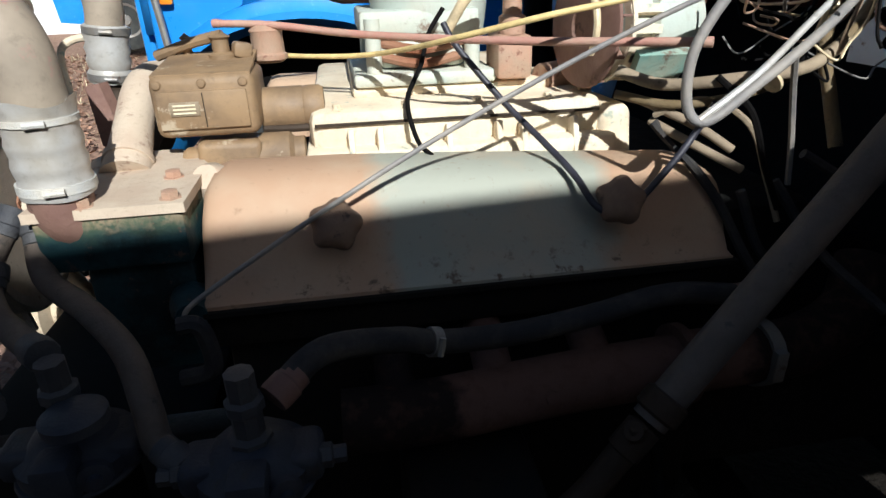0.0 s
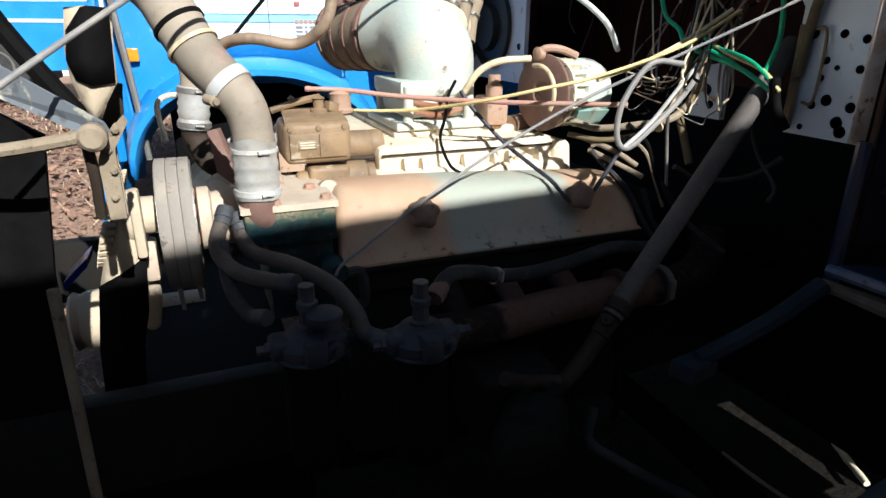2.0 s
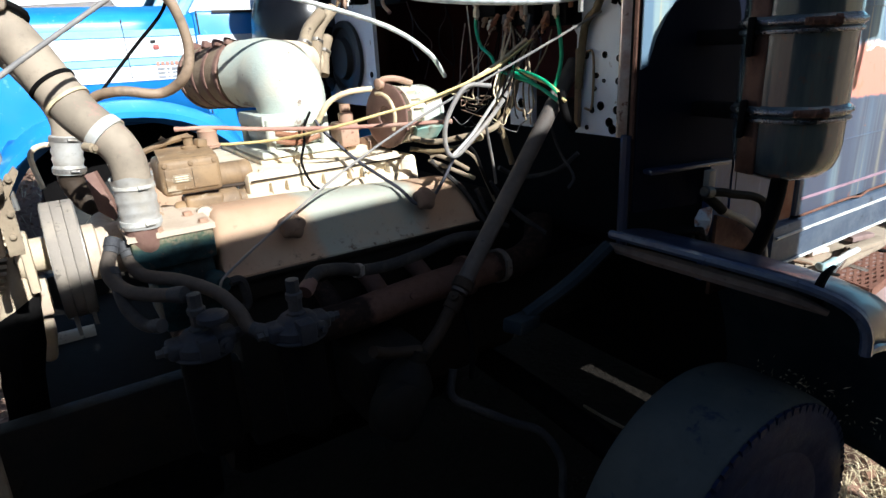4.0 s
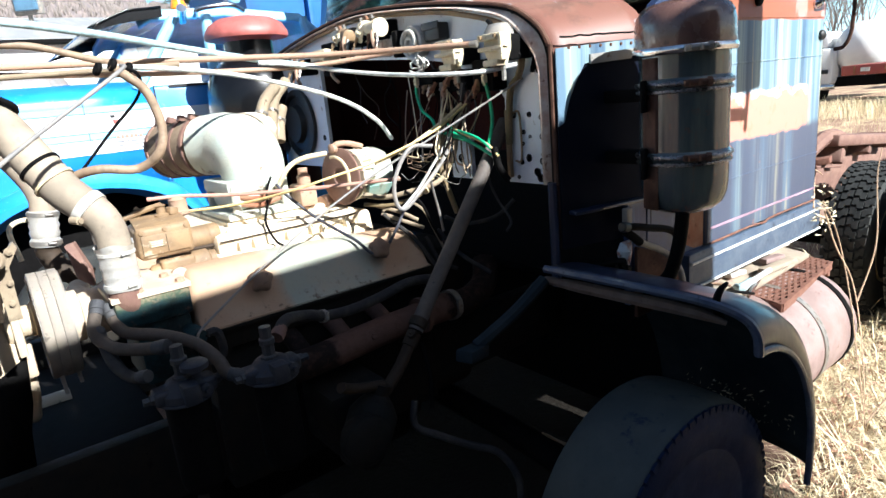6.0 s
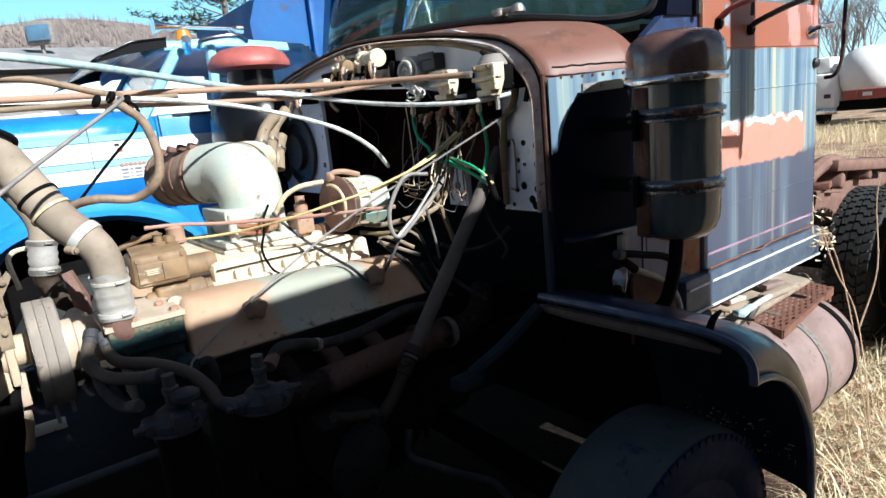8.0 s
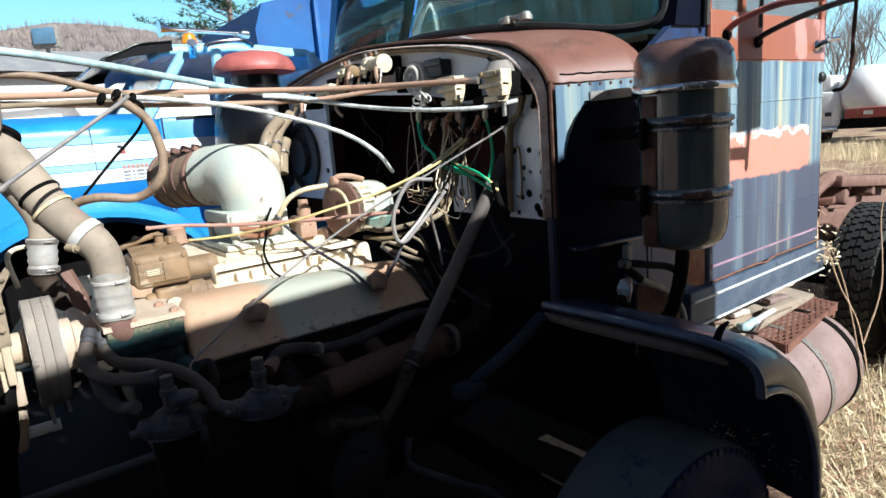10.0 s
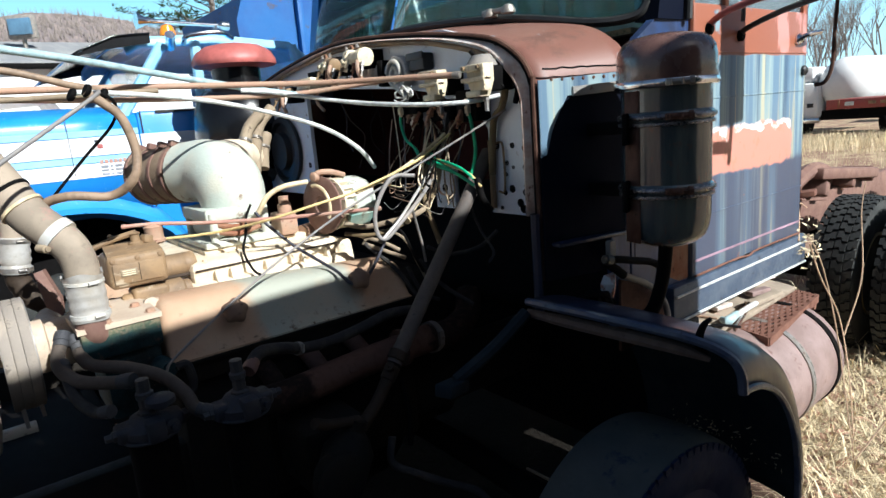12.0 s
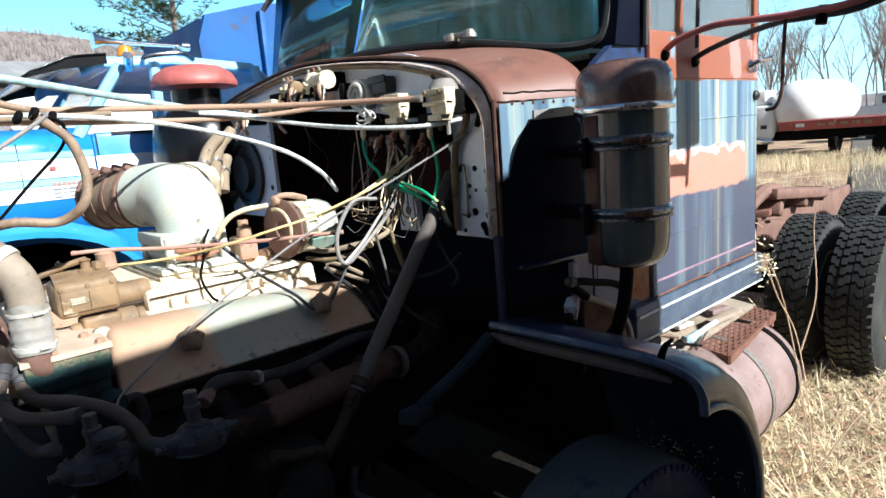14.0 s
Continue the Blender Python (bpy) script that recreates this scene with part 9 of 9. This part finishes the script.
def build_small_wires():
    rng = random.Random(12)
    w = thing("wire_tangle", "tangle of loose wires under the firewall opening", "wires", (0.7, 0.1, 1.45))
    mats = (m_deepblack, m_browncable, m_greytube, m_deepblack, m_copper, m_cream_wire)
    for k in range(18):
        b = B()
        p = Vector((0.9, rng.uniform(0.0, 0.45), rng.uniform(1.62, 1.8)))
        q = Vector((rng.uniform(0.62, 0.8), rng.uniform(0.0, 0.22), rng.uniform(1.36, 1.5)))
        side = Vector((rng.gauss(0, 0.03), rng.gauss(0, 0.05), 0))
        pts = [p, p.lerp(q, 0.25) + side + Vector((0, 0, -0.05)), p.lerp(q, 0.55) + side * 1.4 + Vector((0, 0, -0.085)), p.lerp(q, 0.8) + side * 0.4 + Vector((0, 0, -0.05)), q, q + Vector((-0.02, rng.gauss(0, 0.04), rng.uniform(0.0, 0.03)))]
        tube(b, pts, rng.uniform(0.0016, 0.003), 5, 5)
        part("wire", b, mats[k % 6], w)
    for k in range(9):
        b = B()
        p, q = Vector((0.88, rng.uniform(-0.12, 0.2), rng.uniform(1.66, 1.74))), Vector((rng.uniform(0.66, 0.84), rng.uniform(-0.12, 0.1), rng.uniform(1.38, 1.5)))
        m = p.lerp(q, 0.5) + Vector((rng.uniform(-0.05, 0.02), rng.gauss(0, 0.05), rng.uniform(-0.04, 0.03)))
        tube(b, [p, p.lerp(m, 0.5) + Vector((0, rng.gauss(0, 0.015), 0.01)), m, m.lerp(q, 0.6) + Vector((rng.gauss(0, 0.02), 0, -0.02)), q], rng.uniform(0.0025, 0.0045), 6, 5)
        part("wire", b, (m_tanhose, m_browncable, m_cream_wire, m_deepblack, m_copper)[k % 5], w)
    for k in range(5):
        b = B()
        p = Vector((0.88, rng.uniform(-0.1, 0.34), rng.uniform(1.72, 1.76)))
        lathe(b, p, (rng.gauss(0, 0.3), rng.gauss(0, 0.3), -1), [(0.009, 0), (0.009, 0.02), (0.012, 0.021), (0.012, 0.03), (0.006, 0.032), (0.006, 0.05), (0, 0.05)], 8)
        part("connector", b, mats[(k + 1) % 6], w)
    d = thing("dark_wire_tangle", "dark wires and lines in the gloom behind the engine", "wires", (0.8, -0.1, 1.2))
    for pts in ([(0.7, 0.0, 1.26), (0.78, -0.02, 1.22), (0.86, -0.1, 1.24), (0.9, -0.16, 1.3)], [(0.66, 0.0, 1.22), (0.72, -0.05, 1.12), (0.78, -0.14, 1.05)], [(0.62, 0.02, 1.2), (0.66, 0.0, 1.1), (0.72, -0.02, 1.06)], [(0.5, 0.1, 1.3), (0.58, 0.04, 1.2), (0.63, 0.0, 1.1), (0.66, -0.02, 1.05)]):
        b = B()
        tube(b, pts, 0.008, 7)
        part("line", b, m_rubber, d)


build_small_wires()


# ---- straw, weeds and leaves ----
def build_straw():
    rng = np.random.default_rng(7)
    def blades(count, area, hgt, flat, width, mt, name, label, skip=None):
        xs = rng.uniform(area[0], area[1], count)
        ys = rng.uniform(area[2], area[3], count)
        v, f = [], []
        for x, y in zip(xs, ys):
            if skip and skip(x, y):
                continue
            a, l = rng.uniform(0, 6.283), rng.uniform(0.4, 1.0) * hgt
            lean = rng.uniform(0.3, 1.0) * flat
            d = np.array([math.cos(a), math.sin(a), 0])
            s = np.array([-math.sin(a), math.cos(a), 0]) * width * rng.uniform(0.5, 1.2)
            p0 = np.array([x, y, rng.uniform(-0.01, 0.02) + rise(x, y)])
            p1 = p0 + d * l * lean * 0.5 + np.array([0, 0, max(0.012, l * (1 - 0.6 * lean) * 0.7)])
            p2 = p0 + d * l * lean + np.array([0, 0, max(0.004, l * (1 - 0.85 * lean))])
            n = len(v)
            v += [p0 - s, p0 + s, p1 + s * 0.7, p1 - s * 0.7, p2]
            f += [(n, n + 1, n + 2, n + 3), (n + 3, n + 2, n + 4)]
        me = bpy.data.meshes.new(name)
        me.from_pydata([tuple(q) for q in v], [], f)
        me.materials.append(mt)
        return tagged(new(name, me), label, "dry grass", "", "stuff")
    blades(46000, (1.45, 9, -2.6, 0.2), 0.22, 1.25, 0.002, m_straw, "straw", "matted dry straw on the ground", lambda x, y: x < 2.1 and y > -0.8)
    blades(4000, (1.45, 7, -2.6, 0.1), 0.55, 1.9, 0.003, m_straw, "long_straw", "long bleached stalks lying flat on the ground", lambda x, y: x < 2.3 and y > -0.9)
    blades(9000, (2.0, 26, -3.5, 6.0), 0.3, 0.7, 0.004, m_straw, "dry_grass", "pale dry grass across the yard")
    blades(8000, (17.5, 22.3, -1, 10), 0.6, 0.6, 0.004, m_straw, "tall_weeds", "tall dry weeds before the trailer")
    blades(3000, (-4, 1.0, 1.0, 9), 0.16, 1.0, 0.004, m_straw, "straw_beyond", "dry straw between the trucks")
    # flat dead leaves
    v, f = [], []
    for k in range(24000):
        x, y = (rng.uniform(-4.5, 0.6), rng.uniform(1.2, 9)) if k % 4 else (rng.uniform(1.4, 7), rng.uniform(-2.4, 0.0))
        if 0.6 < x < 2.1 and y > -0.8:
            continue
        a, l = rng.uniform(0, 6.283), rng.uniform(0.015, 0.04)
        d, s = np.array([math.cos(a), math.sin(a), rng.normal(0, 0.3)]) * l, np.array([-math.sin(a), math.cos(a), rng.normal(0, 0.3)]) * l * 0.45
        p = np.array([x, y, 0.02 + rng.uniform(0, 0.03) + rise(x, y)])
        n = len(v)
        v += [p - d, p - s, p + d, p + s]
        f += [(n, n + 1, n + 2), (n, n + 2, n + 3)]
    me = bpy.data.meshes.new("dead_leaves")
    me.from_pydata([tuple(q) for q in v], [], f)
    me.materials.append(m_leaf)
    tagged(new("dead_leaves", me), "scattered brown dead leaves", "leaves", "", "stuff")


build_straw()
for pts, rad, mt, lab in (([(1.78, 0.06, 0.03), (1.71, -0.06, 0.035), (1.65, -0.18, 0.035)], 0.014, m_stalk, "thick bleached stalk lying under the truck"), ([(1.3, 0.16, 0.025), (1.305, 0.0, 0.025), (1.325, -0.2, 0.03)], 0.008, m_tanhose, "twisted brown stalk lying under the truck")):
    b = B()
    tube(b, pts, rad, 9, 8, [0.8, 1, 0.9, 1.1, 0.85, 1, 0.9])
    single("fallen_stalk", b, mt, lab, "stalk", "stalks under the truck")


def build_vine():
    w = thing("dry_vine", "dry vine and weed stalks growing over the fuel tank", "weed", (2.6, -0.6, 0))
    for pts in ([(2.58, -0.56, 1.02), (2.62, -0.6, 0.9), (2.66, -0.63, 0.75), (2.6, -0.7, 0.55), (2.45, -0.8, 0.3), (2.3, -0.9, 0.05)],
                [(2.55, -0.58, 0.98), (2.6, -0.62, 0.8), (2.68, -0.68, 0.6), (2.55, -0.78, 0.35), (2.4, -0.86, 0.1)],
                [(2.7, -0.7, 0.5), (2.9, -0.7, 0.75), (3.1, -0.62, 1.05), (3.2, -0.6, 1.2)],
                [(2.3, -0.9, 0.08), (2.6, -1.0, 0.3), (3.0, -1.1, 0.35), (3.5, -1.2, 0.3)],
                [(2.4, -0.95, 0.03), (2.7, -1.15, 0.16), (3.0, -1.3, 0.2)],
                [(2.5, -0.55, 1.0), (2.62, -0.5, 1.1), (2.75, -0.45, 1.14), (2.85, -0.45, 1.1)]):
        b = B()
        tube(b, pts, 0.0045, 6, 5, [1, 0.5])
        part("stalk", b, m_vine, w)
    b = B()
    rng = random.Random(2)
    for k in range(60):
        p = Vector((2.56 + rng.gauss(0, 0.04), -0.57 + rng.gauss(0, 0.03), 0.98 + rng.gauss(0, 0.05)))
        d = Vector((rng.gauss(0, 1), rng.gauss(0, 1), rng.gauss(0, 1))).normalized() * 0.03
        s = d.orthogonal().normalized() * 0.006
        b.faces.new([b.verts.new(q) for q in (p - s, p + s, p + d)])
    tagged(part("seed_tuft", b, m_straw, w, "pale dry seed tuft", 0), "pale dry seed tuft", "", "", "stuff")


build_vine()


def build_debris():
    """Dry flakes and threads caught on the fender apron and the tyre."""
    rng = random.Random(21)
    b = B()
    for k in range(90):
        y = rng.uniform(-0.97, -0.6)
        p = Vector((1.33 + rng.gauss(0, 0.015), y, 0.56 + 0.25 * (y + 0.6) * rng.choice((0, 0.4)) + rng.gauss(0, 0.03)))
        d = Vector((rng.gauss(0, 1), rng.gauss(0, 1), rng.gauss(0, 1))).normalized() * rng.uniform(0.003, 0.012)
        s = d.orthogonal().normalized() * rng.uniform(0.001, 0.0035)
        b.faces.new([b.verts.new(q) for q in (p - d, p + s, p + d, p - s)])
    tagged(single("dry_debris", b, m_straw, "dry flakes caught in cobweb under the fender", "debris", smooth=0), "dry flakes caught in cobweb under the fender", "debris", "", "stuff")


build_debris()
